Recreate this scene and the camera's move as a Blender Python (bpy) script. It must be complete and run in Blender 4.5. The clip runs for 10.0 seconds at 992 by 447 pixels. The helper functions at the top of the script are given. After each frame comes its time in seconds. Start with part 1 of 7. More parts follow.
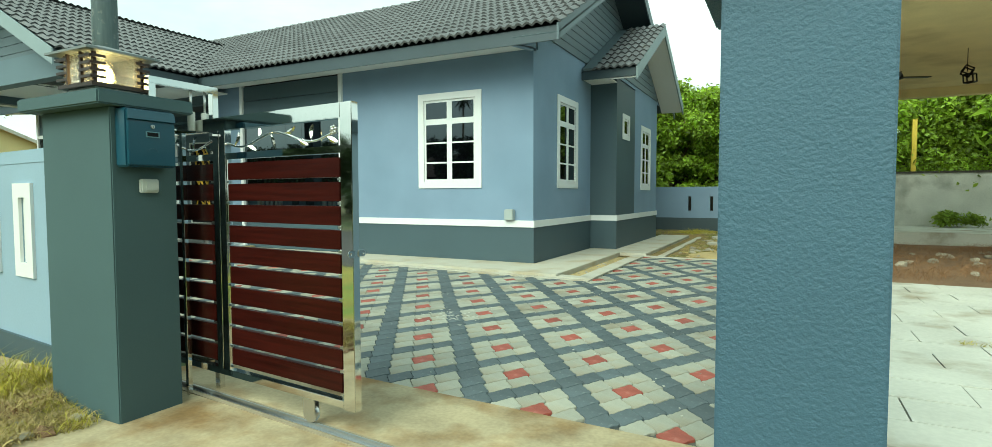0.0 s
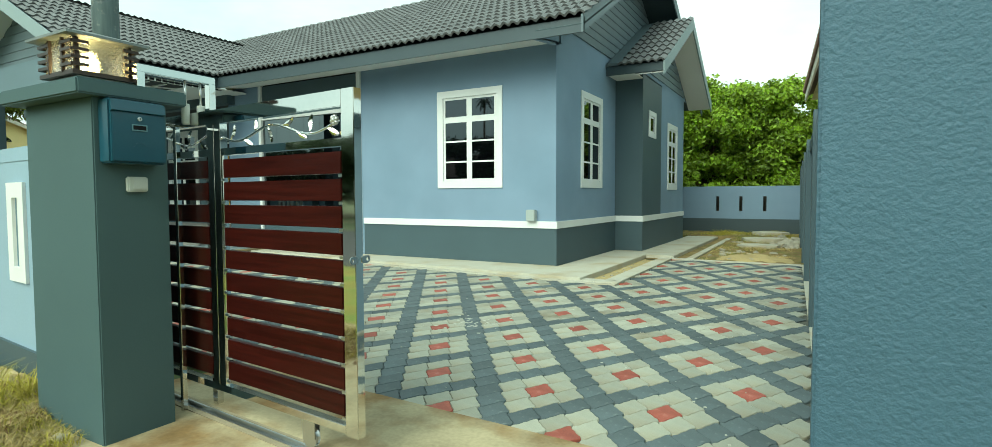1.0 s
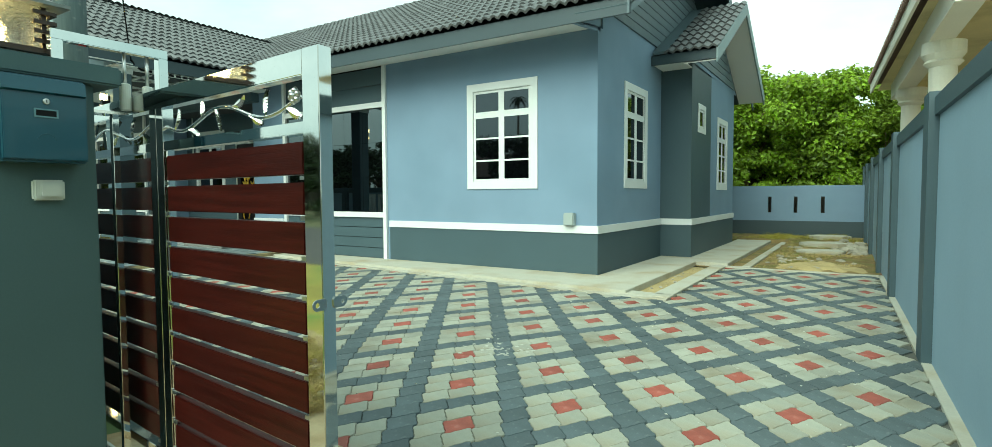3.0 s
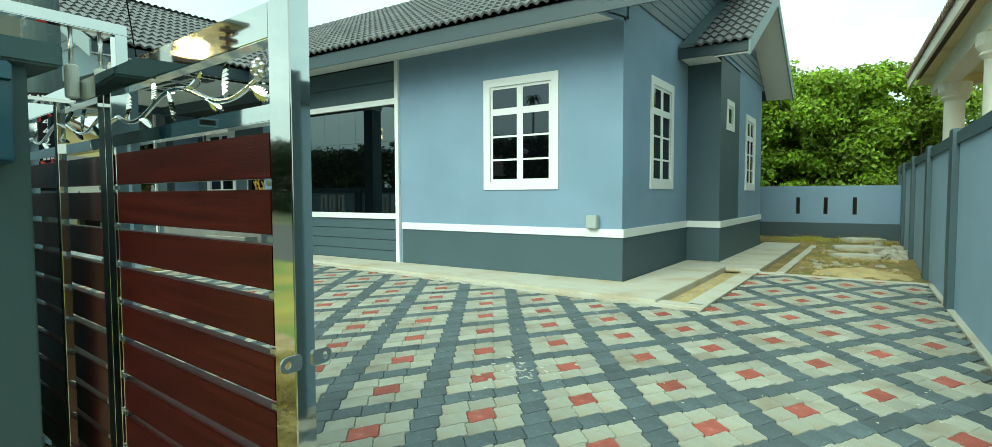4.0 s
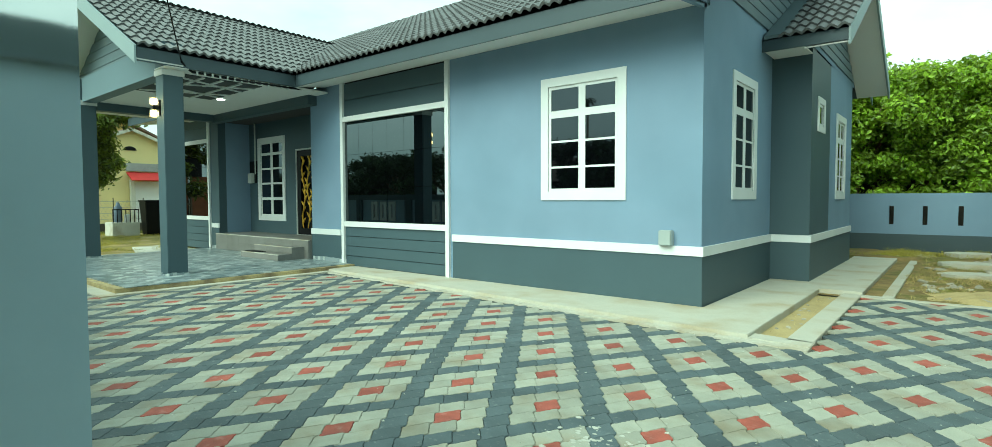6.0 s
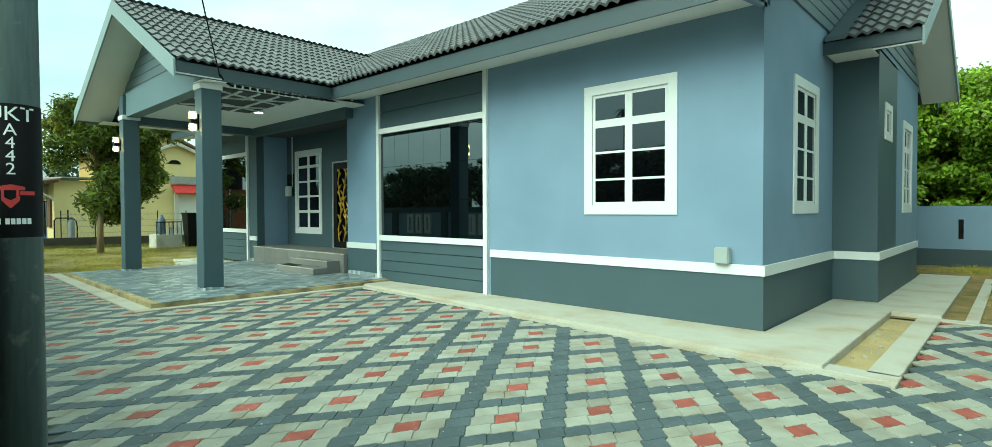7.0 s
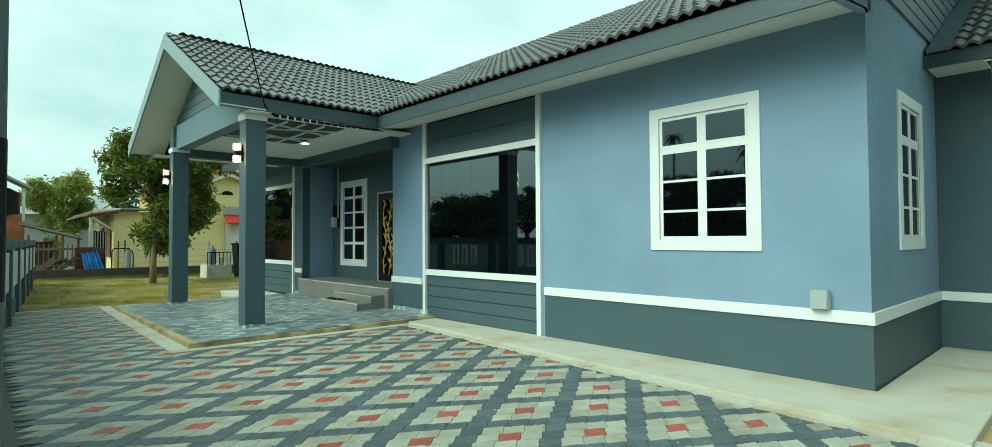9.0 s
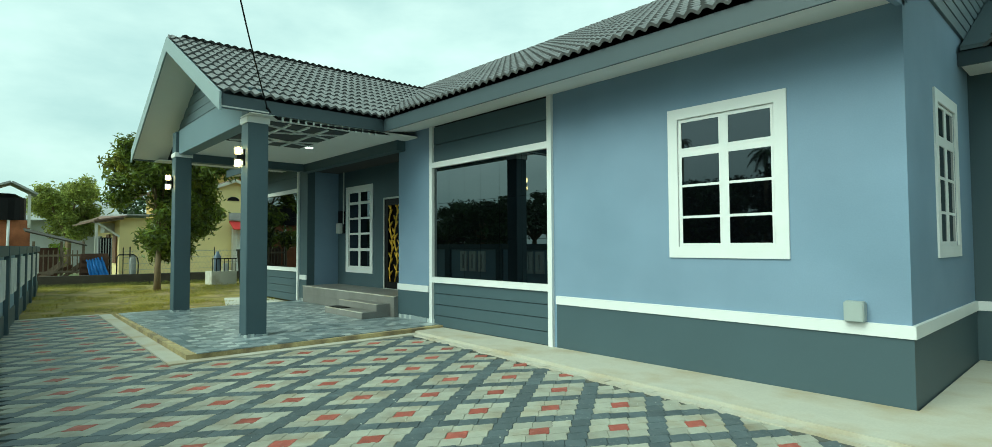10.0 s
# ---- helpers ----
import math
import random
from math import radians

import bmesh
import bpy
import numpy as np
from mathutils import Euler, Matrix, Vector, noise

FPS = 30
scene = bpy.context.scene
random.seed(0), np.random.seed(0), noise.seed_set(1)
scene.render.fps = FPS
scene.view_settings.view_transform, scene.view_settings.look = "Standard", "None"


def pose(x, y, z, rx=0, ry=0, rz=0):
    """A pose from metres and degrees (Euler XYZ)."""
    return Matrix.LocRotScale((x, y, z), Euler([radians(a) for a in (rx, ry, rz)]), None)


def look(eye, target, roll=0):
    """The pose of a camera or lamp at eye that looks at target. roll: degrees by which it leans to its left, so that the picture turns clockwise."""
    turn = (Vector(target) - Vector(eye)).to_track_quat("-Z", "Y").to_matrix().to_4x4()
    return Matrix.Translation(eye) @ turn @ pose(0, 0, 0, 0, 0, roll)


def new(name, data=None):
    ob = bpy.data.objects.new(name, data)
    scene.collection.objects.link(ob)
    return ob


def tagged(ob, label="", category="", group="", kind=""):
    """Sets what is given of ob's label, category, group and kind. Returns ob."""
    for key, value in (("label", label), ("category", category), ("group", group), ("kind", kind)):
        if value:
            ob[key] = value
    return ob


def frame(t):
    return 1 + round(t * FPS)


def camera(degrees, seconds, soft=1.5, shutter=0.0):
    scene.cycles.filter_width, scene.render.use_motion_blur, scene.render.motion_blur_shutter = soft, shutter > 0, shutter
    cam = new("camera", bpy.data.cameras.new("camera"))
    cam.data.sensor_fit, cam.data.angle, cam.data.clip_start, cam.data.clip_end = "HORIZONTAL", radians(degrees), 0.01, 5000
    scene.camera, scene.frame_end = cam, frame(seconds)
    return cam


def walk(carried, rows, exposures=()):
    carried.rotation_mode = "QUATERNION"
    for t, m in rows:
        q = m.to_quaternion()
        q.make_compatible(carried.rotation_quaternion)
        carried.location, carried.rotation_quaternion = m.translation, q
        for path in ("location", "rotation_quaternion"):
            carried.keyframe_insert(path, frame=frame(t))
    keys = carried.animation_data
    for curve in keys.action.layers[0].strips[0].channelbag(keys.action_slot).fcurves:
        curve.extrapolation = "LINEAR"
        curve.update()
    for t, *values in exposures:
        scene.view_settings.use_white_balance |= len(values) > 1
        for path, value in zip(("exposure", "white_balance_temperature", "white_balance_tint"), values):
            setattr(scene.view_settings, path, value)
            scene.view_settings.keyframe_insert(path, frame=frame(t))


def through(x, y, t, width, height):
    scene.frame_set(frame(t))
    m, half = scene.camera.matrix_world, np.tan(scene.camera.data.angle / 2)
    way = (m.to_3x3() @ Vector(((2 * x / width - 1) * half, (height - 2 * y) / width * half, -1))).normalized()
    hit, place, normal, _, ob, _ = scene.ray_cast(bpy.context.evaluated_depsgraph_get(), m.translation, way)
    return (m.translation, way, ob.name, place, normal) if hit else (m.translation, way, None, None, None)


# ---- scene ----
cam = camera(82.7, 10.0, soft=0.5)
PATH = [
    (0, (0.005, 0.004, 1.228), (-0.907, 1.781, 1.129), -0.1),
    (0.5, (-0.084, 0.147, 1.214), (-1.026, 1.908, 1.117), -0.3),
    (1, (-0.152, 0.309, 1.219), (-1.131, 2.051, 1.122), -0.2),
    (1.5, (-0.247, 0.483, 1.207), (-1.256, 2.208, 1.116), -0.5),
    (2, (-0.344, 0.656, 1.231), (-1.376, 2.366, 1.134), -0.3),
    (3.5, (-0.72, 1.224, 1.265), (-1.823, 2.89, 1.167), -0.3),
    (4, (-0.888, 1.41, 1.284), (-2.01, 3.062, 1.183), -0.2),
    (4.5, (-1.017, 1.611, 1.294), (-2.171, 3.242, 1.192), -0.2),
    (5, (-1.15, 1.781, 1.307), (-2.338, 3.387, 1.21), -0.2),
    (6.5, (-1.606, 2.181, 1.413), (-2.921, 3.687, 1.343), -0.2),
    (7, (-1.765, 2.296, 1.419), (-3.126, 3.761, 1.375), -0.2),
    (7.5, (-1.905, 2.394, 1.423), (-3.308, 3.82, 1.409), -0.1),
    (8, (-2.071, 2.507, 1.453), (-3.504, 3.902, 1.465), -0.1),
    (8.5, (-2.209, 2.595, 1.491), (-3.664, 3.966, 1.524), -0.2),
    (9, (-2.336, 2.678, 1.52), (-3.806, 4.033, 1.574), -0.3),
    (9.5, (-2.474, 2.762, 1.521), (-3.953, 4.106, 1.592), -0.3),
    (10, (-2.611, 2.871, 1.533), (-4.096, 4.208, 1.608), -0.3),
]
walk(cam, [(t, look(eye, target, roll)) for t, eye, target, roll in PATH], [(0.0, 0.45, 6300.0, -17.0), (3.0, 0.48, 6150.0, -20.0), (6.5, 0.56, 5950.0, -26.0), (10.0, 0.22, 5950.0, -24.0)])

# ---------------------------------------------------------------- world, sun
SUN_UP, SUN_ROUND = 40.0, 184.0
world = bpy.data.worlds.new("overcast_sky")
scene.world = world
world.use_nodes = True
wt = world.node_tree
wt.nodes.clear()
w_out = wt.nodes.new("ShaderNodeOutputWorld")
w_bg = wt.nodes.new("ShaderNodeBackground")
w_sky = wt.nodes.new("ShaderNodeTexSky")
w_sky.sky_type = "NISHITA"
w_sky.sun_disc = False
w_sky.sun_elevation, w_sky.sun_rotation = radians(SUN_UP), radians(SUN_ROUND)
w_sky.air_density, w_sky.dust_density, w_sky.ozone_density = 1.0, 4.0, 1.0
w_co = wt.nodes.new("ShaderNodeTexCoord")
w_map = wt.nodes.new("ShaderNodeMapping")
w_map.inputs["Scale"].default_value = (1.0, 1.0, 2.6)
w_noise = wt.nodes.new("ShaderNodeTexNoise")
w_noise.inputs["Scale"].default_value = 1.7
w_noise.inputs["Detail"].default_value = 7.0
w_noise.inputs["Roughness"].default_value = 0.55
w_ramp = wt.nodes.new("ShaderNodeValToRGB")
w_ramp.color_ramp.elements[0].position, w_ramp.color_ramp.elements[0].color = 0.35, (4.2, 5.1, 5.3, 1)
w_ramp.color_ramp.elements[1].position, w_ramp.color_ramp.elements[1].color = 0.66, (7.8, 8.1, 8.0, 1)
w_mix = wt.nodes.new("ShaderNodeMixRGB")
w_mix.inputs["Fac"].default_value = 0.8
wt.links.new(w_co.outputs["Generated"], w_map.inputs["Vector"])
wt.links.new(w_map.outputs["Vector"], w_noise.inputs["Vector"])
wt.links.new(w_noise.outputs["Fac"], w_ramp.inputs["Fac"])
wt.links.new(w_sky.outputs["Color"], w_mix.inputs["Color1"])
wt.links.new(w_ramp.outputs["Color"], w_mix.inputs["Color2"])
wt.links.new(w_mix.outputs["Color"], w_bg.inputs["Color"])
wt.links.new(w_bg.outputs["Background"], w_out.inputs["Surface"])
w_bg.inputs["Strength"].default_value = 0.135
sun_data = bpy.data.lights.new("sun", "SUN")
sun_data.energy, sun_data.angle, sun_data.color = 2.5, radians(44), (1.0, 0.96, 0.9)
sun = new("sun", sun_data)
_d = Vector((math.sin(radians(SUN_ROUND)) * math.cos(radians(SUN_UP)), math.cos(radians(SUN_ROUND)) * math.cos(radians(SUN_UP)), math.sin(radians(SUN_UP))))
sun.matrix_world = look(_d * 60, (0, 0, 0))


# ---------------------------------------------------------------- materials
def surface(name, color, rough=0.6, metal=0.0, vary=0.15, scale=3.0, fine=60.0, bump=0.15, depth=0.004, ior=1.5, stain=None, per_piece=0.0, stretch=(1, 1, 1), island=0.0, coat=0.0):
    """A painted, mineral or metal surface: broad blotches, fine grain, relief, and a tone of its own for each piece."""
    m = bpy.data.materials.new(name)
    m.use_nodes = True
    nt = m.node_tree
    n, l = nt.nodes, nt.links
    b = n["Principled BSDF"]
    b.inputs["Roughness"].default_value, b.inputs["Metallic"].default_value, b.inputs["IOR"].default_value = rough, metal, ior
    b.inputs["Coat Weight"].default_value = coat
    co = n.new("ShaderNodeTexCoord")
    mp = n.new("ShaderNodeMapping")
    mp.inputs["Scale"].default_value = stretch
    l.new(co.outputs["Object"], mp.inputs["Vector"])
    n1, n2 = n.new("ShaderNodeTexNoise"), n.new("ShaderNodeTexNoise")
    for k, s in ((n1, scale), (n2, fine)):
        k.inputs["Scale"].default_value, k.inputs["Detail"].default_value = s, 5.0
        l.new(mp.outputs["Vector"], k.inputs["Vector"])
    add = n.new("ShaderNodeMath")
    add.operation = "MULTIPLY_ADD"
    l.new(n2.outputs["Fac"], add.inputs[0])
    add.inputs[1].default_value = 0.5
    l.new(n1.outputs["Fac"], add.inputs[2])
    mr = n.new("ShaderNodeMapRange")
    mr.inputs["From Min"].default_value, mr.inputs["From Max"].default_value = 0.45, 1.05
    mr.inputs["To Min"].default_value, mr.inputs["To Max"].default_value = 1 - vary, 1 + vary
    l.new(add.outputs[0], mr.inputs["Value"])
    value = mr.outputs["Result"]
    for amount, node, socket in ((per_piece, "ShaderNodeObjectInfo", "Random"), (island, "ShaderNodeNewGeometry", "Random Per Island")):
        if amount:
            oi = n.new(node)
            m2 = n.new("ShaderNodeMapRange")
            m2.inputs["To Min"].default_value, m2.inputs["To Max"].default_value = 1 - amount, 1 + amount
            l.new(oi.outputs[socket], m2.inputs["Value"])
            mm = n.new("ShaderNodeMath")
            mm.operation = "MULTIPLY"
            l.new(value, mm.inputs[0])
            l.new(m2.outputs["Result"], mm.inputs[1])
            value = mm.outputs[0]
    mul = n.new("ShaderNodeVectorMath")
    mul.operation = "SCALE"
    if stain:
        sm = n.new("ShaderNodeMixRGB")
        sm.inputs["Color1"].default_value, sm.inputs["Color2"].default_value = (*color, 1), (*stain[0], 1)
        n3 = n.new("ShaderNodeTexNoise")
        n3.inputs["Scale"].default_value, n3.inputs["Detail"].default_value = stain[1], 6.0
        l.new(co.outputs["Object"], n3.inputs["Vector"])
        rp = n.new("ShaderNodeMapRange")
        rp.inputs["From Min"].default_value, rp.inputs["From Max"].default_value = stain[2], stain[3]
        l.new(n3.outputs["Fac"], rp.inputs["Value"])
        l.new(rp.outputs["Result"], sm.inputs["Fac"])
        l.new(sm.outputs["Color"], mul.inputs[0])
    else:
        mul.inputs[0].default_value = color
    l.new(value, mul.inputs["Scale"])
    l.new(mul.outputs["Vector"], b.inputs["Base Color"])
    if bump:
        bp = n.new("ShaderNodeBump")
        bp.inputs["Strength"].default_value, bp.inputs["Distance"].default_value = bump, depth
        l.new(add.outputs[0], bp.inputs["Height"])
        l.new(bp.outputs["Normal"], b.inputs["Normal"])
    return m


def leafy(name, color, through, **more):
    """A leaf: a waxy face that lets part of the light through."""
    m = surface(name, color, bump=0.0, **more)
    n, l = m.node_tree.nodes, m.node_tree.links
    b = n["Principled BSDF"]
    tr, mx = n.new("ShaderNodeBsdfTranslucent"), n.new("ShaderNodeMixShader")
    hs = n.new("ShaderNodeHueSaturation")
    hs.inputs["Hue"].default_value, hs.inputs["Value"].default_value = 0.475, 1.6
    l.new(b.inputs["Base Color"].links[0].from_socket, hs.inputs["Color"])
    l.new(hs.outputs["Color"], tr.inputs["Color"])
    mx.inputs["Fac"].default_value = through
    l.new(b.outputs["BSDF"], mx.inputs[1])
    l.new(tr.outputs["BSDF"], mx.inputs[2])
    l.new(mx.outputs["Shader"], n["Material Output"].inputs["Surface"])
    return m


def glowing(name, color, strength):
    m = bpy.data.materials.new(name)
    m.use_nodes = True
    b = m.node_tree.nodes["Principled BSDF"]
    b.inputs["Base Color"].default_value = (*color, 1)
    b.inputs["Emission Color"].default_value, b.inputs["Emission Strength"].default_value = (*color, 1), strength
    return m


def clear_glass(name, tint, rough=0.02, transmission=1.0, ior=1.5, shine=(1, 1, 1)):
    m = bpy.data.materials.new(name)
    m.use_nodes = True
    b = m.node_tree.nodes["Principled BSDF"]
    b.inputs["Base Color"].default_value = (*tint, 1)
    b.inputs["Roughness"].default_value, b.inputs["IOR"].default_value = rough, ior
    b.inputs["Transmission Weight"].default_value = transmission
    b.inputs["Specular Tint"].default_value = (*shine, 1)
    return m


WALL = surface("blue_grey_plaster", (0.202, 0.281, 0.380), 0.75, vary=0.09, scale=1.1, fine=70, bump=0.25, depth=0.004, stain=((0.188, 0.268, 0.362), 0.6, 0.46, 0.60))
WALL_PALE = surface("pale_blue_wall_paint", (0.27, 0.37, 0.46), 0.75, vary=0.07, scale=1.1, fine=80, bump=0.15, depth=0.003)
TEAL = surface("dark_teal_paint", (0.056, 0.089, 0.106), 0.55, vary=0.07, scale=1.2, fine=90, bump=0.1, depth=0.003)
MAIL_LIGHT = surface("pale_enamel_line", (0.12, 0.22, 0.26), 0.4, vary=0.05)
TEAL_ROUGH2 = surface("dark_teal_plaster", (0.056, 0.098, 0.105), 0.75, vary=0.07, scale=2, fine=110, bump=0.25, depth=0.003)
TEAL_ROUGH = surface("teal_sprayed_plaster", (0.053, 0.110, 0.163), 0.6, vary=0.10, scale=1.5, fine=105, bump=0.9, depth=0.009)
WHITE = surface("white_trim_paint", (0.72, 0.73, 0.72), 0.5, vary=0.04, scale=2, fine=80, bump=0.05)
SOFFIT = surface("white_soffit_board", (0.72, 0.72, 0.70), 0.7, vary=0.04, scale=1, fine=70, bump=0.05)
FASCIA = surface("dark_fascia_paint", (0.048, 0.07, 0.082), 0.5, vary=0.08, scale=1.5, fine=70, bump=0.06)
BEAM = surface("mid_teal_beam_paint", (0.125, 0.18, 0.21), 0.6, vary=0.05, scale=1.2, fine=90, bump=0.1, depth=0.003)
BARGE = surface("pale_grey_barge_paint", (0.25, 0.31, 0.32), 0.6, vary=0.05, scale=1.2, fine=90, bump=0.06)
FASCIA_LIGHT = surface("grey_blue_cladding_paint", (0.115, 0.155, 0.175), 0.55, vary=0.06, scale=1.5, fine=70, bump=0.06)
TILE = surface("charcoal_roof_tile", (0.125, 0.127, 0.129), 0.5, vary=0.18, scale=4, fine=70, bump=0.15, per_piece=0.14, island=0.16)
CONCRETE = surface("cast_concrete", (0.49, 0.47, 0.39), 0.85, vary=0.12, scale=1.6, fine=50, bump=0.25, stain=((0.36, 0.30, 0.20), 1.6, 0.47, 0.72))
APRON = surface("worn_gate_concrete", (0.42, 0.35, 0.215), 0.85, vary=0.3, scale=3.5, fine=45, bump=0.3, stain=((0.25, 0.155, 0.06), 2.2, 0.47, 0.64))
PAVE_GREY = surface("pale_grey_paver", (0.38, 0.375, 0.305), 0.7, vary=0.18, scale=6, fine=120, bump=0.4, per_piece=0.13, island=0.14, stain=((0.29, 0.25, 0.17), 2.6, 0.48, 0.74))
PAVE_DARK = surface("charcoal_paver", (0.096, 0.120, 0.128), 0.55, vary=0.26, scale=6, fine=120, bump=0.4, per_piece=0.17, island=0.19, stain=((0.24, 0.25, 0.235), 26, 0.60, 0.78))
PAVE_RED = surface("red_paver", (0.33, 0.082, 0.056), 0.6, vary=0.3, scale=9, fine=90, bump=0.3, per_piece=0.14, island=0.16, stain=((0.42, 0.20, 0.16), 14, 0.55, 0.8))
BED = surface("joint_sand", (0.10, 0.10, 0.085), 0.95, vary=0.2, scale=8, fine=90, bump=0.3)
STEEL = surface("polished_stainless_steel", (0.70, 0.70, 0.675), 0.045, 1.0, vary=0.05, scale=3, fine=40, bump=0.02, depth=0.002)
STEEL_SIDE = surface("brushed_stainless_steel", (0.55, 0.56, 0.56), 0.28, 1.0, vary=0.08, scale=3, fine=120, bump=0.03, depth=0.001)
SLAT = surface("mahogany_wood_board", (0.029, 0.0042, 0.0029), 0.30, vary=0.5, scale=4, fine=30, bump=0.4, depth=0.002, ior=1.2, per_piece=0.12, stretch=(0.3, 6, 12))
BLACK = surface("black_paint", (0.005, 0.005, 0.0055), 0.4, vary=0.1, ior=1.25)
BLACK_BOARD = surface("charcoal_ceiling_board", (0.03, 0.036, 0.04), 0.7, vary=0.1)
GLASS = clear_glass("tinted_window_glass", (0.0015, 0.0018, 0.0024), 0.02, 0.08, 1.8, (0.74, 0.88, 1.0))
PANEL_GLASS = clear_glass("black_glass_panel", (0.0010, 0.0012, 0.0014), 0.008, 0.0, 2.2, (0.8, 0.94, 1.0))
# near-black, so the dimness of the rooms lies in the colour
ROOM = surface("dim_room_shade", (0.05, 0.05, 0.05), 0.9, vary=0.1)
LAND = surface("far_ground", (0.14, 0.13, 0.06), 0.95, vary=0.3, scale=0.3, fine=6, bump=0.4, depth=0.03, stain=((0.07, 0.10, 0.03), 0.2, 0.4, 0.6))
PALE_CONCRETE = surface("pale_dusty_concrete", (0.55, 0.54, 0.47), 0.9, vary=0.16, scale=1.2, fine=30, bump=0.25, stain=((0.30, 0.25, 0.17), 1.7, 0.52, 0.72))
STEP_TILE = surface("grey_stone_step_tile", (0.20, 0.195, 0.18), 0.45, vary=0.16, per_piece=0.1, scale=2.5, fine=30, bump=0.08)
CREAM = surface("cream_house_paint", (0.74, 0.62, 0.30), 0.8, vary=0.08, scale=0.8, fine=40, bump=0.08)
CREAM_PALE = surface("pale_cream_paint", (0.80, 0.76, 0.64), 0.8, vary=0.06, scale=0.8, fine=40, bump=0.06)
SOFFIT_TAN = surface("tan_ceiling_board", (0.72, 0.61, 0.33), 0.8, vary=0.12, scale=1.5, fine=40, bump=0.06, stain=((0.48, 0.39, 0.20), 0.8, 0.52, 0.72))
OLD_CONCRETE = surface("mossy_old_concrete", (0.62, 0.61, 0.54), 0.9, vary=0.25, scale=1.2, fine=30, bump=0.4, stain=((0.16, 0.16, 0.11), 0.9, 0.52, 0.72))
# damp blockwork; also the dark colour of the sheets that stand for shade
DARK_BLOCK_SHADE = surface("damp_blockwork_and_shade", (0.05, 0.043, 0.033), 0.95, vary=0.35, scale=2, fine=30, bump=0.5)
BARK = surface("tree_bark", (0.20, 0.145, 0.08), 0.9, vary=0.35, scale=5, fine=40, bump=0.8, depth=0.02, stretch=(1, 1, 0.25))
LEAF = leafy("green_leaf", (0.19, 0.275, 0.03), 0.4, rough=0.5, vary=0.35, scale=0.7, fine=6, island=0.45)
LEAF_BRIGHT = leafy("bright_green_leaf", (0.235, 0.35, 0.036), 0.40, rough=0.45, vary=0.5, scale=1.4, fine=6, island=0.6)
# the yellow blotches are painted highlights of lit foliage
LEAF_MANGO = leafy("mango_leaf", (0.105, 0.145, 0.020), 0.36, rough=0.4, vary=0.45, scale=0.9, fine=6, island=0.7, stain=((0.24, 0.23, 0.035), 0.8, 0.56, 0.68))
LEAF_DARK = surface("dark_shade_leaf", (0.034, 0.060, 0.014), 0.45, vary=0.4, scale=0.9, fine=6, bump=0.0, island=0.5)
# distance haze is mixed into this leaf colour
HAZY_LEAF = leafy("haze_tinted_leaf", (0.23, 0.275, 0.065), 0.4, rough=0.6, vary=0.4, scale=0.6, fine=6, island=0.5)
DRY_GRASS = surface("dry_grass_straw", (0.44, 0.34, 0.14), 0.9, vary=0.3, scale=3, fine=20, bump=0.0, island=0.4)
STRAW_SOIL = surface("straw_covered_soil", (0.30, 0.215, 0.09), 0.95, vary=0.4, scale=6, fine=60, bump=0.8, depth=0.03, stain=((0.42, 0.34, 0.19), 5, 0.45, 0.62))
STRAW_BROWN = surface("dead_twig", (0.24, 0.13, 0.06), 0.9, vary=0.3, scale=3, fine=20, bump=0.0, island=0.4)
GREEN_GRASS = surface("patchy_lawn_grass", (0.38, 0.33, 0.05), 0.9, vary=0.35, scale=2, fine=20, bump=0.0, island=0.4)
RUST = surface("rusty_sheet", (0.30, 0.105, 0.045), 0.85, vary=0.35, scale=3, fine=30, bump=0.3)
GREY_SHEET = surface("weathered_metal_sheet", (0.30, 0.31, 0.30), 0.6, vary=0.25, scale=2, fine=30, bump=0.2)
OLD_WOOD = surface("weathered_timber", (0.15, 0.115, 0.08), 0.9, vary=0.3, scale=3, fine=40, bump=0.4, stretch=(1, 1, 0.2))
DARK_RUST = surface("dark_rusted_sheet", (0.07, 0.035, 0.022), 0.9, vary=0.4, scale=4, fine=30, bump=0.4, stretch=(1, 1, 0.3))
LAWN = surface("thin_lawn", (0.22, 0.175, 0.04), 0.95, vary=0.4, scale=2.2, fine=25, bump=0.6, depth=0.03, stain=((0.31, 0.23, 0.10), 1.3, 0.50, 0.60))
BROWN_FRAME = surface("brown_window_timber", (0.13, 0.065, 0.03), 0.7, vary=0.3, scale=4)
BLUE = surface("blue_plastic_tarpaulin", (0.03, 0.15, 0.46), 0.5, vary=0.2, scale=4, fine=30, bump=0.3)
MAIL = surface("teal_blue_enamel", (0.013, 0.064, 0.098), 0.35, vary=0.06, scale=6, fine=80, bump=0.05, coat=0.2)
BROWN_METAL = surface("dark_bronze_metal", (0.05, 0.035, 0.028), 0.4, 0.6, vary=0.2)
GOLD = surface("gold_painted_iron", (0.72, 0.45, 0.05), 0.35, 0.5, vary=0.15)
GALV = surface("galvanised_steel_pole", (0.12, 0.158, 0.164), 0.5, 0.3, vary=0.4, scale=9, fine=60, bump=0.2, stain=((0.25, 0.27, 0.255), 14, 0.60, 0.70), stretch=(1, 1, 0.12))
PLASTIC = surface("pale_grey_plastic", (0.52, 0.54, 0.50), 0.5, vary=0.04)
BOX_GREY = surface("grey_box_plastic", (0.36, 0.40, 0.385), 0.45, vary=0.05)
RED_PAINT = surface("faded_red_paint", (0.45, 0.03, 0.03), 0.6, vary=0.15)
LETTER = surface("white_vinyl_letter", (0.78, 0.80, 0.78), 0.6, vary=0.06)
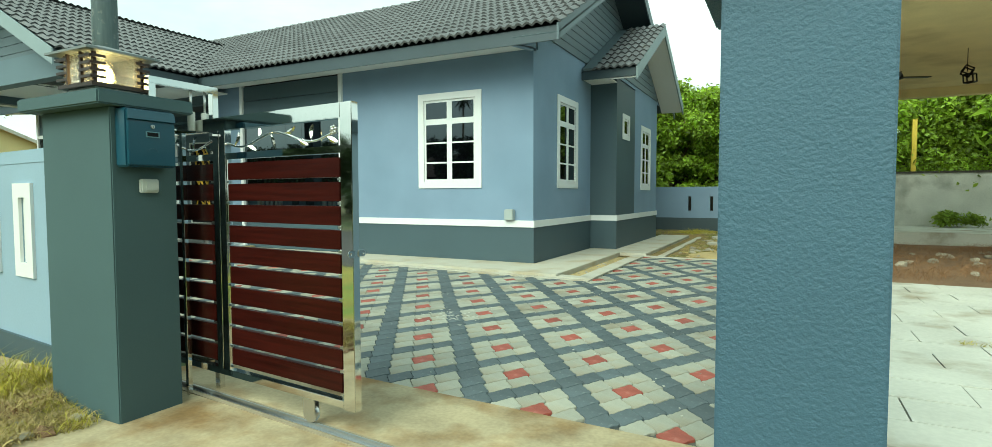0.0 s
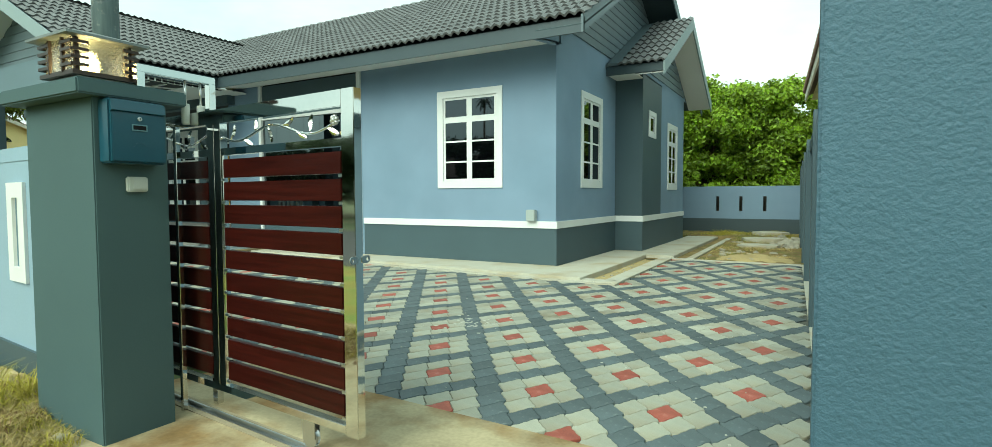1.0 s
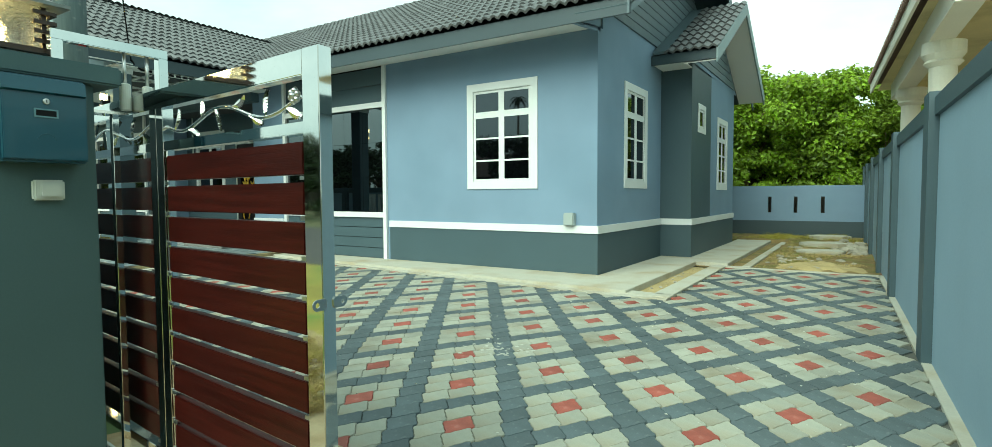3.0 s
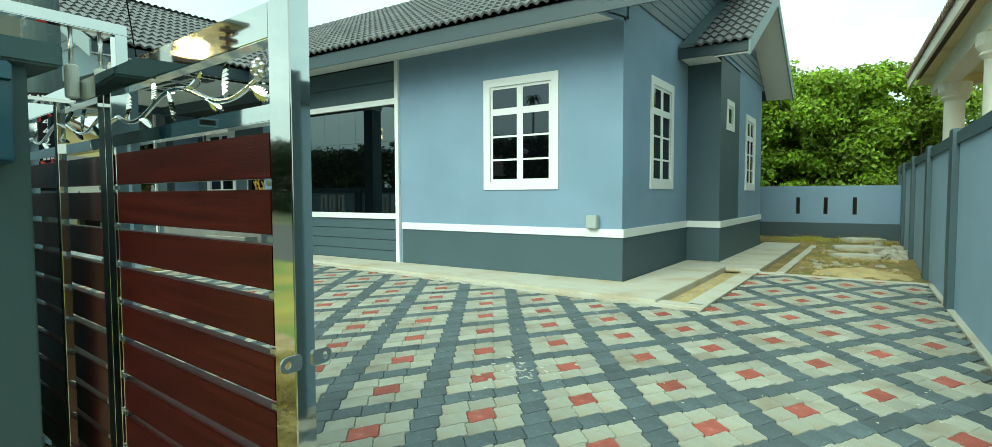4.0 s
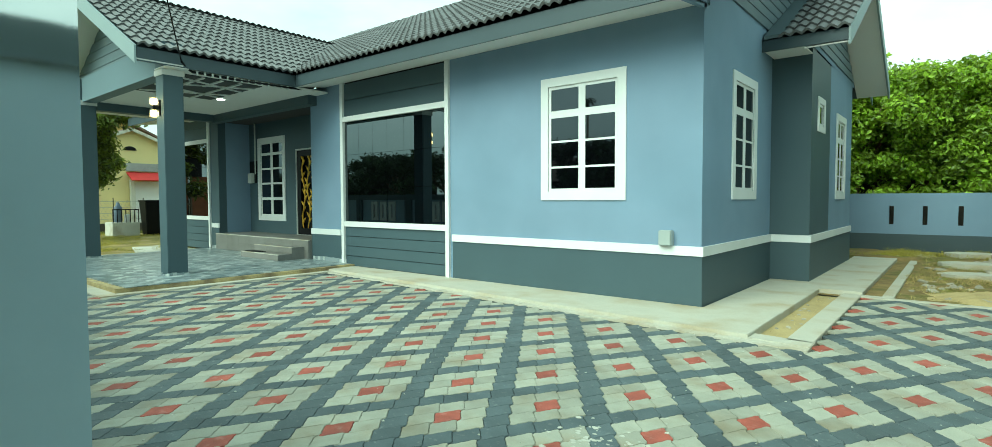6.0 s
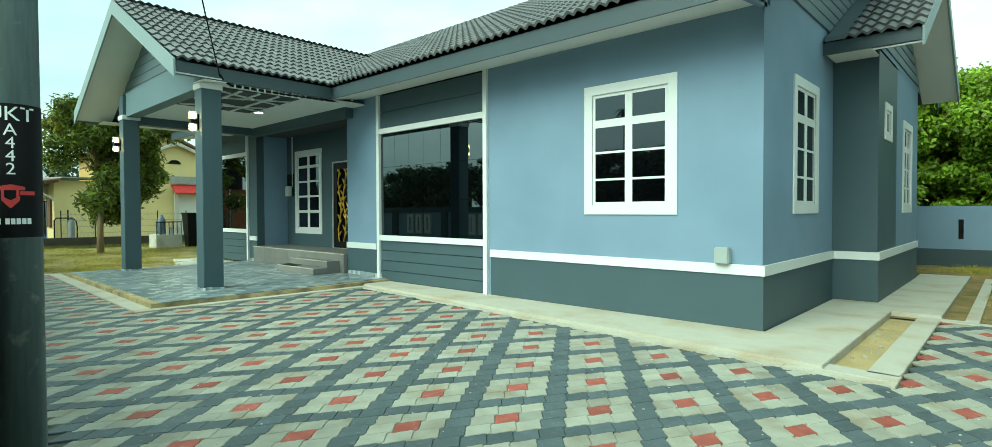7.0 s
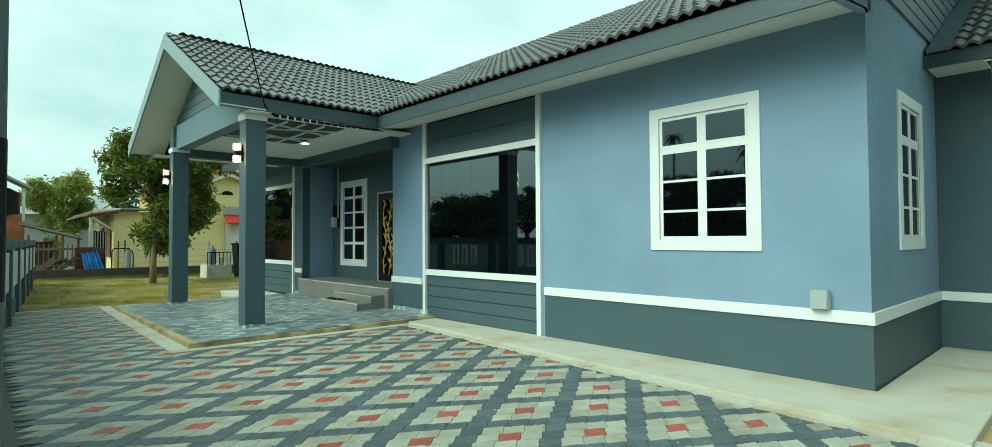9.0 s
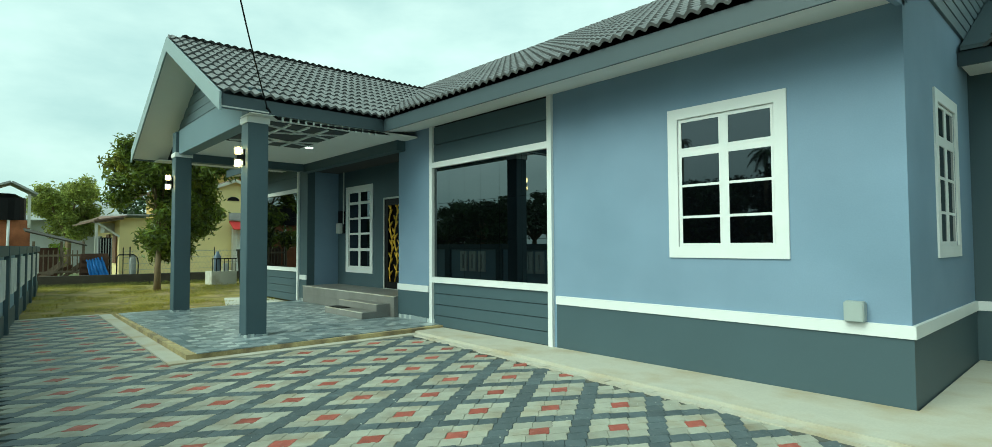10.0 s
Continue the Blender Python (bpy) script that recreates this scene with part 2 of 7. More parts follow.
SAND = surface("yellow_building_sand", (0.41, 0.32, 0.15), 0.95, vary=0.2, scale=3, fine=40, bump=0.6, depth=0.02)
ROCK = surface("broken_rubble", (0.36, 0.33, 0.26), 0.9, vary=0.25, scale=5, fine=40, bump=0.5, per_piece=0.2)
PORCH_TILE = surface("porch_tile_base", (0.22, 0.26, 0.28), 0.35, vary=0.12, scale=5, fine=60, bump=0.05)
WARM_GLOW = glowing("warm_lamp_glow", (1.0, 0.62, 0.22), 18.0)
LAMP_ROOF = surface("pale_lamp_metal", (0.17, 0.19, 0.19), 0.5, 0.2, vary=0.15, scale=6, fine=60)
TRACK_MORTAR = surface("dusty_brown_mortar", (0.30, 0.25, 0.165), 0.9, vary=0.25, scale=5, fine=60, bump=0.4)
YARD_SOIL = surface("weedy_brown_soil", (0.23, 0.160, 0.060), 0.95, vary=0.4, scale=4, fine=50, bump=0.9, depth=0.03, stain=((0.15, 0.135, 0.035), 2.4, 0.48, 0.62))
WEED = surface("low_green_weed", (0.19, 0.20, 0.035), 0.8, vary=0.35, scale=2, fine=20, bump=0.0, island=0.5)
LED_GLOW = glowing("white_lamp_glow", (1.0, 0.93, 0.8), 8.0)
LED_GLOW2 = glowing("cube_lamp_glow", (1.0, 0.70, 0.36), 9.0)
CUBE_GLASS = clear_glass("amber_lamp_glass", (0.95, 0.86, 0.68), 0.05, 0.95, 1.3)
RUST_TILE = surface("aged_brown_roofing", (0.16, 0.10, 0.075), 0.8, vary=0.25, scale=3, fine=30, bump=0.3)
RED_SOIL = surface("brown_bare_soil", (0.20, 0.12, 0.065), 0.95, vary=0.35, scale=1.5, fine=25, bump=0.6, depth=0.03)
RIPPLE_GLASS = clear_glass("rippled_lamp_glass", (0.92, 0.92, 0.88), 0.12, 0.92, 1.25)
_n = RIPPLE_GLASS.node_tree.nodes
_w, _b = _n.new("ShaderNodeTexNoise"), _n.new("ShaderNodeBump")
_c, _s = _n.new("ShaderNodeTexCoord"), _n.new("ShaderNodeMapping")
_s.inputs["Scale"].default_value = (0.35, 0.35, 1.6)
RIPPLE_GLASS.node_tree.links.new(_c.outputs["Object"], _s.inputs["Vector"])
RIPPLE_GLASS.node_tree.links.new(_s.outputs["Vector"], _w.inputs["Vector"])
_w.inputs["Scale"].default_value, _b.inputs["Strength"].default_value, _b.inputs["Distance"].default_value = 80.0, 1.0, 0.012
RIPPLE_GLASS.node_tree.links.new(_w.outputs["Fac"], _b.inputs["Height"])
RIPPLE_GLASS.node_tree.links.new(_b.outputs["Normal"], _n["Principled BSDF"].inputs["Normal"])


# ---------------------------------------------------------------- builders
class Geo:
    """Vertices and faces in world metres."""

    def __init__(self):
        self.v, self.f = [], []

    def add(self, verts, faces):
        n = len(self.v)
        self.v += [tuple(p) for p in verts]
        self.f += [tuple(n + i for i in q) for q in faces]
        return self

    def box(self, x0, x1, y0, y1, z0, z1):
        return self.add(
            [(x0, y0, z0), (x1, y0, z0), (x1, y1, z0), (x0, y1, z0), (x0, y0, z1), (x1, y0, z1), (x1, y1, z1), (x0, y1, z1)],
            [(0, 3, 2, 1), (4, 5, 6, 7), (0, 1, 5, 4), (1, 2, 6, 5), (2, 3, 7, 6), (3, 0, 4, 7)],
        )

    def prism(self, points, z0, z1):
        """An upright prism over plan points given anticlockwise; z1 may be a list, one height a point."""
        n = len(points)
        tops = z1 if isinstance(z1, (list, tuple)) else [z1] * n
        verts = [(x, y, z0) for x, y in points] + [(x, y, t) for (x, y), t in zip(points, tops)]
        return self.add(verts, [tuple(range(n - 1, -1, -1)), tuple(range(n, 2 * n))] + [(i, (i + 1) % n, n + (i + 1) % n, n + i) for i in range(n)])

    def slab(self, corners, thick):
        """A plate: the corners of its upper face, anticlockwise seen from above or outside, and its thickness."""
        c = [Vector(p) for p in corners]
        nrm = (c[1] - c[0]).cross(c[2] - c[0]).normalized()
        n = len(c)
        verts = [p - nrm * thick for p in c] + c
        return self.add(verts, [tuple(range(n - 1, -1, -1)), tuple(range(n, 2 * n))] + [(i, (i + 1) % n, n + (i + 1) % n, n + i) for i in range(n)])

    def bar(self, a, b, w, h, up=(0, 0, 1)):
        """A straight bar of rectangular section from a to b."""
        a, b = Vector(a), Vector(b)
        d = (b - a).normalized()
        s = d.cross(Vector(up))
        s = s.normalized() if s.length > 1e-5 else Vector((1, 0, 0))
        u = s.cross(d)
        q = [-s * w / 2 - u * h / 2, s * w / 2 - u * h / 2, s * w / 2 + u * h / 2, -s * w / 2 + u * h / 2]
        return self.add([a + k for k in q] + [b + k for k in q], [(3, 2, 1, 0), (4, 5, 6, 7), (0, 1, 5, 4), (1, 2, 6, 5), (2, 3, 7, 6), (3, 0, 4, 7)])

    def tube(self, path, radii, sides=8, cap=True):
        """A round tube along a list of points."""
        pts = [Vector(p) for p in path]
        r = radii if isinstance(radii, (list, tuple)) else [radii] * len(pts)
        verts, faces = [], []
        side = None
        for i, p in enumerate(pts):
            d = (pts[min(i + 1, len(pts) - 1)] - pts[max(i - 1, 0)]).normalized()
            if side is None:
                side = d.orthogonal().normalized()
            side = (side - d * side.dot(d)).normalized()
            o = d.cross(side)
            for k in range(sides):
                a = 2 * math.pi * k / sides
                verts.append(p + (side * math.cos(a) + o * math.sin(a)) * r[i])
        for i in range(len(pts) - 1):
            for k in range(sides):
                k2 = (k + 1) % sides
                faces.append((i * sides + k, i * sides + k2, (i + 1) * sides + k2, (i + 1) * sides + k))
        if cap:
            faces += [tuple(range(sides - 1, -1, -1)), tuple((len(pts) - 1) * sides + k for k in range(sides))]
        return self.add(verts, faces)

    def mesh(self, name, origin=(0, 0, 0), bevel=0.0, smooth=False):
        o = Vector(origin)
        me = bpy.data.meshes.new(name)
        me.from_pydata([Vector(p) - o for p in self.v], [], self.f)
        me.update()
        if bevel:
            bm = bmesh.new()
            bm.from_mesh(me)
            bmesh.ops.bevel(bm, geom=bm.edges[:], offset=bevel, segments=2, affect="EDGES", clamp_overlap=True)
            bm.to_mesh(me)
            bm.free()
        if smooth:
            me.shade_smooth()
        return me


def thing(name, at, label, category, group="", kind=""):
    """An Empty at a thing's base."""
    ob = new(name)
    ob.location = at
    ob.empty_display_size = 0.1
    return tagged(ob, label, category, group, kind)


def world_at(ob):
    p = Vector(ob.location)
    while ob.parent:
        ob = ob.parent
        p = p + Vector(ob.location)
    return p


def part(name, geo, material, parent, label="", bevel=0.0, smooth=False):
    """One mesh, built in world metres, under a thing or a part of it."""
    me = geo.mesh(name, world_at(parent), bevel, smooth)
    me.materials.append(material)
    ob = new(name, me)
    ob.parent = parent
    return tagged(ob, label)


def solo(name, geo, material, label="", category="", kind="", group="", at=(0, 0, 0), bevel=0.0, smooth=False):
    """A thing or a piece of the setting that is one mesh."""
    me = geo.mesh(name, at, bevel, smooth)
    me.materials.append(material)
    ob = new(name, me)
    ob.location = at
    return tagged(ob, label, category, group, kind)


def piece(name, me, parent, m):
    """A piece that shares its mesh, at the world pose m, under a parent that is not turned."""
    ob = new(name, me)
    ob.parent = parent
    ob.matrix_basis = Matrix.Translation(-world_at(parent)) @ m
    return ob


def walled(geo, axis, a, b, u0, u1, z0, z1, holes=()):
    """A wall across axis ('y': it stands between y = a and y = b), from u0 to u1, with openings (u0, u1, z0, z1) through it."""
    us = sorted({u0, u1, *(h[0] for h in holes), *(h[1] for h in holes)})
    zs = sorted({z0, z1, *(h[2] for h in holes), *(h[3] for h in holes)})

    def solid(i, k):
        if not (0 <= i < len(us) - 1 and 0 <= k < len(zs) - 1):
            return False
        cu, cz = (us[i] + us[i + 1]) / 2, (zs[k] + zs[k + 1]) / 2
        return not any(h[0] < cu < h[1] and h[2] < cz < h[3] for h in holes)

    def at(u, d, z):
        return (u, d, z) if axis == "y" else (d, u, z)

    for i in range(len(us) - 1):
        for k in range(len(zs) - 1):
            if not solid(i, k):
                continue
            p, q, r, s = us[i], us[i + 1], zs[k], zs[k + 1]
            quads = [[at(p, a, r), at(q, a, r), at(q, a, s), at(p, a, s)], [at(q, b, r), at(p, b, r), at(p, b, s), at(q, b, s)]]
            if not solid(i - 1, k):
                quads.append([at(p, b, r), at(p, a, r), at(p, a, s), at(p, b, s)])
            if not solid(i + 1, k):
                quads.append([at(q, a, r), at(q, b, r), at(q, b, s), at(q, a, s)])
            if not solid(i, k - 1):
                quads.append([at(p, b, r), at(q, b, r), at(q, a, r), at(p, a, r)])
            if not solid(i, k + 1):
                quads.append([at(p, a, s), at(q, a, s), at(q, b, s), at(p, b, s)])
            for quad in quads:
                geo.add(quad if axis == "y" else quad[::-1], [(0, 1, 2, 3)])
    return geo


def ring(geo, axis, a, b, u0, u1, z0, z1, w):
    """A flat rectangular frame of width w, its outer edges given."""
    return walled(geo, axis, a, b, u0, u1, z0, z1, [(u0 + w, u1 - w, z0 + w, z1 - w)])

# ---------------------------------------------------------------- plan
YF, XS, X2, YJ, YE, XW = 9.0, -3.885, -3.295, 12.2, 16.45, -20.15   # house faces: front, side, stepped side, step, rear, far end
ZT = 3.76                                                         # wall top
EAVE_Y, EZ0, EZ1 = 8.2, 3.61, 3.83                                # front eave, its fascia's lower and upper edge
SLOPE, PSLOPE, RIDGE_Y = 0.54, 0.515, 13.2
PX, PW, PY = -15.05, 3.45, 5.41                                     # porch gable: ridge x, half width, front edge
RECESS_L, RECESS_R, RECESS_Y = -16.72, -12.34, 9.86


def main_z(y):
    return EZ1 + SLOPE * (min(y, 2 * RIDGE_Y - y) - EAVE_Y + 0.05)


def porch_z(x):
    return EZ1 + PSLOPE * (PW + 0.05 - abs(x - PX))


# ---------------------------------------------------------------- ground and paving
solo("ground", Geo().prism([(-400, -400), (400, -400), (400, 400), (-400, 400)], -1.0, -0.05), LAND, "wide flat land of patchy grass and bare soil", "ground", "structure")
solo("lawn", Geo().prism([(-34, 3.2), (-17.6, 3.2), (-17.6, 20), (-34, 20)], -0.3, -0.015), LAWN, "patchy dry lawn beside the house", "lawn", "structure")


def yard_z(x, y):
    """Rough soil that climbs a little towards the rear wall."""
    f = min(1.0, max(0.0, (y - 11.4) / 7.6))
    rough = min(1.0, max(0.0, (y - 11.45) / 0.4)) * min(1.0, max(0.0, (x + 2.3) / 0.3) if y < 17.4 else 1.0)
    return -0.014 + 0.10 * f ** 1.3 * min(1.0, max(0.0, (x + 2.35) / 0.6) if y < 17.4 else 1.0) + rough * (0.030 * noise.noise(Vector((x * 1.6, y * 1.6, 0))) + 0.022 * noise.noise(Vector((x * 5, y * 5, 4))))


bm = bmesh.new()
bmesh.ops.create_grid(bm, x_segments=72, y_segments=130, size=1.0)
for v in bm.verts:
    x, y = -2.35 + 2.15 * v.co.x, 15.25 + 3.9 * v.co.y
    x = min(x, -0.02 - 0.0258 * y + 0.2)
    v.co = Vector((x, y, yard_z(x, y)))
me = bpy.data.meshes.new("back_yard")
bm.to_mesh(me)
bm.free()
me.materials.append(YARD_SOIL)
me.shade_smooth()
tagged(new("back_yard", me), "bare soil and weeds behind the paving", "yard", "", "structure")
paving = solo("paving", Geo().prism([(-18.0, 2.95), (0.02, 2.75), (-0.2, 11.4), (-2.4, 11.4), (-2.4, 8.0), (-11.0, 8.45), (-11.0, 4.9), (-18.0, 4.9)], -0.3, -0.014), BED, "driveway of interlocking pavers in grey squares with red hearts and charcoal lanes", "paving", "structure")
solo("gate_slab", Geo().prism([(-3.9, 0.75), (0.6, 0.55), (0.6, 2.4), (-0.1, 2.4), (-0.1, 2.83), (-3.7, 2.98), (-3.9, 2.3)], -0.3, 0.005), APRON, "stained brown concrete slab under the gate", "slab", "structure")
solo("roadside_verge", Geo().prism([(-60, -2.5), (60, -2.5), (60, 0.5), (-60, 0.5)], -0.3, -0.035), surface("yellow_roadside_grass", (0.30, 0.26, 0.045), 0.95, vary=0.35, scale=1.6, fine=25, bump=0.6, depth=0.03, stain=((0.13, 0.20, 0.03), 0.8, 0.45, 0.6)), "wide strip of yellow and green grass along the lane", "verge", "structure")
solo("road", Geo().prism([(-60, -9), (60, -9), (60, -2.5), (-60, -2.5)], -0.3, -0.03), surface("worn_asphalt", (0.06, 0.06, 0.058), 0.9, vary=0.2, scale=1.5, fine=60, bump=0.4), "worn asphalt lane outside the gate", "road", "structure")
yard = solo("neighbour_yard", Geo().prism([(0.25, 1.2), (9, 1.2), (9, 9.7), (-0.2, 9.7), (0.1, 3)], -0.3, -0.03), BED, "pale dusty concrete yard of the neighbour", "yard", "structure")
ys = random.Random(12)
for i in range(9):
    for j in range(20):
        x0, y0 = -0.15 + i * 0.8 + (0.4 if j % 2 else 0.0), 1.22 + j * 0.42
        x1 = x0 + 0.79
        x0 = max(x0, 0.27)
        dz = ys.uniform(-0.004, 0.004)
        if x1 - x0 > 0.1:
            part("slab", Geo().box(x0, x1, y0, y0 + 0.412, -0.05, -0.010 + dz), PALE_CONCRETE, yard)
apron = Geo()
apron.prism([(-11.0, 8.4), (-3.02, 7.86), (-3.02, 11.5), (-2.48, 11.5), (-2.48, 17.3), (-3.3, 17.3), (-3.3, 12.2), (-3.86, 12.2), (-3.86, 9.0), (-11.0, 9.0)], -0.25, 0.05)
solo("house_apron", apron, CONCRETE, "pale concrete apron along the foot of the house", "apron", "structure", bevel=0.006)
drain = Geo()
drain.prism([(-3.05, 7.86), (-2.47, 7.82), (-2.47, 8.05), (-3.05, 8.1)], -0.25, 0.02)
drain.box(-2.72, -2.48, 8.02, 11.35, -0.25, 0.02)
drain.box(-2.72, -2.11, 11.28, 11.5, -0.25, 0.012)
drain.box(-2.25, -2.11, 11.5, 17.3, -0.25, 0.018)
solo("drain_channel", drain, CONCRETE, "open concrete drain channel with a sandy bottom", "drain", "structure", bevel=0.005)
solo("drain_bed", Geo().box(-3.05, -2.715, 8.06, 11.35, -0.25, -0.032).box(-2.48, -2.25, 11.5, 17.3, -0.25, -0.05), SAND, "sandy silt in the bottom of the drain", "silt", "structure")
kerb = Geo()
ke = random.Random(31)
ks = [-11.0 + 8.53 * k / 70 for k in range(71)]
ko = [ke.uniform(-0.025, 0.03) for _ in ks]
for x0, x1, o0, o1 in zip(ks, ks[1:], ko, ko[1:]):
    y0, y1 = 8.4 - 0.068 * (x0 + 11.0), 8.4 - 0.068 * (x1 + 11.0)
    kerb.prism([(x0, y0 - 0.12 - o0), (x1, y1 - 0.12 - o1), (x1, y1), (x0, y0)], -0.25, 0.010 + ke.uniform(-0.003, 0.006))
kerb.prism([(-0.25, 11.3), (-0.25, 11.42), (-2.11, 11.42), (-2.11, 11.3)], -0.25, 0.012)
kerb.prism([(0.0, 2.8), (-0.22, 11.4), (-0.295, 11.4), (-0.072, 2.8)], -0.25, 0.012)
kerb.prism([(-18.1, 2.95), (-17.9, 2.95), (-17.9, 4.75), (-18.1, 4.75)], -0.25, 0.012)
kerb.prism([(-17.9, 4.72), (-10.82, 4.62), (-10.99, 4.86), (-17.2, 4.93), (-17.9, 4.95)], -0.25, 0.02)
kerb.prism([(-10.99, 4.87), (-10.82, 4.62), (-10.68, 8.25), (-10.85, 8.40)], -0.25, 0.02)
solo("paving_edge", kerb, CONCRETE, "narrow mortar edge round the paving", "edging", "structure")


def loose_leaf_cloud(geo, rng, centres, count, size, squash=0.8, slim=0.45):
    """Many small folded leaves strewn through round clumps (centre, radius)."""
    vol = np.array([r ** 2 for _, r in centres])
    pick = rng.choice(len(centres), count, p=vol / vol.sum())
    d = rng.normal(size=(count, 3))
    d /= np.linalg.norm(d, axis=1)[:, None]
    rad = rng.random(count) ** 0.35 * (0.72 + 0.62 * rng.random(count) ** 1.6)
    c = np.array([p for p, _ in centres])[pick]
    r = np.array([q for _, q in centres])[pick]
    pos = c + d * (r * rad)[:, None] * (1, 1, squash)
    n = d * 0.6 + rng.normal(size=(count, 3)) * 0.5 + (0, 0, 0.35)
    n /= np.linalg.norm(n, axis=1)[:, None]
    t = np.cross(n, rng.normal(size=(count, 3)))
    t /= np.linalg.norm(t, axis=1)[:, None]
    b = np.cross(n, t)
    s = size * (0.6 + 0.8 * rng.random(count))[:, None]
    a0, a1 = pos - t * s, pos + t * s - n * s * 0.25
    l0, l1 = pos + b * s * slim + n * s * 0.12, pos - b * s * slim + n * s * 0.12
    base = len(geo.v)
    geo.v += [tuple(p) for p in np.stack([a0, l0, a1, l1], 1).reshape(-1, 3)]
    geo.f += [(base + 4 * i, base + 4 * i + 1, base + 4 * i + 2, base + 4 * i + 3) for i in range(count)]
    return geo


def grass(name, material, label, rng, spots, height, blades, lean=0.7):
    """Thin blades in tufts; spots: plan centres with a radius and a ground height."""
    g = Geo()
    for x, y, r, z in spots:
        for _ in range(blades):
            a, q = rng.random() * 6.283, r * rng.random() ** 0.5
            px, py = x + q * math.cos(a), y + q * math.sin(a)
            h = height * (0.4 + rng.random())
            dx, dy = rng.normal(0, lean * h), rng.normal(0, lean * h)
            w = 0.0012 + 0.0016 * rng.random()
            b = rng.random() * 3.14
            cx, cy = math.cos(b) * w, math.sin(b) * w
            mx, my, mz = px + dx * 0.45, py + dy * 0.45, z + h * 0.6
            g.add([(px - cx, py - cy, z), (px + cx, py + cy, z), (mx + cx, my + cy, mz), (mx - cx, my - cy, mz), (px + dx, py + dy, z + h * 0.8)], [(0, 1, 2, 3), (3, 2, 4)])
    return solo(name, g, material, label, "grass", "stuff")


# ---------------------------------------------------------------- house
house = thing("bungalow", (-12.0, 12.0, 0.0), "single-storey blue-grey bungalow with white trim and a charcoal tiled roof", "house")
FW = (-6.272, -4.898, 1.368, 3.142)
SW1, SW2, SW3 = (10.13, 11.31, 1.372, 3.150), (12.68, 13.3, 2.50, 3.07), (14.5, 15.6, 1.365, 3.0)
PANEL, PANEL2 = (-11.175, -8.20), (-20.2, -17.24)
g = Geo()
walled(g, "y", YF, YF + 0.2, PANEL[1], XS, 0.0, ZT, [FW])
part("wall", g, WALL, house, "smooth blue-grey painted plaster wall")
part("wall", walled(Geo(), "y", YF, YF + 0.2, RECESS_R, PANEL[0], 0.0, ZT), WALL, house)
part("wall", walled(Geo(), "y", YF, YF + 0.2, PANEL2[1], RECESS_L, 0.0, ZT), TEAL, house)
part("wall", walled(Geo(), "y", YF, YF + 0.2, XW, PANEL2[0], 0.0, ZT), WALL, house)
part("wall", walled(Geo(), "x", XS - 0.2, XS, YF + 0.2, YJ, 0.0, ZT + 0.3, [SW1]), WALL, house)
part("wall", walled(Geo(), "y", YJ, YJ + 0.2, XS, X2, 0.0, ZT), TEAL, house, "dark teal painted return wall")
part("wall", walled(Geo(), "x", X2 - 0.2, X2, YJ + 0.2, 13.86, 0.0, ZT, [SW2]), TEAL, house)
part("wall", walled(Geo(), "x", X2 - 0.2, X2, 13.86, YE, 0.0, ZT + 0.05, [SW3]), WALL, house)
part("wall", Geo().box(XW, X2 - 0.2, YE, YE + 0.2, 0, ZT), WALL, house)
part("wall", Geo().box(XW - 0.2, XW, YF, YE + 0.2, 0, ZT), WALL, house)
part("wall", Geo().box(RECESS_L - 0.2, RECESS_L, YF + 0.2, RECESS_Y, 0, ZT), WALL, house)
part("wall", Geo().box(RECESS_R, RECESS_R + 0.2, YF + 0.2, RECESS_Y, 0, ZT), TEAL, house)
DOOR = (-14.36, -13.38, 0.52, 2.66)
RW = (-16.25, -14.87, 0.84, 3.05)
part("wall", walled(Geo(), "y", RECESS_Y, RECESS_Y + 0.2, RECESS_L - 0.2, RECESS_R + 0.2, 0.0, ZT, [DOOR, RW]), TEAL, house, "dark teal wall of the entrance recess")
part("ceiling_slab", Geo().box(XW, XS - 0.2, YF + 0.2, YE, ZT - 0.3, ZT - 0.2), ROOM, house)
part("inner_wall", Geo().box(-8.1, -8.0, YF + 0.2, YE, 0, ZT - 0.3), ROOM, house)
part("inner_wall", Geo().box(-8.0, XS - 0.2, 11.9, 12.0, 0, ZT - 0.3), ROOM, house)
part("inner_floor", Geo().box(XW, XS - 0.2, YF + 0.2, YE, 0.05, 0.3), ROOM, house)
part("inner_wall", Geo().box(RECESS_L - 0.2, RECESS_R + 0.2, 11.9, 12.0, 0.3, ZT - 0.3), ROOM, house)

# plinth and white band, mitred round the corners
for name, d, z0, z1, material, label in (("plinth", 0.014, 0.0, 0.672, TEAL, "dark teal painted plinth"), ("dado_band", 0.034, 0.672, 0.79, WHITE, "raised white band")):
    inner = [(PANEL[1] + 0.1, YF), (XS, YF), (XS, YJ), (X2, YJ), (X2, YE)]
    outer = [(PANEL[1] + 0.1, YF - d), (XS + d, YF - d), (XS + d, YJ - d), (X2 + d, YJ - d), (X2 + d, YE)]
    for i in range(4):
        part(name, Geo().prism([outer[i], outer[i + 1], inner[i + 1], inner[i]], z0, z1), material, house, label if i == 0 else "")
    for u0, u1 in ((RECESS_R, PANEL[0] - 0.1), (PANEL2[1] + 0.1, RECESS_L)):
        part(name, Geo().box(u0, u1, YF - d, YF, z0 - 0.02 * (name == "dado_band"), z1 - 0.02), material, house)

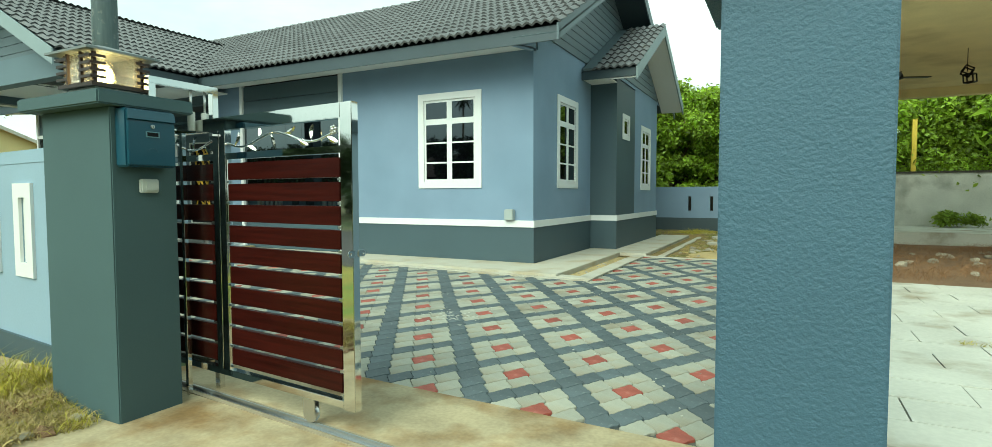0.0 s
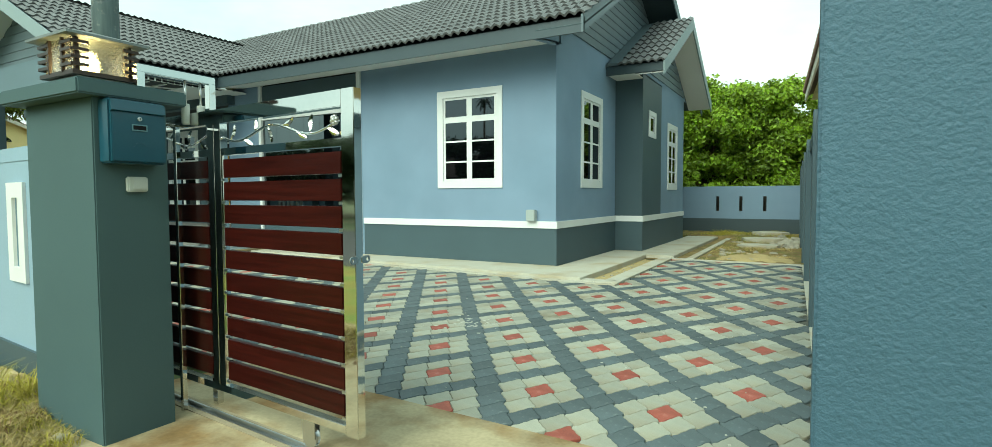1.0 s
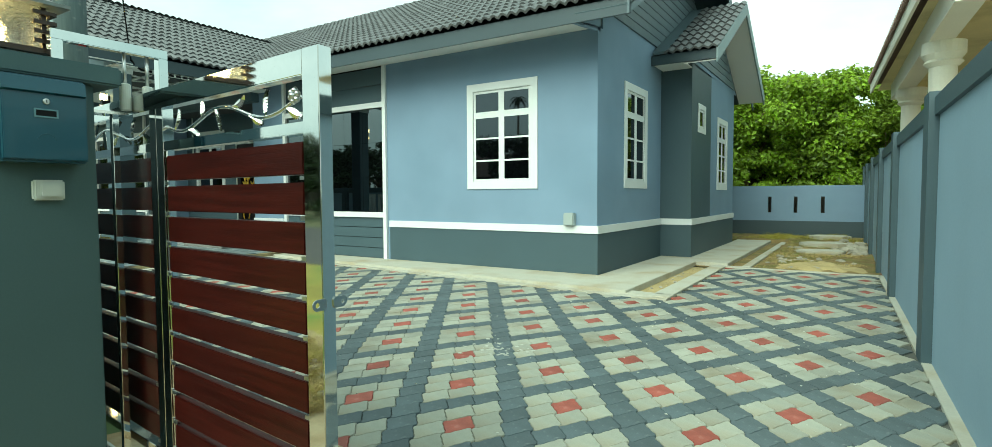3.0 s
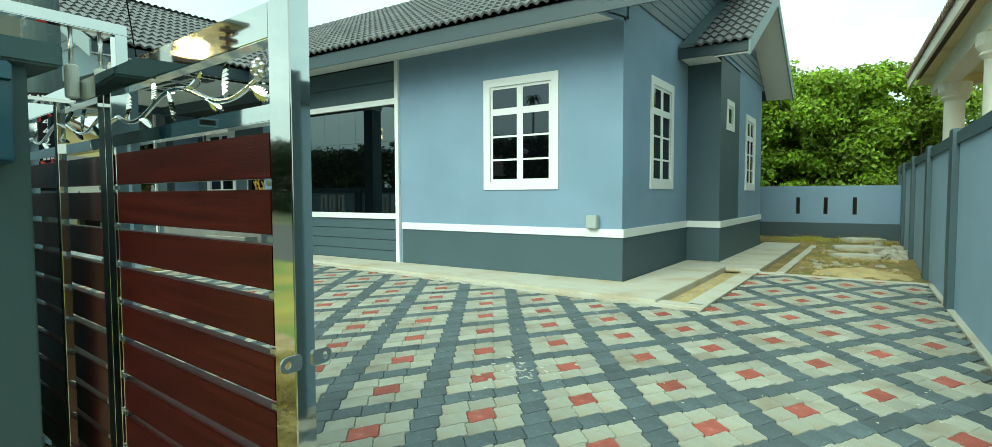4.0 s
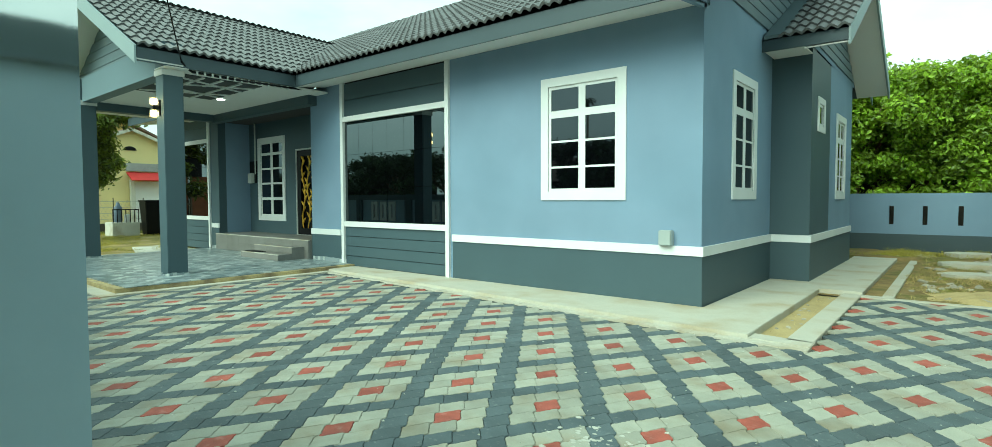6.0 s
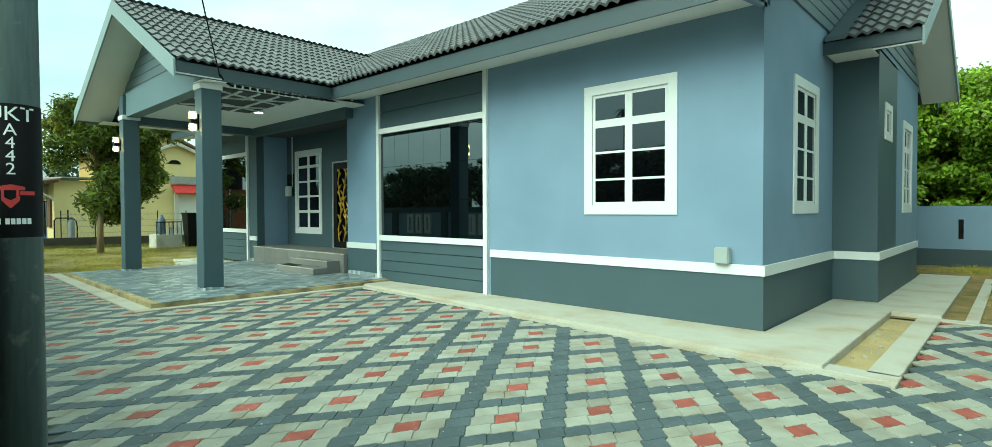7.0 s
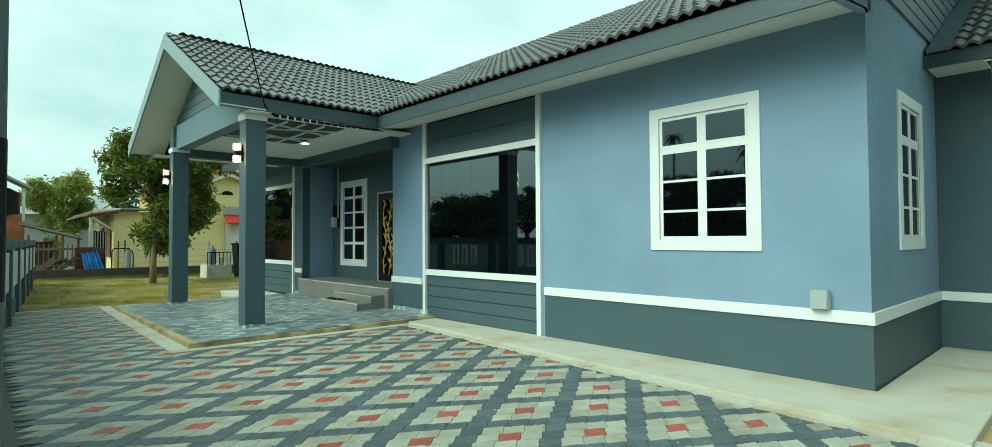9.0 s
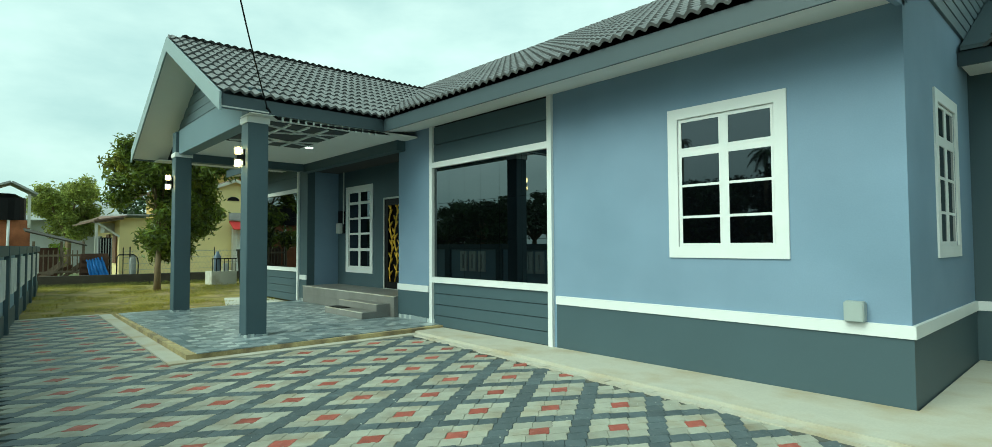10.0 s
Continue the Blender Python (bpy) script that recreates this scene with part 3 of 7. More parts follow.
# panelled bays: white posts and rails, boards above and below, black glass between
for k, (p0, p1) in enumerate((PANEL, PANEL2)):
    g = Geo()
    for x in (p0, p1):
        g.box(x - 0.042, x + 0.042, YF - 0.05, YF + 0.03, 0.02 if k == 0 else 0.1, ZT - 0.02)
    g.box(p0 + 0.042, p1 - 0.042, YF - 0.045, YF + 0.03, 0.845, 0.948)
    g.box(p0 + 0.042, p1 - 0.042, YF - 0.045, YF + 0.03, 2.955, 3.055)
    bay = part("bay_frame", g, WHITE, house, "white painted frame of a panelled bay")
    part("backing", Geo().box(p0, p1, YF + 0.04, YF + 0.2, 0.0, ZT), BLACK, bay)
    low, high = 4, 2
    for n, z0, z1 in ((low, 0.05, 0.845), (high, 3.055, 3.72)):
        h = (z1 - z0) / n
        for i in range(n):
            part("board", Geo().box(p0 + 0.042, p1 - 0.042, YF - 0.004, YF + 0.03, z0 + i * h + 0.005, z0 + (i + 1) * h - 0.005), TEAL, bay, bevel=0.003)
    xs = [p0 + 0.045 + (p1 - p0 - 0.09) * q for q in (0.0, 0.155, 0.305, 0.455, 0.62, 0.80, 1.0)]
    zs = [0.948, 1.62, 2.29, 2.955]
    for i in range(6):
        for j in range(3):
            pane = Geo().box(xs[i] + 0.0025, xs[i + 1] - 0.0025, YF + 0.006, YF + 0.018, zs[j] + 0.0025, zs[j + 1] - 0.0025)
            part("pane", pane, PANEL_GLASS, bay)


def window(axis, face, out, u0, u1, z0, z1, col, rows, big=True):
    """A white surround, a frame set back in the opening, mullion, bars and panes. out: +1 or -1, the way outdoors."""
    s = 0.125 if big else 0.10
    pr = 0.02 * out
    sur = part("window", ring(Geo(), axis, min(face + pr, face), max(face + pr, face), u0, u1, z0, z1, s), WHITE, house, "white framed window with tinted glass", bevel=0.004)
    iu0, iu1, iz0, iz1 = u0 + s, u1 - s, z0 + s, z1 - s
    d0, d1 = sorted((face - 0.004 * out, face - 0.060 * out))
    part("frame", ring(Geo(), axis, d0, d1, iu0, iu1, iz0, iz1, 0.035), WHITE, sur, bevel=0.003)
    us = [iu0 + 0.035, *[iu0 + (iu1 - iu0) * c for c in col], iu1 - 0.035]
    zs = [iz0 + 0.035, *[iz0 + (iz1 - iz0) * r[0] for r in rows], iz1 - 0.035]

    def bx(a, b, c0, c1, e, f):
        return Geo().box(a, b, c0, c1, e, f) if axis == "y" else Geo().box(c0, c1, a, b, e, f)

    for c in us[1:-1]:
        part("mullion", bx(c - 0.045, c + 0.045, *sorted((face - 0.002 * out, face - 0.055 * out)), iz0 + 0.03, iz1 - 0.03), WHITE, sur)
    for (r, th), z in zip(rows, zs[1:-1]):
        for i in range(len(us) - 1):
            part("glazing_bar", bx(us[i] + (0.045 if i else 0), us[i + 1] - (0.045 if i < len(us) - 2 else 0), *sorted((face - 0.003 * out, face - 0.050 * out)), z - th / 2, z + th / 2), WHITE, sur)
    for i in range(len(us) - 1):
        for za, zb in ((zs[0], zs[-2]), (zs[-2], zs[-1])) if rows else ((zs[0], zs[-1]),):
            t0 = rows[-1][1] / 2 if rows else 0.0
            lo, hi = za + (t0 if za != zs[0] else 0.0), zb - (t0 if zb != zs[-1] else 0.0)
            ua, ub = us[i] + (0.045 if i else 0.0), us[i + 1] - (0.045 if i < len(us) - 2 else 0.0)
            f0, f1 = sorted((face - 0.0005 * out, face - 0.012 * out))
            part("sash", ring(Geo(), axis, f0, f1, ua - 0.014, ub + 0.014, lo - 0.014, hi + 0.014, 0.024), WHITE, sur, bevel=0.004)
    mid = face - 0.0105 * out
    for i in range(len(us) - 1):
        for j in range(len(zs) - 1):
            part("pane", bx(us[i], us[i + 1], mid - 0.003, mid + 0.003, zs[j], zs[j + 1]), GLASS, sur)
    return sur


PLAIN = [(0.232, 0.03), (0.475, 0.03), (0.735, 0.085)]
window("y", YF, -1, *FW, (0.5,), PLAIN)
window("x", XS, 1, *SW1, (0.5,), PLAIN)
window("x", X2, 1, *SW3, (0.5,), PLAIN)
window("x", X2, 1, *SW2, (), [], big=False)
window("y", RECESS_Y, -1, *RW, (0.5,), [(0.235, 0.07), (0.44, 0.05), (0.64, 0.05), (0.84, 0.05)])

# entrance door with a gold scroll grille
dr = part("door", ring(Geo(), "y", RECESS_Y - 0.02, RECESS_Y + 0.08, DOOR[0], DOOR[1], DOOR[2] - 0.035, DOOR[3], 0.035), PLASTIC, house, "pale thin door frame with a black and gold grille door")
part("door_leaf", ring(Geo(), "y", RECESS_Y + 0.0, RECESS_Y + 0.05, DOOR[0] + 0.04, DOOR[1] - 0.04, DOOR[2] + 0.01, DOOR[3] - 0.04, 0.15), BLACK, dr)
part("door_leaf", Geo().box(DOOR[0] + 0.07, DOOR[1] - 0.07, RECESS_Y + 0.09, RECESS_Y + 0.13, DOOR[2], DOOR[3] - 0.07), BLACK, dr)
g = Geo()
for c in range(3):
    x = DOOR[0] + 0.27 + 0.22 * c
    pts = [(x + 0.06 * math.sin(z * 5.2 + c * 1.9), RECESS_Y + 0.025, z) for z in np.linspace(DOOR[2] + 0.14, DOOR[3] - 0.2, 26)]
    g.tube(pts, 0.016, 6)
    for i in range(2, 25, 2):
        p = pts[i]
        s = 1 if (i // 2) % 2 else -1
        q = [(p[0] + s * 0.13 * a, p[1], p[2] + 0.20 * a - 0.06 * a * a) for a in (0, 0.35, 0.7, 1.0)]
        g.tube(q, [0.018, 0.026, 0.018, 0.004], 6)
part("grille", g, GOLD, dr, "gold leaf-scroll grille", smooth=True)

# porch floor, steps and slab
porch = thing("porch_platform", (-14.0, 6.7, 0.0), "low porch platform tiled in grey-blue patchwork with a yellow edge", "platform")
PORCH = [(-17.2, 4.93), (-11.0, 4.86), (-10.85, 8.42), (-10.85, 9.0), (-17.2, 9.0)]
part("base", Geo().prism(PORCH, -0.2, 0.085), surface("stained_edge_plaster", (0.42, 0.34, 0.17), 0.85, vary=0.3, scale=5, fine=40, bump=0.3, stain=((0.22, 0.17, 0.10), 3.0, 0.45, 0.65)), porch, "yellowed plaster edge")
rp = random.Random(3)
tones = [surface("porch_tile_" + w, c, 0.3, vary=0.10, scale=9, fine=60, bump=0.03) for w, c in (("slate", (0.15, 0.19, 0.205)), ("mist", (0.48, 0.52, 0.51)), ("steel", (0.27, 0.315, 0.33)), ("smoke", (0.33, 0.37, 0.38)))]
tg = [Geo() for _ in tones]
nx, ny, sx, sy = 40, 26, 0.154, 0.154
for i in range(nx):
    for j in range(ny):
        x, y = -17.12 + i * sx, 4.98 + j * sy
        if x + sx > -10.95:
            continue
        k = rp.choice((0, 1, 2, 3)) if (i + j) % 2 else rp.choice((0, 2))
        tg[k].box(x + 0.0015, x + sx - 0.0015, y + 0.0015, y + sy - 0.0015, 0.085, 0.099)
for q, m in zip(tg, tones):
    tagged(part("tiling", q, m, porch), kind="stuff")
steps = thing("entrance_steps", (-14.5, 8.9, 0.1), "grey stone-tiled entrance landing with two steps", "steps")
part("landing", Geo().box(RECESS_L, RECESS_R, 8.9, RECESS_Y, 0.0, 0.505), STEP_TILE, steps, bevel=0.004)
part("nosing", Geo().box(RECESS_L, RECESS_R, 8.885, 8.93, 0.495, 0.512), PALE_CONCRETE, steps)
part("step", Geo().box(-14.1, -12.5, 8.6, 8.9, 0.098, 0.36), STEP_TILE, steps, bevel=0.004)
part("nosing", Geo().box(-14.1, -12.5, 8.585, 8.62, 0.352, 0.366), PALE_CONCRETE, steps)
part("step", Geo().box(-14.1, -12.5, 8.28, 8.6, 0.098, 0.225), STEP_TILE, steps, bevel=0.004)
part("nosing", Geo().box(-14.1, -12.5, 8.265, 8.30, 0.217, 0.231), PALE_CONCRETE, steps)
for k in range(7):
    x0 = RECESS_L + (RECESS_R - RECESS_L) * k / 7 + 0.002
    x1 = RECESS_L + (RECESS_R - RECESS_L) * (k + 1) / 7 - 0.002
    for z0, z1 in ((0.102, 0.300), (0.304, 0.494)):
        part("tile", Geo().box(x0, x1, 8.890, 8.8995, z0, z1), STEP_TILE, steps)
    for y0, y1 in ((8.932, 9.39), (9.394, RECESS_Y - 0.002)):
        part("tile", Geo().box(x0, x1, y0, y1, 0.5055, 0.5115), STEP_TILE, steps)
for y, z0, z1 in ((8.590, 0.232, 0.350), (8.270, 0.102, 0.216)):
    for k in range(3):
        part("tile", Geo().box(-14.1 + 1.6 * k / 3 + 0.002, -14.1 + 1.6 * (k + 1) / 3 - 0.002, y, y + 0.0095, z0, z1), STEP_TILE, steps)
solo("doormat", Geo().box(-14.05, -13.5, 8.34, 8.55, 0.2255, 0.24), BLACK, "small black doormat on the lower step", "doormat", bevel=0.003)

# porch columns, beams and ceiling
for x in (-11.98, -16.625):
    cp = part("column", Geo().box(x - 0.16, x + 0.16, 5.89, 6.21, 0.09, 4.06), TEAL, house, "square dark teal porch column", bevel=0.008)
    part("capital", Geo().box(x - 0.18, x + 0.18, 5.87, 6.23, 3.50, 3.60), WHITE, cp, "white capital", bevel=0.008)
    part("footing", Geo().box(x - 0.167, x + 0.167, 5.883, 6.217, 0.085, 0.115), PORCH_TILE, cp)
    pale, dark = Geo(), Geo()
    for sx in (-1, 1):
        q = -0.16
        while q < 0.15:
            w = rp.uniform(0.03, 0.09)
            g = rp.choice((pale, dark, dark))
            t, h = rp.uniform(0.012, 0.026), rp.uniform(0.125, 0.15)
            g.box(*sorted((x + sx * 0.162, x + sx * (0.16 + t))), 6.05 + q, 6.05 + q + w - 0.006, 0.099, h)
            g = rp.choice((pale, dark, dark))
            g.box(x + q, x + q + w - 0.006, *sorted((6.05 + sx * 0.162, 6.05 + sx * (0.16 + t))), 0.099, h - 0.01)
            q += w
    tagged(part("tile_chips", pale, tones[1], cp, "pale broken tile pieces round the column foot"), kind="stuff")
    tagged(part("tile_chips", dark, tones[2], cp, "grey broken tile pieces round the column foot"), kind="stuff")
pale, dark = Geo(), Geo()
for x0, x1 in ((RECESS_R + 0.05, -11.15), (-17.15, RECESS_L - 0.05)):
    q = x0
    while q < x1:
        w = rp.uniform(0.06, 0.11)
        rp.choice((pale, dark, dark)).box(q, q + w - 0.004, YF - rp.uniform(0.022, 0.032), YF - 0.003, 0.099, rp.uniform(0.165, 0.18))
        q += w
tagged(part("tile_chips", pale, tones[1], porch, "pale broken tile pieces along the wall foot"), kind="stuff")
tagged(part("tile_chips", dark, tones[2], porch, "grey broken tile pieces along the wall foot"), kind="stuff")
part("beam", Geo().box(-16.46, -12.145, 5.95, 6.20, 3.56, 4.08), BEAM, house, "blue-grey front beam of the porch")
part("beam", Geo().box(-16.72, -16.48, 6.22, YF, 3.42, 3.6), TEAL, house)
part("cornice", Geo().box(-16.7, -12.36, RECESS_Y - 0.03, RECESS_Y, 3.68, 3.72), WHITE, house)
part("wall_conduit", Geo().tube([(-16.36, RECESS_Y - 0.03, 3.50), (-16.2, RECESS_Y - 0.03, 3.56), (-14.6, RECESS_Y - 0.03, 3.52), (-12.5, RECESS_Y - 0.03, 3.56)], 0.022, 8), PLASTIC, house, "grey cable duct clipped along the recess wall", smooth=True)
part("beam", Geo().box(-16.7, -12.1, 8.80, YF - 0.001, 3.40, 3.62), TEAL, house, "dark teal beam over the entrance")
part("recess_ceiling", Geo().box(RECESS_L, RECESS_R, YF, RECESS_Y, 3.62, 3.7), SOFFIT, house)
ceil = part("porch_ceiling", Geo().box(PX - PW + 0.08, PX + PW - 0.08, 6.221, YF, 3.6, 3.63), SOFFIT, house, "white porch ceiling with a dark recessed panel")
part("ceiling_panel", Geo().box(-14.2, -11.98, 6.26, 7.72, 3.585, 3.599), BLACK_BOARD, ceil)
for a, b in (((-14.2, 6.62), (-11.98, 6.62)), ((-14.2, 7.3), (-11.98, 7.3)), ((-14.0, 6.26), (-13.3, 7.72)), ((-13.2, 6.26), (-13.75, 7.72)), ((-13.0, 6.26), (-12.3, 7.72)), ((-12.2, 6.26), (-12.8, 7.72)), ((-14.2, 6.95), (-13.5, 6.95)), ((-12.75, 6.95), (-11.98, 6.95))):
    part("ceiling_batten", Geo().bar((*a, 3.575), (*b, 3.575), 0.055, 0.02), WHITE, ceil)
for x, y in ((-14.05, 7.87),):
    part("downlight", Geo().tube([(x, y, 3.602), (x, y, 3.588)], 0.075, 16), LED_GLOW, ceil, "small round downlight")

# ---------------------------------------------------------------- roof
TW, TL = 0.31, 0.335


def tile_mesh():
    """A double-roll concrete tile: across u, up the slope v, its lip turned down at the front."""
    g, n = Geo(), 12
    top0, top1, lip = [], [], []
    for i in range(n + 1):
        u = TW * (i / n) * 1.03 - TW / 2
        h = 0.014 + 0.048 * (0.5 - 0.5 * math.cos(4 * math.pi * i / n)) ** 0.8
        top0.append((u, 0.0, h + 0.038))
        top1.append((u, TL + 0.045, h))
        lip.append((u, 0.004, h - 0.002))
    g.v = top0 + top1 + lip
    m = n + 1
    g.f = [(i, i + 1, m + i + 1, m + i) for i in range(n)] + [(2 * m + i, 2 * m + i + 1, i + 1, i) for i in range(n)]
    return g


TILE_GEO = tile_mesh()
TILE_ME = TILE_GEO.mesh("roof_tile", smooth=False)
TILE_ME.materials.append(TILE)
TILE_NP = np.array(TILE_GEO.v)


def tiled(roof, corner, u, v, cols, rows, keep, near):
    """Lay tiles from a corner: u runs along the eave, v up the slope. near: those that stand as pieces of their own."""
    u, v = Vector(u).normalized(), Vector(v).normalized()
    n = u.cross(v)
    rot = Matrix((u, v, n)).transposed()
    rest = Geo()
    rt = random.Random(11)
    count = 0
    for r in range(rows):
        for c in range(cols):
            o = Vector(corner) + u * (TW * (c + 0.5)) + v * (TL * r)
            if not keep(o + v * TL * 0.5):
                continue
            tilt = Matrix.Rotation(rt.uniform(-0.004, 0.004), 3, "Z")
            q = rot @ tilt
            if near(o) and count < 300:
                count += 1
                piece("roof_tile", TILE_ME, roof, Matrix.Translation(o) @ q.to_4x4())
            else:
                rest.add(TILE_NP @ np.array(q).T + np.array(o), TILE_GEO.f)
    if rest.v:
        tagged(part("roof_tiling", rest, TILE, roof), kind="stuff")


XR = XS + 0.778                                    # right edge of the main roof
ridge_z = main_z(RIDGE_Y)
main_roof = part("roof", Geo().slab([(XW - 0.6, EAVE_Y, main_z(EAVE_Y) - 0.03), (XR - 0.02, EAVE_Y, main_z(EAVE_Y) - 0.03), (XR - 0.02, RIDGE_Y, ridge_z - 0.03), (XW - 0.6, RIDGE_Y, ridge_z - 0.03)], 0.05)
    .slab([(XR - 0.02, 2 * RIDGE_Y - EAVE_Y, main_z(EAVE_Y) - 0.03), (XW - 0.6, 2 * RIDGE_Y - EAVE_Y, main_z(EAVE_Y) - 0.03), (XW - 0.6, RIDGE_Y, ridge_z - 0.03), (XR - 0.02, RIDGE_Y, ridge_z - 0.03)], 0.05), FASCIA, house, "gabled roof of charcoal double-roll tiles")
tiled(main_roof, (XW - 0.6, EAVE_Y - 0.05, main_z(EAVE_Y - 0.05)), (1, 0, 0), (0, 1, SLOPE), 58, 18, lambda p: p.x < XR and p.y < RIDGE_Y and (abs(p.x - PX) > PW or main_z(p.y) > porch_z(p.x) - 0.12), lambda p: p.x > -8.0)
g = Geo()
for i in range(58):
    x = XR - 0.33 * i
    g.tube([(x, RIDGE_Y, ridge_z - 0.04), (x - 0.36, RIDGE_Y, ridge_z - 0.025)], [0.10, 0.115], 10)
part("ridge_cap", g, TILE, house)
# fascias and soffits of the front eave
part("fascia", Geo().box(PX + PW, XR, EAVE_Y, EAVE_Y + 0.03, EZ0, EZ1), FASCIA, house, "dark fascia board")
part("fascia", Geo().box(XW - 0.6, PX - PW, EAVE_Y, EAVE_Y + 0.03, EZ0, EZ1), FASCIA, house)
part("soffit", Geo().slab([(XS, EAVE_Y + 0.03, EZ0 + 0.02), (PX + PW - 0.2, EAVE_Y + 0.03, EZ0 + 0.02), (PX + PW - 0.2, YF, ZT - 0.02), (XS, YF, ZT - 0.02)], 0.02), SOFFIT, house, "white sloping soffit")
part("soffit", Geo().slab([(PX - PW + 0.2, EAVE_Y + 0.03, EZ0 + 0.02), (XW - 0.6, EAVE_Y + 0.03, EZ0 + 0.02), (XW - 0.6, YF, ZT - 0.02), (PX - PW + 0.2, YF, ZT - 0.02)], 0.02), SOFFIT, house)
fin = [(EAVE_Y + 0.03, EZ0 - 0.004), (YF + 0.1, ZT - 0.05), (YF + 0.1, main_z(YF + 0.1) - 0.16), (EAVE_Y + 0.03, main_z(EAVE_Y) - 0.16)]
part("eave_end", Geo().add([(x, y, z) for x in (XS - 0.05, XS) for y, z in fin], [(3, 2, 1, 0), (4, 5, 6, 7), (0, 1, 5, 4), (1, 2, 6, 5), (2, 3, 7, 6), (3, 0, 4, 7)]), WALL, house, "blue-grey end of the eave")

# gable end over the side wall, clad in boards, with its barge board
clad = part("gable", Geo().add([(XS - 0.02, EAVE_Y + 0.3, ZT + 0.05), (XS - 0.02, 2 * RIDGE_Y - EAVE_Y - 0.3, ZT + 0.05), (XS - 0.02, RIDGE_Y, ridge_z - 0.15)], [(0, 1, 2)]), FASCIA, house, "gable clad in grey-blue boards")
for i in range(18):
    z = ZT + 0.3 + i * 0.16
    y0 = EAVE_Y + (z - EZ1) / SLOPE + 0.16
    y1 = 2 * RIDGE_Y - y0
    if y1 - y0 < 0.3:
        break
    part("board", Geo().add([(XS + 0.03, y0, z), (XS + 0.03, y1, z), (XS + 0.022, y1, z + 0.153), (XS + 0.022, y0, z + 0.153), (XS, y0, z), (XS, y1, z)], [(0, 1, 2, 3), (4, 5, 1, 0)]), FASCIA_LIGHT, clad)
g = Geo()
for s in (1, -1):
    ys = [EAVE_Y - 0.05, RIDGE_Y] if s > 0 else [2 * RIDGE_Y - EAVE_Y + 0.05, RIDGE_Y]
    z0, z1 = main_z(EAVE_Y - 0.05), ridge_z
    g.add([(x, y, z + dz) for x in (XR - 0.03, XR) for y, z in zip(ys, (z0, z1)) for dz in (-0.24, 0.02)], [(0, 2, 3, 1), (4, 5, 7, 6), (0, 4, 6, 2), (1, 3, 7, 5), (0, 1, 5, 4), (2, 6, 7, 3)])
part("barge_board", g, FASCIA_LIGHT, house, "grey barge board")
part("gable_soffit", Geo().slab([(XS, EAVE_Y, main_z(EAVE_Y) - 0.14), (XS, RIDGE_Y, ridge_z - 0.14), (XR, RIDGE_Y, ridge_z - 0.14), (XR, EAVE_Y, main_z(EAVE_Y) - 0.14)], 0.02), FASCIA_LIGHT, house)

# porch roof
pz = porch_z(PX)
YV = EAVE_Y + (pz - EZ1) / SLOPE + 0.3
proof = part("porch_roof", Geo().slab([(PX + PW, PY + 0.03, EZ1 - 0.03), (PX + PW, YV, EZ1 - 0.03), (PX, YV, pz - 0.03), (PX, PY + 0.03, pz - 0.03)], 0.05)
    .slab([(PX, PY + 0.03, pz - 0.03), (PX, YV, pz - 0.03), (PX - PW, YV, EZ1 - 0.03), (PX - PW, PY + 0.03, EZ1 - 0.03)], 0.05), FASCIA, house, "gabled porch roof of charcoal double-roll tiles")
tiled(proof, (PX + PW + 0.05, PY + 0.02, porch_z(PX + PW + 0.05)), (0, 1, 0), (-1, 0, PSLOPE), 20, 13, lambda p: p.x > PX and porch_z(p.x) > main_z(p.y) - 0.12, lambda p: p.y < 9.5)
tiled(proof, (PX - PW - 0.05, YV, porch_z(PX - PW - 0.05)), (0, -1, 0), (1, 0, PSLOPE), 20, 13, lambda p: p.x < PX and p.y > PY and porch_z(p.x) > main_z(p.y) - 0.12, lambda p: False)
g = Geo()
for i in range(19):
    y = PY + 0.33 * i
    g.tube([(PX, y, pz - 0.045), (PX, y + 0.36, pz - 0.06)], [0.115, 0.10], 10)
part("ridge_cap", g, TILE, house)
part("fascia", Geo().box(PX + PW - 0.03, PX + PW, PY + 0.03, EAVE_Y + 0.03, EZ0, EZ1), FASCIA, house)
part("fascia", Geo().box(PX - PW, PX - PW + 0.03, PY + 0.03, EAVE_Y + 0.03, EZ0, EZ1), FASCIA, house)
for s, name in ((1, "barge_board"), (-1, "barge_board")):
    a, b = (PX + s * (PW + 0.06), PX), (porch_z(PX + PW + 0.06), pz)
    g = Geo().add([(x, y, z + dz) for y in (PY - 0.03, PY) for x, z in zip(a, b) for dz in (-0.27, 0.015)], [(0, 2, 3, 1), (4, 5, 7, 6), (0, 4, 6, 2), (1, 3, 7, 5), (0, 1, 5, 4), (2, 6, 7, 3)])
    part(name, g, BARGE, house, "grey barge board of the porch")
    g = Geo().slab([(PX + s * PW, PY, EZ1 - 0.2), (PX, PY, pz - 0.2), (PX, 6.13, pz - 0.2), (PX + s * PW, 6.13, EZ1 - 0.2)][::s], 0.02)
    part("porch_soffit", g, SOFFIT, house, "white soffit under the porch gable")
    part("eave_return", Geo().box(min(PX + s * PW, PX + s * (PW - 0.5)), max(PX + s * PW, PX + s * (PW - 0.5)), PY + 0.45, 6.22, 3.6, 3.62), SOFFIT, house)
pg = part("porch_gable", Geo().add([(PX - PW + 0.5, 6.15, 3.9), (PX + PW - 0.5, 6.15, 3.9), (PX, 6.15, pz - 0.2)], [(0, 1, 2)]), FASCIA, house, "board-clad triangle over the porch beam")
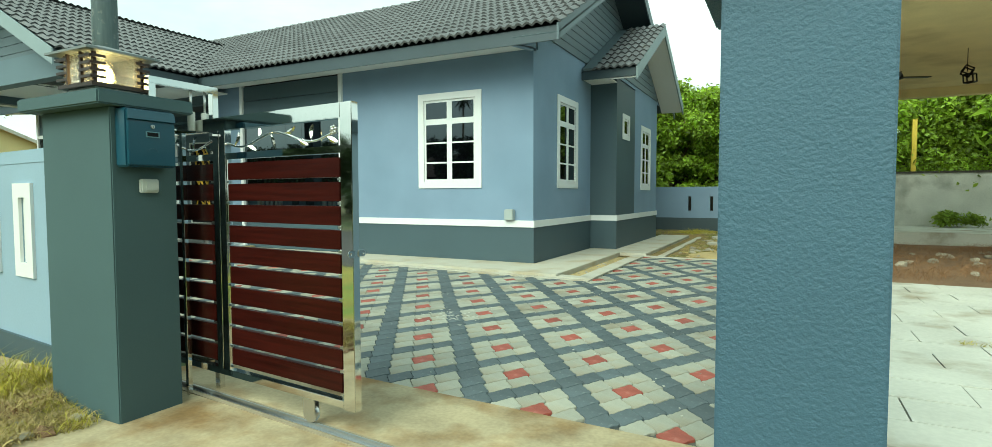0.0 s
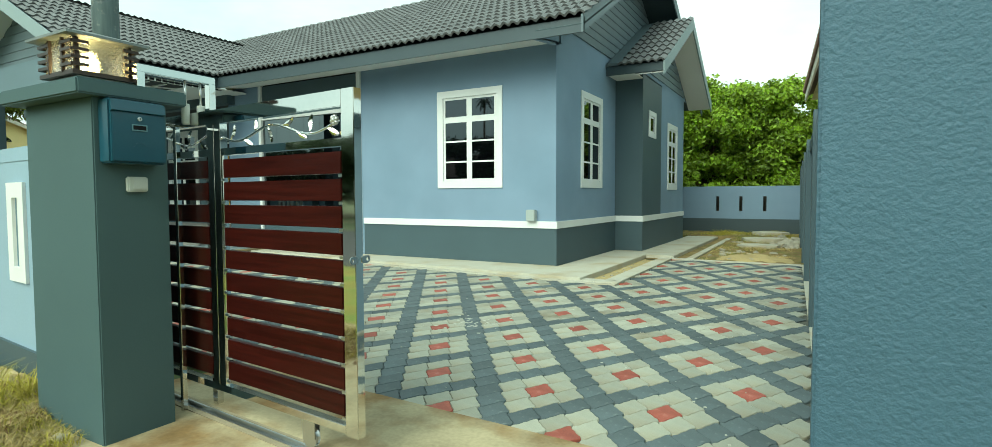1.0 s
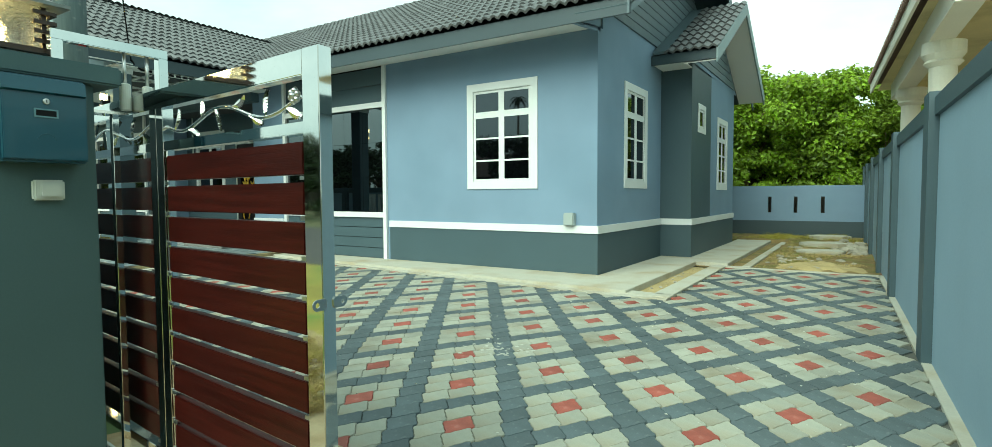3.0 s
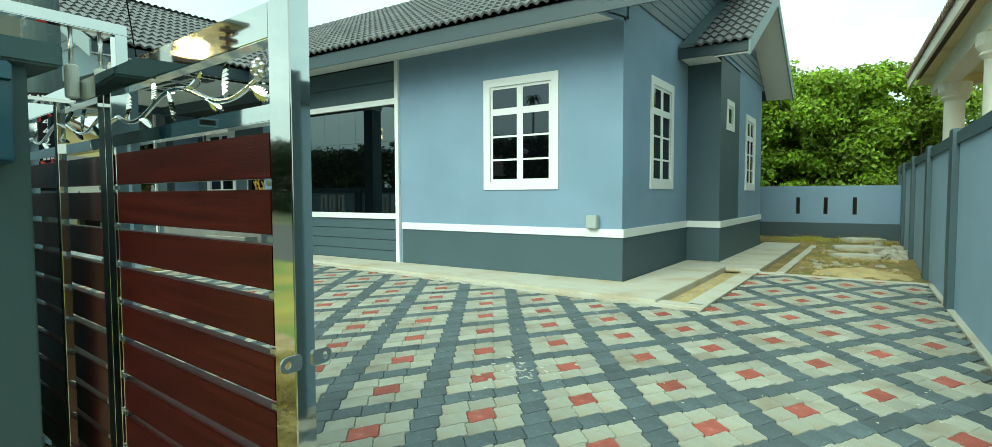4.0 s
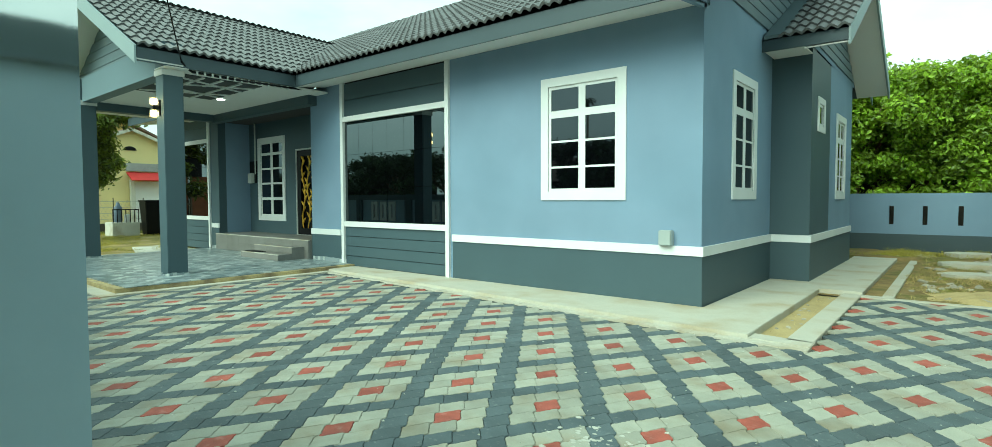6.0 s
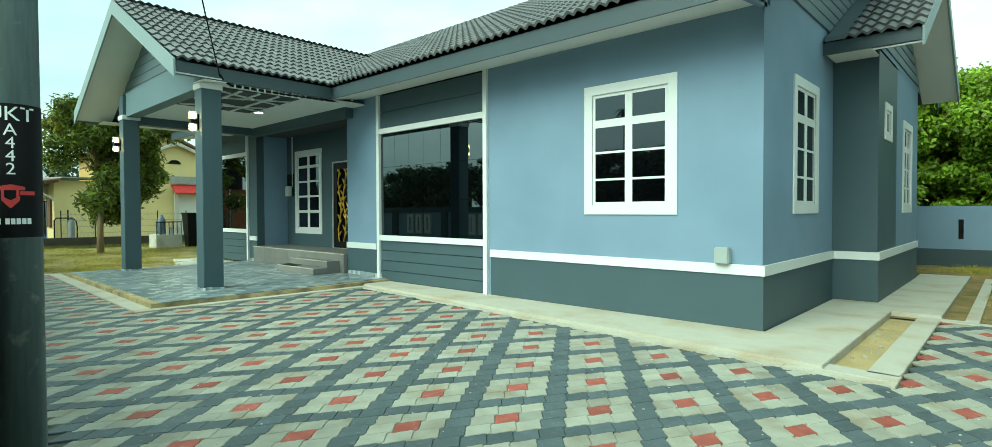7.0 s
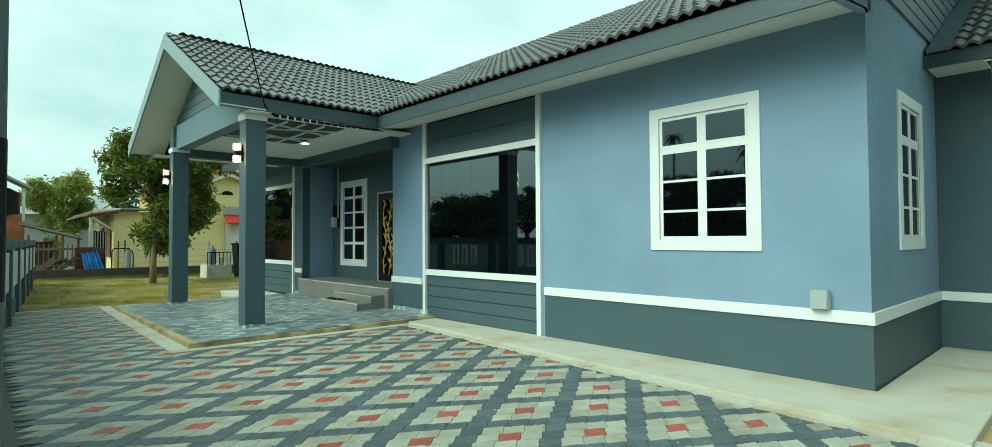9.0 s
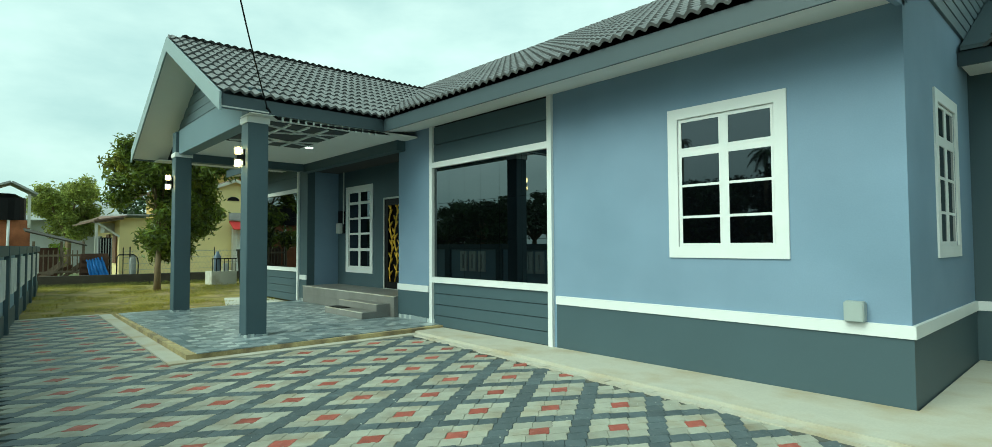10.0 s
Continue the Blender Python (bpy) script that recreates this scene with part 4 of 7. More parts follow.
for i in range(9):
    z = 4.06 + i * 0.19
    w = (pz - 0.2 - z - 0.19) / PSLOPE
    if w < 0.1:
        break
    part("board", Geo().box(PX - w - 0.2, PX + w + 0.2, 6.115, 6.145, z + 0.006, z + 0.184), FASCIA_LIGHT, pg)

# small roof over the stepped side
SR_Y0, SR_Z, SR_X0, SR_X1, SR_RY = 11.55, 3.83, XS, -2.72, 14.35
srz = SR_Z + SLOPE * (SR_RY - SR_Y0)
sroof = part("side_roof", Geo().slab([(SR_X0, SR_Y0, SR_Z - 0.03), (SR_X1, SR_Y0, SR_Z - 0.03), (SR_X1, SR_RY, srz - 0.03), (SR_X0, SR_RY, srz - 0.03)], 0.05)
    .slab([(SR_X1, 2 * SR_RY - SR_Y0, SR_Z - 0.03), (SR_X0, 2 * SR_RY - SR_Y0, SR_Z - 0.03), (SR_X0, SR_RY, srz - 0.03), (SR_X1, SR_RY, srz - 0.03)], 0.05), FASCIA, house, "small gabled side roof of charcoal tiles")
tiled(sroof, (SR_X0 + 0.25, SR_Y0 - 0.05, SR_Z - 0.05 * SLOPE), (1, 0, 0), (0, 1, SLOPE), 3, 10, lambda p: p.y < SR_RY, lambda p: True)
part("flashing", Geo().slab([(SR_X0 + 0.04, SR_Y0 - 0.06, SR_Z + 0.05), (SR_X0 + 0.30, SR_Y0 - 0.06, SR_Z + 0.05), (SR_X0 + 0.30, SR_RY, srz + 0.07), (SR_X0 + 0.04, SR_RY, srz + 0.07)], 0.05), FASCIA_LIGHT, house, "dark grey side flashing board")
part("fascia", Geo().box(SR_X0 + 0.004, SR_X1, SR_Y0, SR_Y0 + 0.03, EZ0 + 0.045, SR_Z), FASCIA, house)
part("soffit", Geo().box(SR_X0 + 0.03, X2 - 0.005, SR_Y0 + 0.03, YJ, EZ0 + 0.055, EZ0 + 0.075), SOFFIT, house)
part("side_gable", Geo().add([(X2 + 0.01, YJ - 0.2, ZT + 0.02), (X2 + 0.01, 2 * SR_RY - YJ + 0.2, ZT + 0.02), (X2 + 0.01, SR_RY, srz - 0.2)], [(0, 1, 2)]), WALL, house)
side_clad = house.children[-1]
for i in range(12):
    z = ZT + 0.1 + i * 0.155
    w = (srz - 0.26 - z - 0.15) / SLOPE
    if w < 0.1:
        break
    part("board", Geo().add([(X2 + 0.034, SR_RY - w, z), (X2 + 0.034, SR_RY + w, z), (X2 + 0.024, SR_RY + w, z + 0.148), (X2 + 0.024, SR_RY - w, z + 0.148), (X2 + 0.012, SR_RY - w, z), (X2 + 0.012, SR_RY + w, z)], [(0, 1, 2, 3), (4, 5, 1, 0)]), FASCIA_LIGHT, side_clad)
for s in (1, -1):
    ye = SR_Y0 - 0.06 if s > 0 else 2 * SR_RY - SR_Y0 + 0.06
    g = Geo().add([(x, y, z + dz) for x in (SR_X1, SR_X1 + 0.03) for y, z in ((ye, SR_Z - 0.04), (SR_RY, srz)) for dz in (-0.22, 0.03)], [(0, 1, 3, 2), (4, 6, 7, 5), (0, 2, 6, 4), (1, 5, 7, 3), (0, 4, 5, 1), (2, 3, 7, 6)])
    part("barge_board", g, BARGE, house)
    a, b = (SR_Y0, SR_RY) if s > 0 else (2 * SR_RY - SR_Y0, SR_RY)
    part("gable_soffit", Geo().slab([(X2, a, SR_Z - 0.2), (SR_X1, a, SR_Z - 0.2), (SR_X1, b, srz - 0.2), (X2, b, srz - 0.2)], 0.015), SOFFIT, house, "white soffit of the side gable")

# meter box on the front wall
mb = thing("meter_box", (-4.2, YF, 0.8), "pale grey weatherproof socket box on the plaster", "socket box")
part("body", Geo().box(-4.40, -4.23, YF - 0.105, YF, 0.79, 0.985), BOX_GREY, mb, bevel=0.012)
part("lid", Geo().box(-4.392, -4.238, YF - 0.115, YF - 0.105, 0.798, 0.977), BOX_GREY, mb, bevel=0.004)

# ---------------------------------------------------------------- gate pillars, lamp, letter box
def cap_geo(x0, x1, y0, y1, z, over=0.075):
    return Geo().box(x0 - 0.075, x1 + over, y0 - 0.085, y1 + 0.08, z, z + 0.075)


PL = (-3.815, -3.141, 1.72, 2.075)
pillar = thing("gate_pillar", (-3.46, 2.0, 0.0), "square dark teal plastered gate pillar with a flat cap", "pillar", "gate pillars")
part("shaft", Geo().box(*PL, -0.1, 1.70), TEAL_ROUGH2, pillar, bevel=0.006)
part("cap", cap_geo(*PL, 1.70, 0.055), TEAL_ROUGH2, pillar, bevel=0.008)
PR = (-0.146, 0.222, 1.520, 2.05)
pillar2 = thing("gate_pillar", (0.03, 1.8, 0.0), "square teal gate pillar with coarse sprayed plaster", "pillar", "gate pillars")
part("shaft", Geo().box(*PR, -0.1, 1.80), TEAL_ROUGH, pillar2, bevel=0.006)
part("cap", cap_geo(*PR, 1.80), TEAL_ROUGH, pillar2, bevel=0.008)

lamp = thing("pillar_lamp", (-3.46, 1.95, 1.765), "lit square lantern of rippled glass with dark slatted corners", "lamp")
LX0, LX1, LY0, LY1, LZ = -3.555, -3.225, 1.685, 1.985, 1.776
part("base", Geo().box(LX0 + 0.03, LX1 - 0.03, LY0 + 0.03, LY1 - 0.03, LZ, LZ + 0.035), PLASTIC, lamp, bevel=0.004)
part("base_rail", Geo().box(LX0, LX1, LY0, LY1, LZ + 0.035, LZ + 0.055), BROWN_METAL, lamp)
for x, y in ((LX0, LY0), (LX1, LY0), (LX1, LY1), (LX0, LY1)):
    sx, sy = (1 if x < -3.38 else -1), (1 if y < 1.83 else -1)
    part("corner_post", Geo().bar((x + sx * 0.03, y + sy * 0.03, LZ + 0.05), (x + sx * 0.03, y + sy * 0.03, LZ + 0.22), 0.018, 0.018), BROWN_METAL, lamp)
    part("corner_post", Geo().bar((x + sx * 0.10, y + sy * 0.004, LZ + 0.05), (x + sx * 0.10, y + sy * 0.004, LZ + 0.22), 0.014, 0.014), BROWN_METAL, lamp)
    for i in range(4):
        z = LZ + 0.075 + i * 0.036
        part("slat", Geo().box(min(x, x + sx * 0.11), max(x, x + sx * 0.11), y - 0.006, y + 0.006, z, z + 0.014), BROWN_METAL, lamp)
        part("slat", Geo().box(x - 0.006, x + 0.006, min(y, y + sy * 0.07), max(y, y + sy * 0.07), z, z + 0.014), BROWN_METAL, lamp)
for a in (Geo().box(LX0 + 0.04, LX1 - 0.04, LY0 + 0.012, LY0 + 0.016, LZ + 0.055, LZ + 0.215), Geo().box(LX0 + 0.04, LX1 - 0.04, LY1 - 0.016, LY1 - 0.012, LZ + 0.055, LZ + 0.215),
          Geo().box(LX0 + 0.012, LX0 + 0.016, LY0 + 0.04, LY1 - 0.04, LZ + 0.055, LZ + 0.215), Geo().box(LX1 - 0.016, LX1 - 0.012, LY0 + 0.04, LY1 - 0.04, LZ + 0.055, LZ + 0.215)):
    part("pane", a, RIPPLE_GLASS, lamp).visible_shadow = False
part("roof", Geo().add([(LX0 - 0.04, LY0 - 0.04, LZ + 0.215), (LX1 + 0.04, LY0 - 0.04, LZ + 0.215), (LX1 + 0.04, LY1 + 0.04, LZ + 0.215), (LX0 - 0.04, LY1 + 0.04, LZ + 0.215),
    (LX0 - 0.04, LY0 - 0.04, LZ + 0.228), (LX1 + 0.04, LY0 - 0.04, LZ + 0.228), (LX1 + 0.04, LY1 + 0.04, LZ + 0.228), (LX0 - 0.04, LY1 + 0.04, LZ + 0.228), (-3.38, 1.835, LZ + 0.285)],
    [(3, 2, 1, 0), (0, 1, 5, 4), (1, 2, 6, 5), (2, 3, 7, 6), (3, 0, 4, 7), (4, 5, 8), (5, 6, 8), (6, 7, 8), (7, 4, 8)]), LAMP_ROOF, lamp, "low pale pyramid lamp roof")
part("bulb", Geo().tube([(-3.38, 1.835, LZ + 0.06), (-3.38, 1.835, LZ + 0.09), (-3.38, 1.835, LZ + 0.13), (-3.38, 1.835, LZ + 0.165)], [0.012, 0.035, 0.035, 0.01], 12), WARM_GLOW, lamp, "glowing warm bulb", smooth=True)
bulb = bpy.data.lights.new("pillar_bulb", "POINT")
bulb.energy, bulb.color, bulb.shadow_soft_size = 1.3, (1.0, 0.72, 0.38), 0.04
new("pillar_bulb", bulb).location = (-3.33, 1.80, LZ + 0.12)

box = thing("letter_box", (-3.14, 1.88, 1.38), "teal enamelled steel letter box on the gate pillar", "letter box")
MX, MY0, MY1 = -3.045, 1.752, 2.004                # its front, and its two sides
part("body", Geo().box(-3.141, MX, MY0 - 0.008, MY1 + 0.008, 1.383, 1.690), MAIL, box, bevel=0.008)
part("door", Geo().box(MX - 0.002, MX + 0.010, MY0, MY1, 1.392, 1.622), MAIL, box, bevel=0.003)
part("flap", Geo().add([(MX - 0.001, MY0, 1.628), (MX - 0.001, MY1, 1.628), (MX + 0.016, MY1, 1.634), (MX + 0.016, MY0, 1.634), (MX - 0.001, MY0, 1.684), (MX - 0.001, MY1, 1.684), (MX + 0.008, MY1, 1.682), (MX + 0.008, MY0, 1.682)],
    [(0, 1, 2, 3), (7, 6, 5, 4), (3, 2, 6, 7), (0, 4, 5, 1), (0, 3, 7, 4), (1, 5, 6, 2)]), MAIL, box, "hinged slot flap")
part("lock", Geo().tube([(MX + 0.009, 1.879, 1.601), (MX + 0.016, 1.879, 1.601), (MX + 0.018, 1.879, 1.601)], [0.0105, 0.0105, 0.008], 14), STEEL_SIDE, box, "chrome lock")
part("keyhole", Geo().box(MX + 0.018, MX + 0.0186, 1.8775, 1.8805, 1.596, 1.606), BLACK, box)
part("name_slot", ring(Geo(), "x", MX + 0.0095, MX + 0.015, 1.842, 1.914, 1.543, 1.574, 0.005), MAIL_LIGHT, box)
part("name_slot", Geo().box(MX + 0.0095, MX + 0.0125, 1.847, 1.909, 1.548, 1.569), BLACK, box)
part("emblem", Geo().tube([(MX + 0.0102, 1.878 + 0.03 * math.cos(q), 1.455 + 0.03 * math.sin(q)) for q in np.linspace(0.3, 2.84, 14)], 0.0016, 6), MAIL, box, "faint embossed arc")
bell = thing("bell_push", (-3.14, 1.9, 1.25), "pale grey weatherproof bell push on the pillar", "bell push")
part("body", Geo().box(-3.141, -3.112, 1.857, 1.955, 1.246, 1.322), PLASTIC, bell, bevel=0.006)
part("rocker", Geo().box(-3.113, -3.104, 1.876, 1.946, 1.257, 1.312), PLASTIC, bell, bevel=0.004)

# ---------------------------------------------------------------- sliding gate
GX, GZ, GSK, GT = -1.86, 1.685, -0.088, 0.045      # leading edge, top, slant of the gate line in plan, thickness of its frame
BAY, POST = 0.953, 0.122                           # clear width of a bay, width of a double post


def gy(x):
    return 2.13 + GSK * (x + 2.0)


def slanted(g):
    """Lay geometry, built with its front face in the plane y = 0, along the gate line."""
    g.v = [(x, y + gy(x), z) for x, y, z in g.v]
    return g


def gate_box(x0, x1, y0, y1, z0, z1):
    return slanted(Geo().box(x0, x1, y0, y1, z0, z1))


gate = thing("sliding_gate", (GX, gy(GX), 0.03), "half-open sliding gate of mahogany boards in polished stainless steel", "gate")
IN = GX - 0.081
bays = [(IN - BAY - k * (BAY + POST), IN - k * (BAY + POST)) for k in range(3)]
GB = bays[-1][0] - 0.06
part("end_post", gate_box(IN, GX, -0.002, GT + 0.002, 0.155, GZ), STEEL, gate, "broad polished end post", bevel=0.003)
part("top_rail", gate_box(GB, IN, 0.0, GT, 1.61, GZ), STEEL, gate, bevel=0.003)
part("bottom_rail", gate_box(GB, IN, 0.0, GT, 0.162, 0.20), STEEL, gate, bevel=0.002)
part("end_post", gate_box(GB - 0.06, GB, 0.0, GT, 0.155, GZ), STEEL, gate, bevel=0.002)
for x0, x1 in bays[1:]:
    part("post", gate_box(x1, x1 + POST / 2 - 0.003, 0.0, GT, 0.20, 1.61), STEEL, gate, bevel=0.002)
    part("post", gate_box(x1 + POST / 2 + 0.003, x1 + POST, 0.0, GT, 0.20, 1.61), STEEL, gate, bevel=0.002)
rs = random.Random(9)
for n, (x0, x1) in enumerate(bays):
    part("rail", gate_box(x0, x1, 0.002, GT - 0.002, 1.44, 1.476), STEEL, gate, bevel=0.002)
    for x in (x0, x1 - 0.014):
        part("slat_channel", gate_box(x, x + 0.014, 0.012, GT - 0.012, 0.20, 1.44), STEEL, gate)
    for k in range(10):
        z = 1.321 - 0.1205 * k
        part("slat", gate_box(x0 + 0.014, x1 - 0.014, 0.006, GT - 0.006, z, z + 0.097), SLAT, gate, bevel=0.0025)
        for x in (x0 + 0.001, x1 - 0.027):
            part("slat_clip", gate_box(x, x + 0.026, 0.003, 0.010, z - 0.016, z - 0.004), STEEL_SIDE, gate)
    wave = lambda q: 1.540 + 0.031 * math.cos(2 * math.pi * (q - 0.55) / 0.62)
    pts = [(x1 - BAY * q, gy(x1 - BAY * q) + GT * 0.45, wave(q)) for q in np.linspace(0.04 if n == 0 else 0.0, 1.0, 48)]
    stem = part("scroll", Geo().tube(pts, 0.0065, 8), STEEL, gate, "wavy steel stem with embossed leaves", smooth=True)
    for i, q in enumerate((0.12, 0.24, 0.35, 0.46, 0.58, 0.69, 0.80, 0.92)):
        p = Vector((x1 - BAY * q, gy(x1 - BAY * q) + GT * 0.4, wave(q)))
        up = 1 if i % 2 else -1
        d = Vector((rs.uniform(0.1, 0.55) * (1 if i % 3 else -1), 0.0, up)).normalized()
        reach = min(0.088, ((1.606 - p.z) if up > 0 else (p.z - 1.480)) / abs(d.z))
        if reach < 0.055:
            d = Vector((0.85, 0.0, 0.4 * up)).normalized()
            reach = min(0.085, ((1.606 - p.z) if up > 0 else (p.z - 1.480)) / abs(d.z))
        side = d.cross(Vector((0, 1, 0)))
        bend = rs.uniform(-0.012, 0.012)
        g = Geo()
        ribs = 8
        for r in range(ribs):
            f0, f1 = r / ribs, (r + 1.9) / ribs
            w = 0.0145 * math.sin(math.pi * min(1.0, 0.12 + 0.86 * (r + 0.5) / ribs)) + 0.002
            c0 = p + d * (0.012 + (reach - 0.012) * f0) + side * bend * math.sin(math.pi * f0)
            c1 = p + d * (0.012 + (reach - 0.012) * min(1.0, f1)) + side * bend * math.sin(math.pi * min(1.0, f1))
            e = c0.lerp(c1, 0.62)
            front, back = Vector((0, -0.008, 0)), Vector((0, 0.004, 0))
            g.add([c0 + front, e + side * w, c1 + front * 0.6, e - side * w, c0 + back, c1 + back], [(0, 2, 1), (0, 3, 2), (4, 1, 5), (4, 5, 3), (0, 1, 4), (0, 4, 3)])
        g.tube([p, p + d * 0.02], 0.004, 6)
        part("leaf", g, STEEL, stem)
    if n == 0:
        c = Vector((x1 - 0.048, gy(x1) + 0.006, 1.555))
        g = Geo()
        for k in range(6):
            a = k * math.pi / 3 + 0.3
            o = c + Vector((math.cos(a), 0, math.sin(a))) * 0.016
            g.tube([o + Vector((0, 0.010, 0)), o + Vector((0, 0.003, 0)), o - Vector((0, 0.007, 0))], [0.006, 0.012, 0.004], 10)
        g.tube([c, c - Vector((0, 0.013, 0))], [0.013, 0.007], 10)
        part("flower", g, STEEL_SIDE, stem, "embossed steel flower", smooth=True)


def lock_plate(y0, y1):
    """A drilled plate with a round end, flat against the end of the gate and standing out past its face."""
    sgn = 1 if y1 > y0 else -1
    zc, r, hole, c = 0.945, 0.0165, 0.0078, y1 - sgn * 0.0165
    outer, inner = [], []
    for k in range(24):
        a = 2 * math.pi * k / 24
        dy, dz = math.cos(a), math.sin(a)
        if dy > -0.05:
            outer.append((c + sgn * r * dy, zc + r * dz))
        else:
            f = (c - y0) * sgn / max(-dy, 1e-6)
            f = min(f, r / max(abs(dz), 1e-6))
            outer.append((c + sgn * f * dy, zc + f * dz))
        inner.append((c + sgn * hole * dy, zc + hole * dz))
    g = Geo()
    for x in (GX + 0.0005, GX + 0.0045):
        g.v += [(x, y + gy(GX), z) for y, z in outer] + [(x, y + gy(GX), z) for y, z in inner]
    for k in range(24):
        m = (k + 1) % 24
        g.f += [(k, m, 24 + m, 24 + k), (48 + m, 48 + k, 72 + k, 72 + m), (k, 48 + k, 48 + m, m), (24 + m, 72 + m, 72 + k, 24 + k)]
    return g


part("lock_eye", lock_plate(0.010, -0.040), STEEL_SIDE, gate, "drilled steel lock plate")
part("lock_eye", lock_plate(GT - 0.010, GT + 0.040), STEEL_SIDE, gate)
for x in (GX - 0.35, GX - 2.75):
    w = gy(x) + GT / 2
    part("roller_bracket", Geo().box(x - 0.04, x + 0.04, w - 0.018, w - 0.013, 0.075, 0.163).box(x - 0.04, x + 0.04, w + 0.013, w + 0.018, 0.075, 0.163), STEEL_SIDE, gate)
    part("wheel", Geo().tube([(x, w - 0.012, 0.078), (x, w - 0.004, 0.078), (x, w + 0.004, 0.078), (x, w + 0.012, 0.078)], [0.048, 0.042, 0.042, 0.048], 20), STEEL_SIDE, gate, "grooved steel track wheel")

TRK = GT / 2
solo("gate_track", slanted(Geo().box(-6.4, -0.16, TRK - 0.024, TRK + 0.024, -0.02, 0.012).box(-6.4, -0.16, TRK - 0.007, TRK + 0.007, 0.012, 0.030)), STEEL_SIDE, "steel running track let into the slab", "track", bevel=0.002)
solo("track_bed", slanted(Geo().box(-3.6, -0.16, TRK - 0.06, TRK - 0.026, -0.05, 0.010).box(-3.6, -0.16, TRK + 0.026, TRK + 0.055, -0.05, 0.010)), TRACK_MORTAR, "brown mortar strips beside the gate track", "mortar bed", "structure")
guide = thing("gate_guide", (-3.19, 2.2, 0.0), "stainless arch with guide rollers over the gate", "gate guide")
part("arm", Geo().box(-3.212, -3.170, 1.948, 2.382, 1.863, 1.903), STEEL, guide, bevel=0.003)
part("upright", Geo().box(-3.212, -3.170, 1.948, 1.988, 1.775, 1.863), STEEL, guide, bevel=0.002)
part("upright", Geo().box(-3.212, -3.170, 2.342, 2.382, -0.02, 1.863), STEEL, guide, bevel=0.002)
part("thin_post", Geo().box(-3.262, -3.236, 2.178, 2.204, -0.02, 1.60), STEEL, guide, "thin steel guide post", bevel=0.002)
part("thin_rail", Geo().box(-3.262, -3.175, 2.076, 2.215, 1.60, 1.612), STEEL, guide)
gm = gy(-3.19) + GT / 2
for y in (gm - GT / 2 - 0.0225, gm + GT / 2 + 0.0225):
    part("spindle", Geo().tube([(-3.191, y, 1.735), (-3.191, y, 1.863)], 0.0075, 10), STEEL_SIDE, guide, smooth=True)
    part("roller", Geo().tube([(-3.191, y, 1.622), (-3.191, y, 1.626), (-3.191, y, 1.731), (-3.191, y, 1.735)], [0.018, 0.0215, 0.0215, 0.018], 18), PLASTIC, guide, "white nylon roller")

# ---------------------------------------------------------------- front fence and side wall
TURN_F = -0.088


def fy(x):
    return 1.985 + TURN_F * (x + 3.8)


fence = thing("front_wall", (-10.0, 2.6, 0.0), "low pale blue front wall with dark teal posts and white slotted panels", "wall")
for i in range(10):
    x1 = -3.80 - 2.4 * i
    x0 = x1 - 2.4
    c = (x0 + x1) / 2
    slots = [(c + 0.42 * (k - 1) - 0.045, c + 0.42 * (k - 1) + 0.045) for k in range(3)]
    if i == 0:
        slots = [(-4.81, -4.70), (-5.43, -5.32)]
    me = walled(Geo(), "y", -0.05, 0.05, x0 + 0.13, x1 - (0.13 if i else 0.0), 0.34 if i else 0.22, 1.38 if i else 1.46, [(a, b, 0.76, 1.22) for a, b in slots])
    me.v = [(x, y + fy(x), z) for x, y, z in me.v]
    part("panel", me, WALL_PALE, fence, "pale blue panel")
    for a, b in slots:
        bk = Geo().box(a, b, -0.042, 0.042, 0.76, 1.22)
        bk.v = [(x, y + fy(x), z) for x, y, z in bk.v]
        part("slot_back", bk, WHITE, fence)
        for yy, thick in ((-0.07, 0.02), (0.05, 0.065)):
            fr = ring(Geo(), "y", yy, yy + thick, a - 0.10, b + 0.10, 0.66, 1.32, 0.10)
            fr.v = [(x, y + fy(x), z) for x, y, z in fr.v]
            part("slot_frame", fr, WHITE, fence, "white slot surround")
    pb = Geo().box(x0, x1, -0.07, 0.07, -0.1, 0.34 if i else 0.22)
    pb.v = [(x, y + fy(x), z) for x, y, z in pb.v]
    part("plinth", pb, TEAL, fence)
    tb = Geo().box(x0, x1, -0.055, 0.075, 1.46, 1.55) if i == 0 else Geo().box(x0, x1, -0.075, 0.115, 1.38, 1.55)
    tb.v = [(x, y + fy(x), z) for x, y, z in tb.v]
    part("coping", tb, TEAL if i else WALL_PALE, fence)
    if i:
        pp = Geo().box(x1 - 0.13, x1 + 0.13, -0.11, 0.125, -0.1, 1.558)
        pp.v = [(x, y + fy(x), z) for x, y, z in pp.v]
        part("post", pp, TEAL, fence)


def bx(y):
    return 0.063 - 0.0258 * y


def skew(g):
    """Lay geometry along the slightly slanting side wall."""
    g.v = [(x + bx(y), y, z) for x, y, z in g.v]
    return g


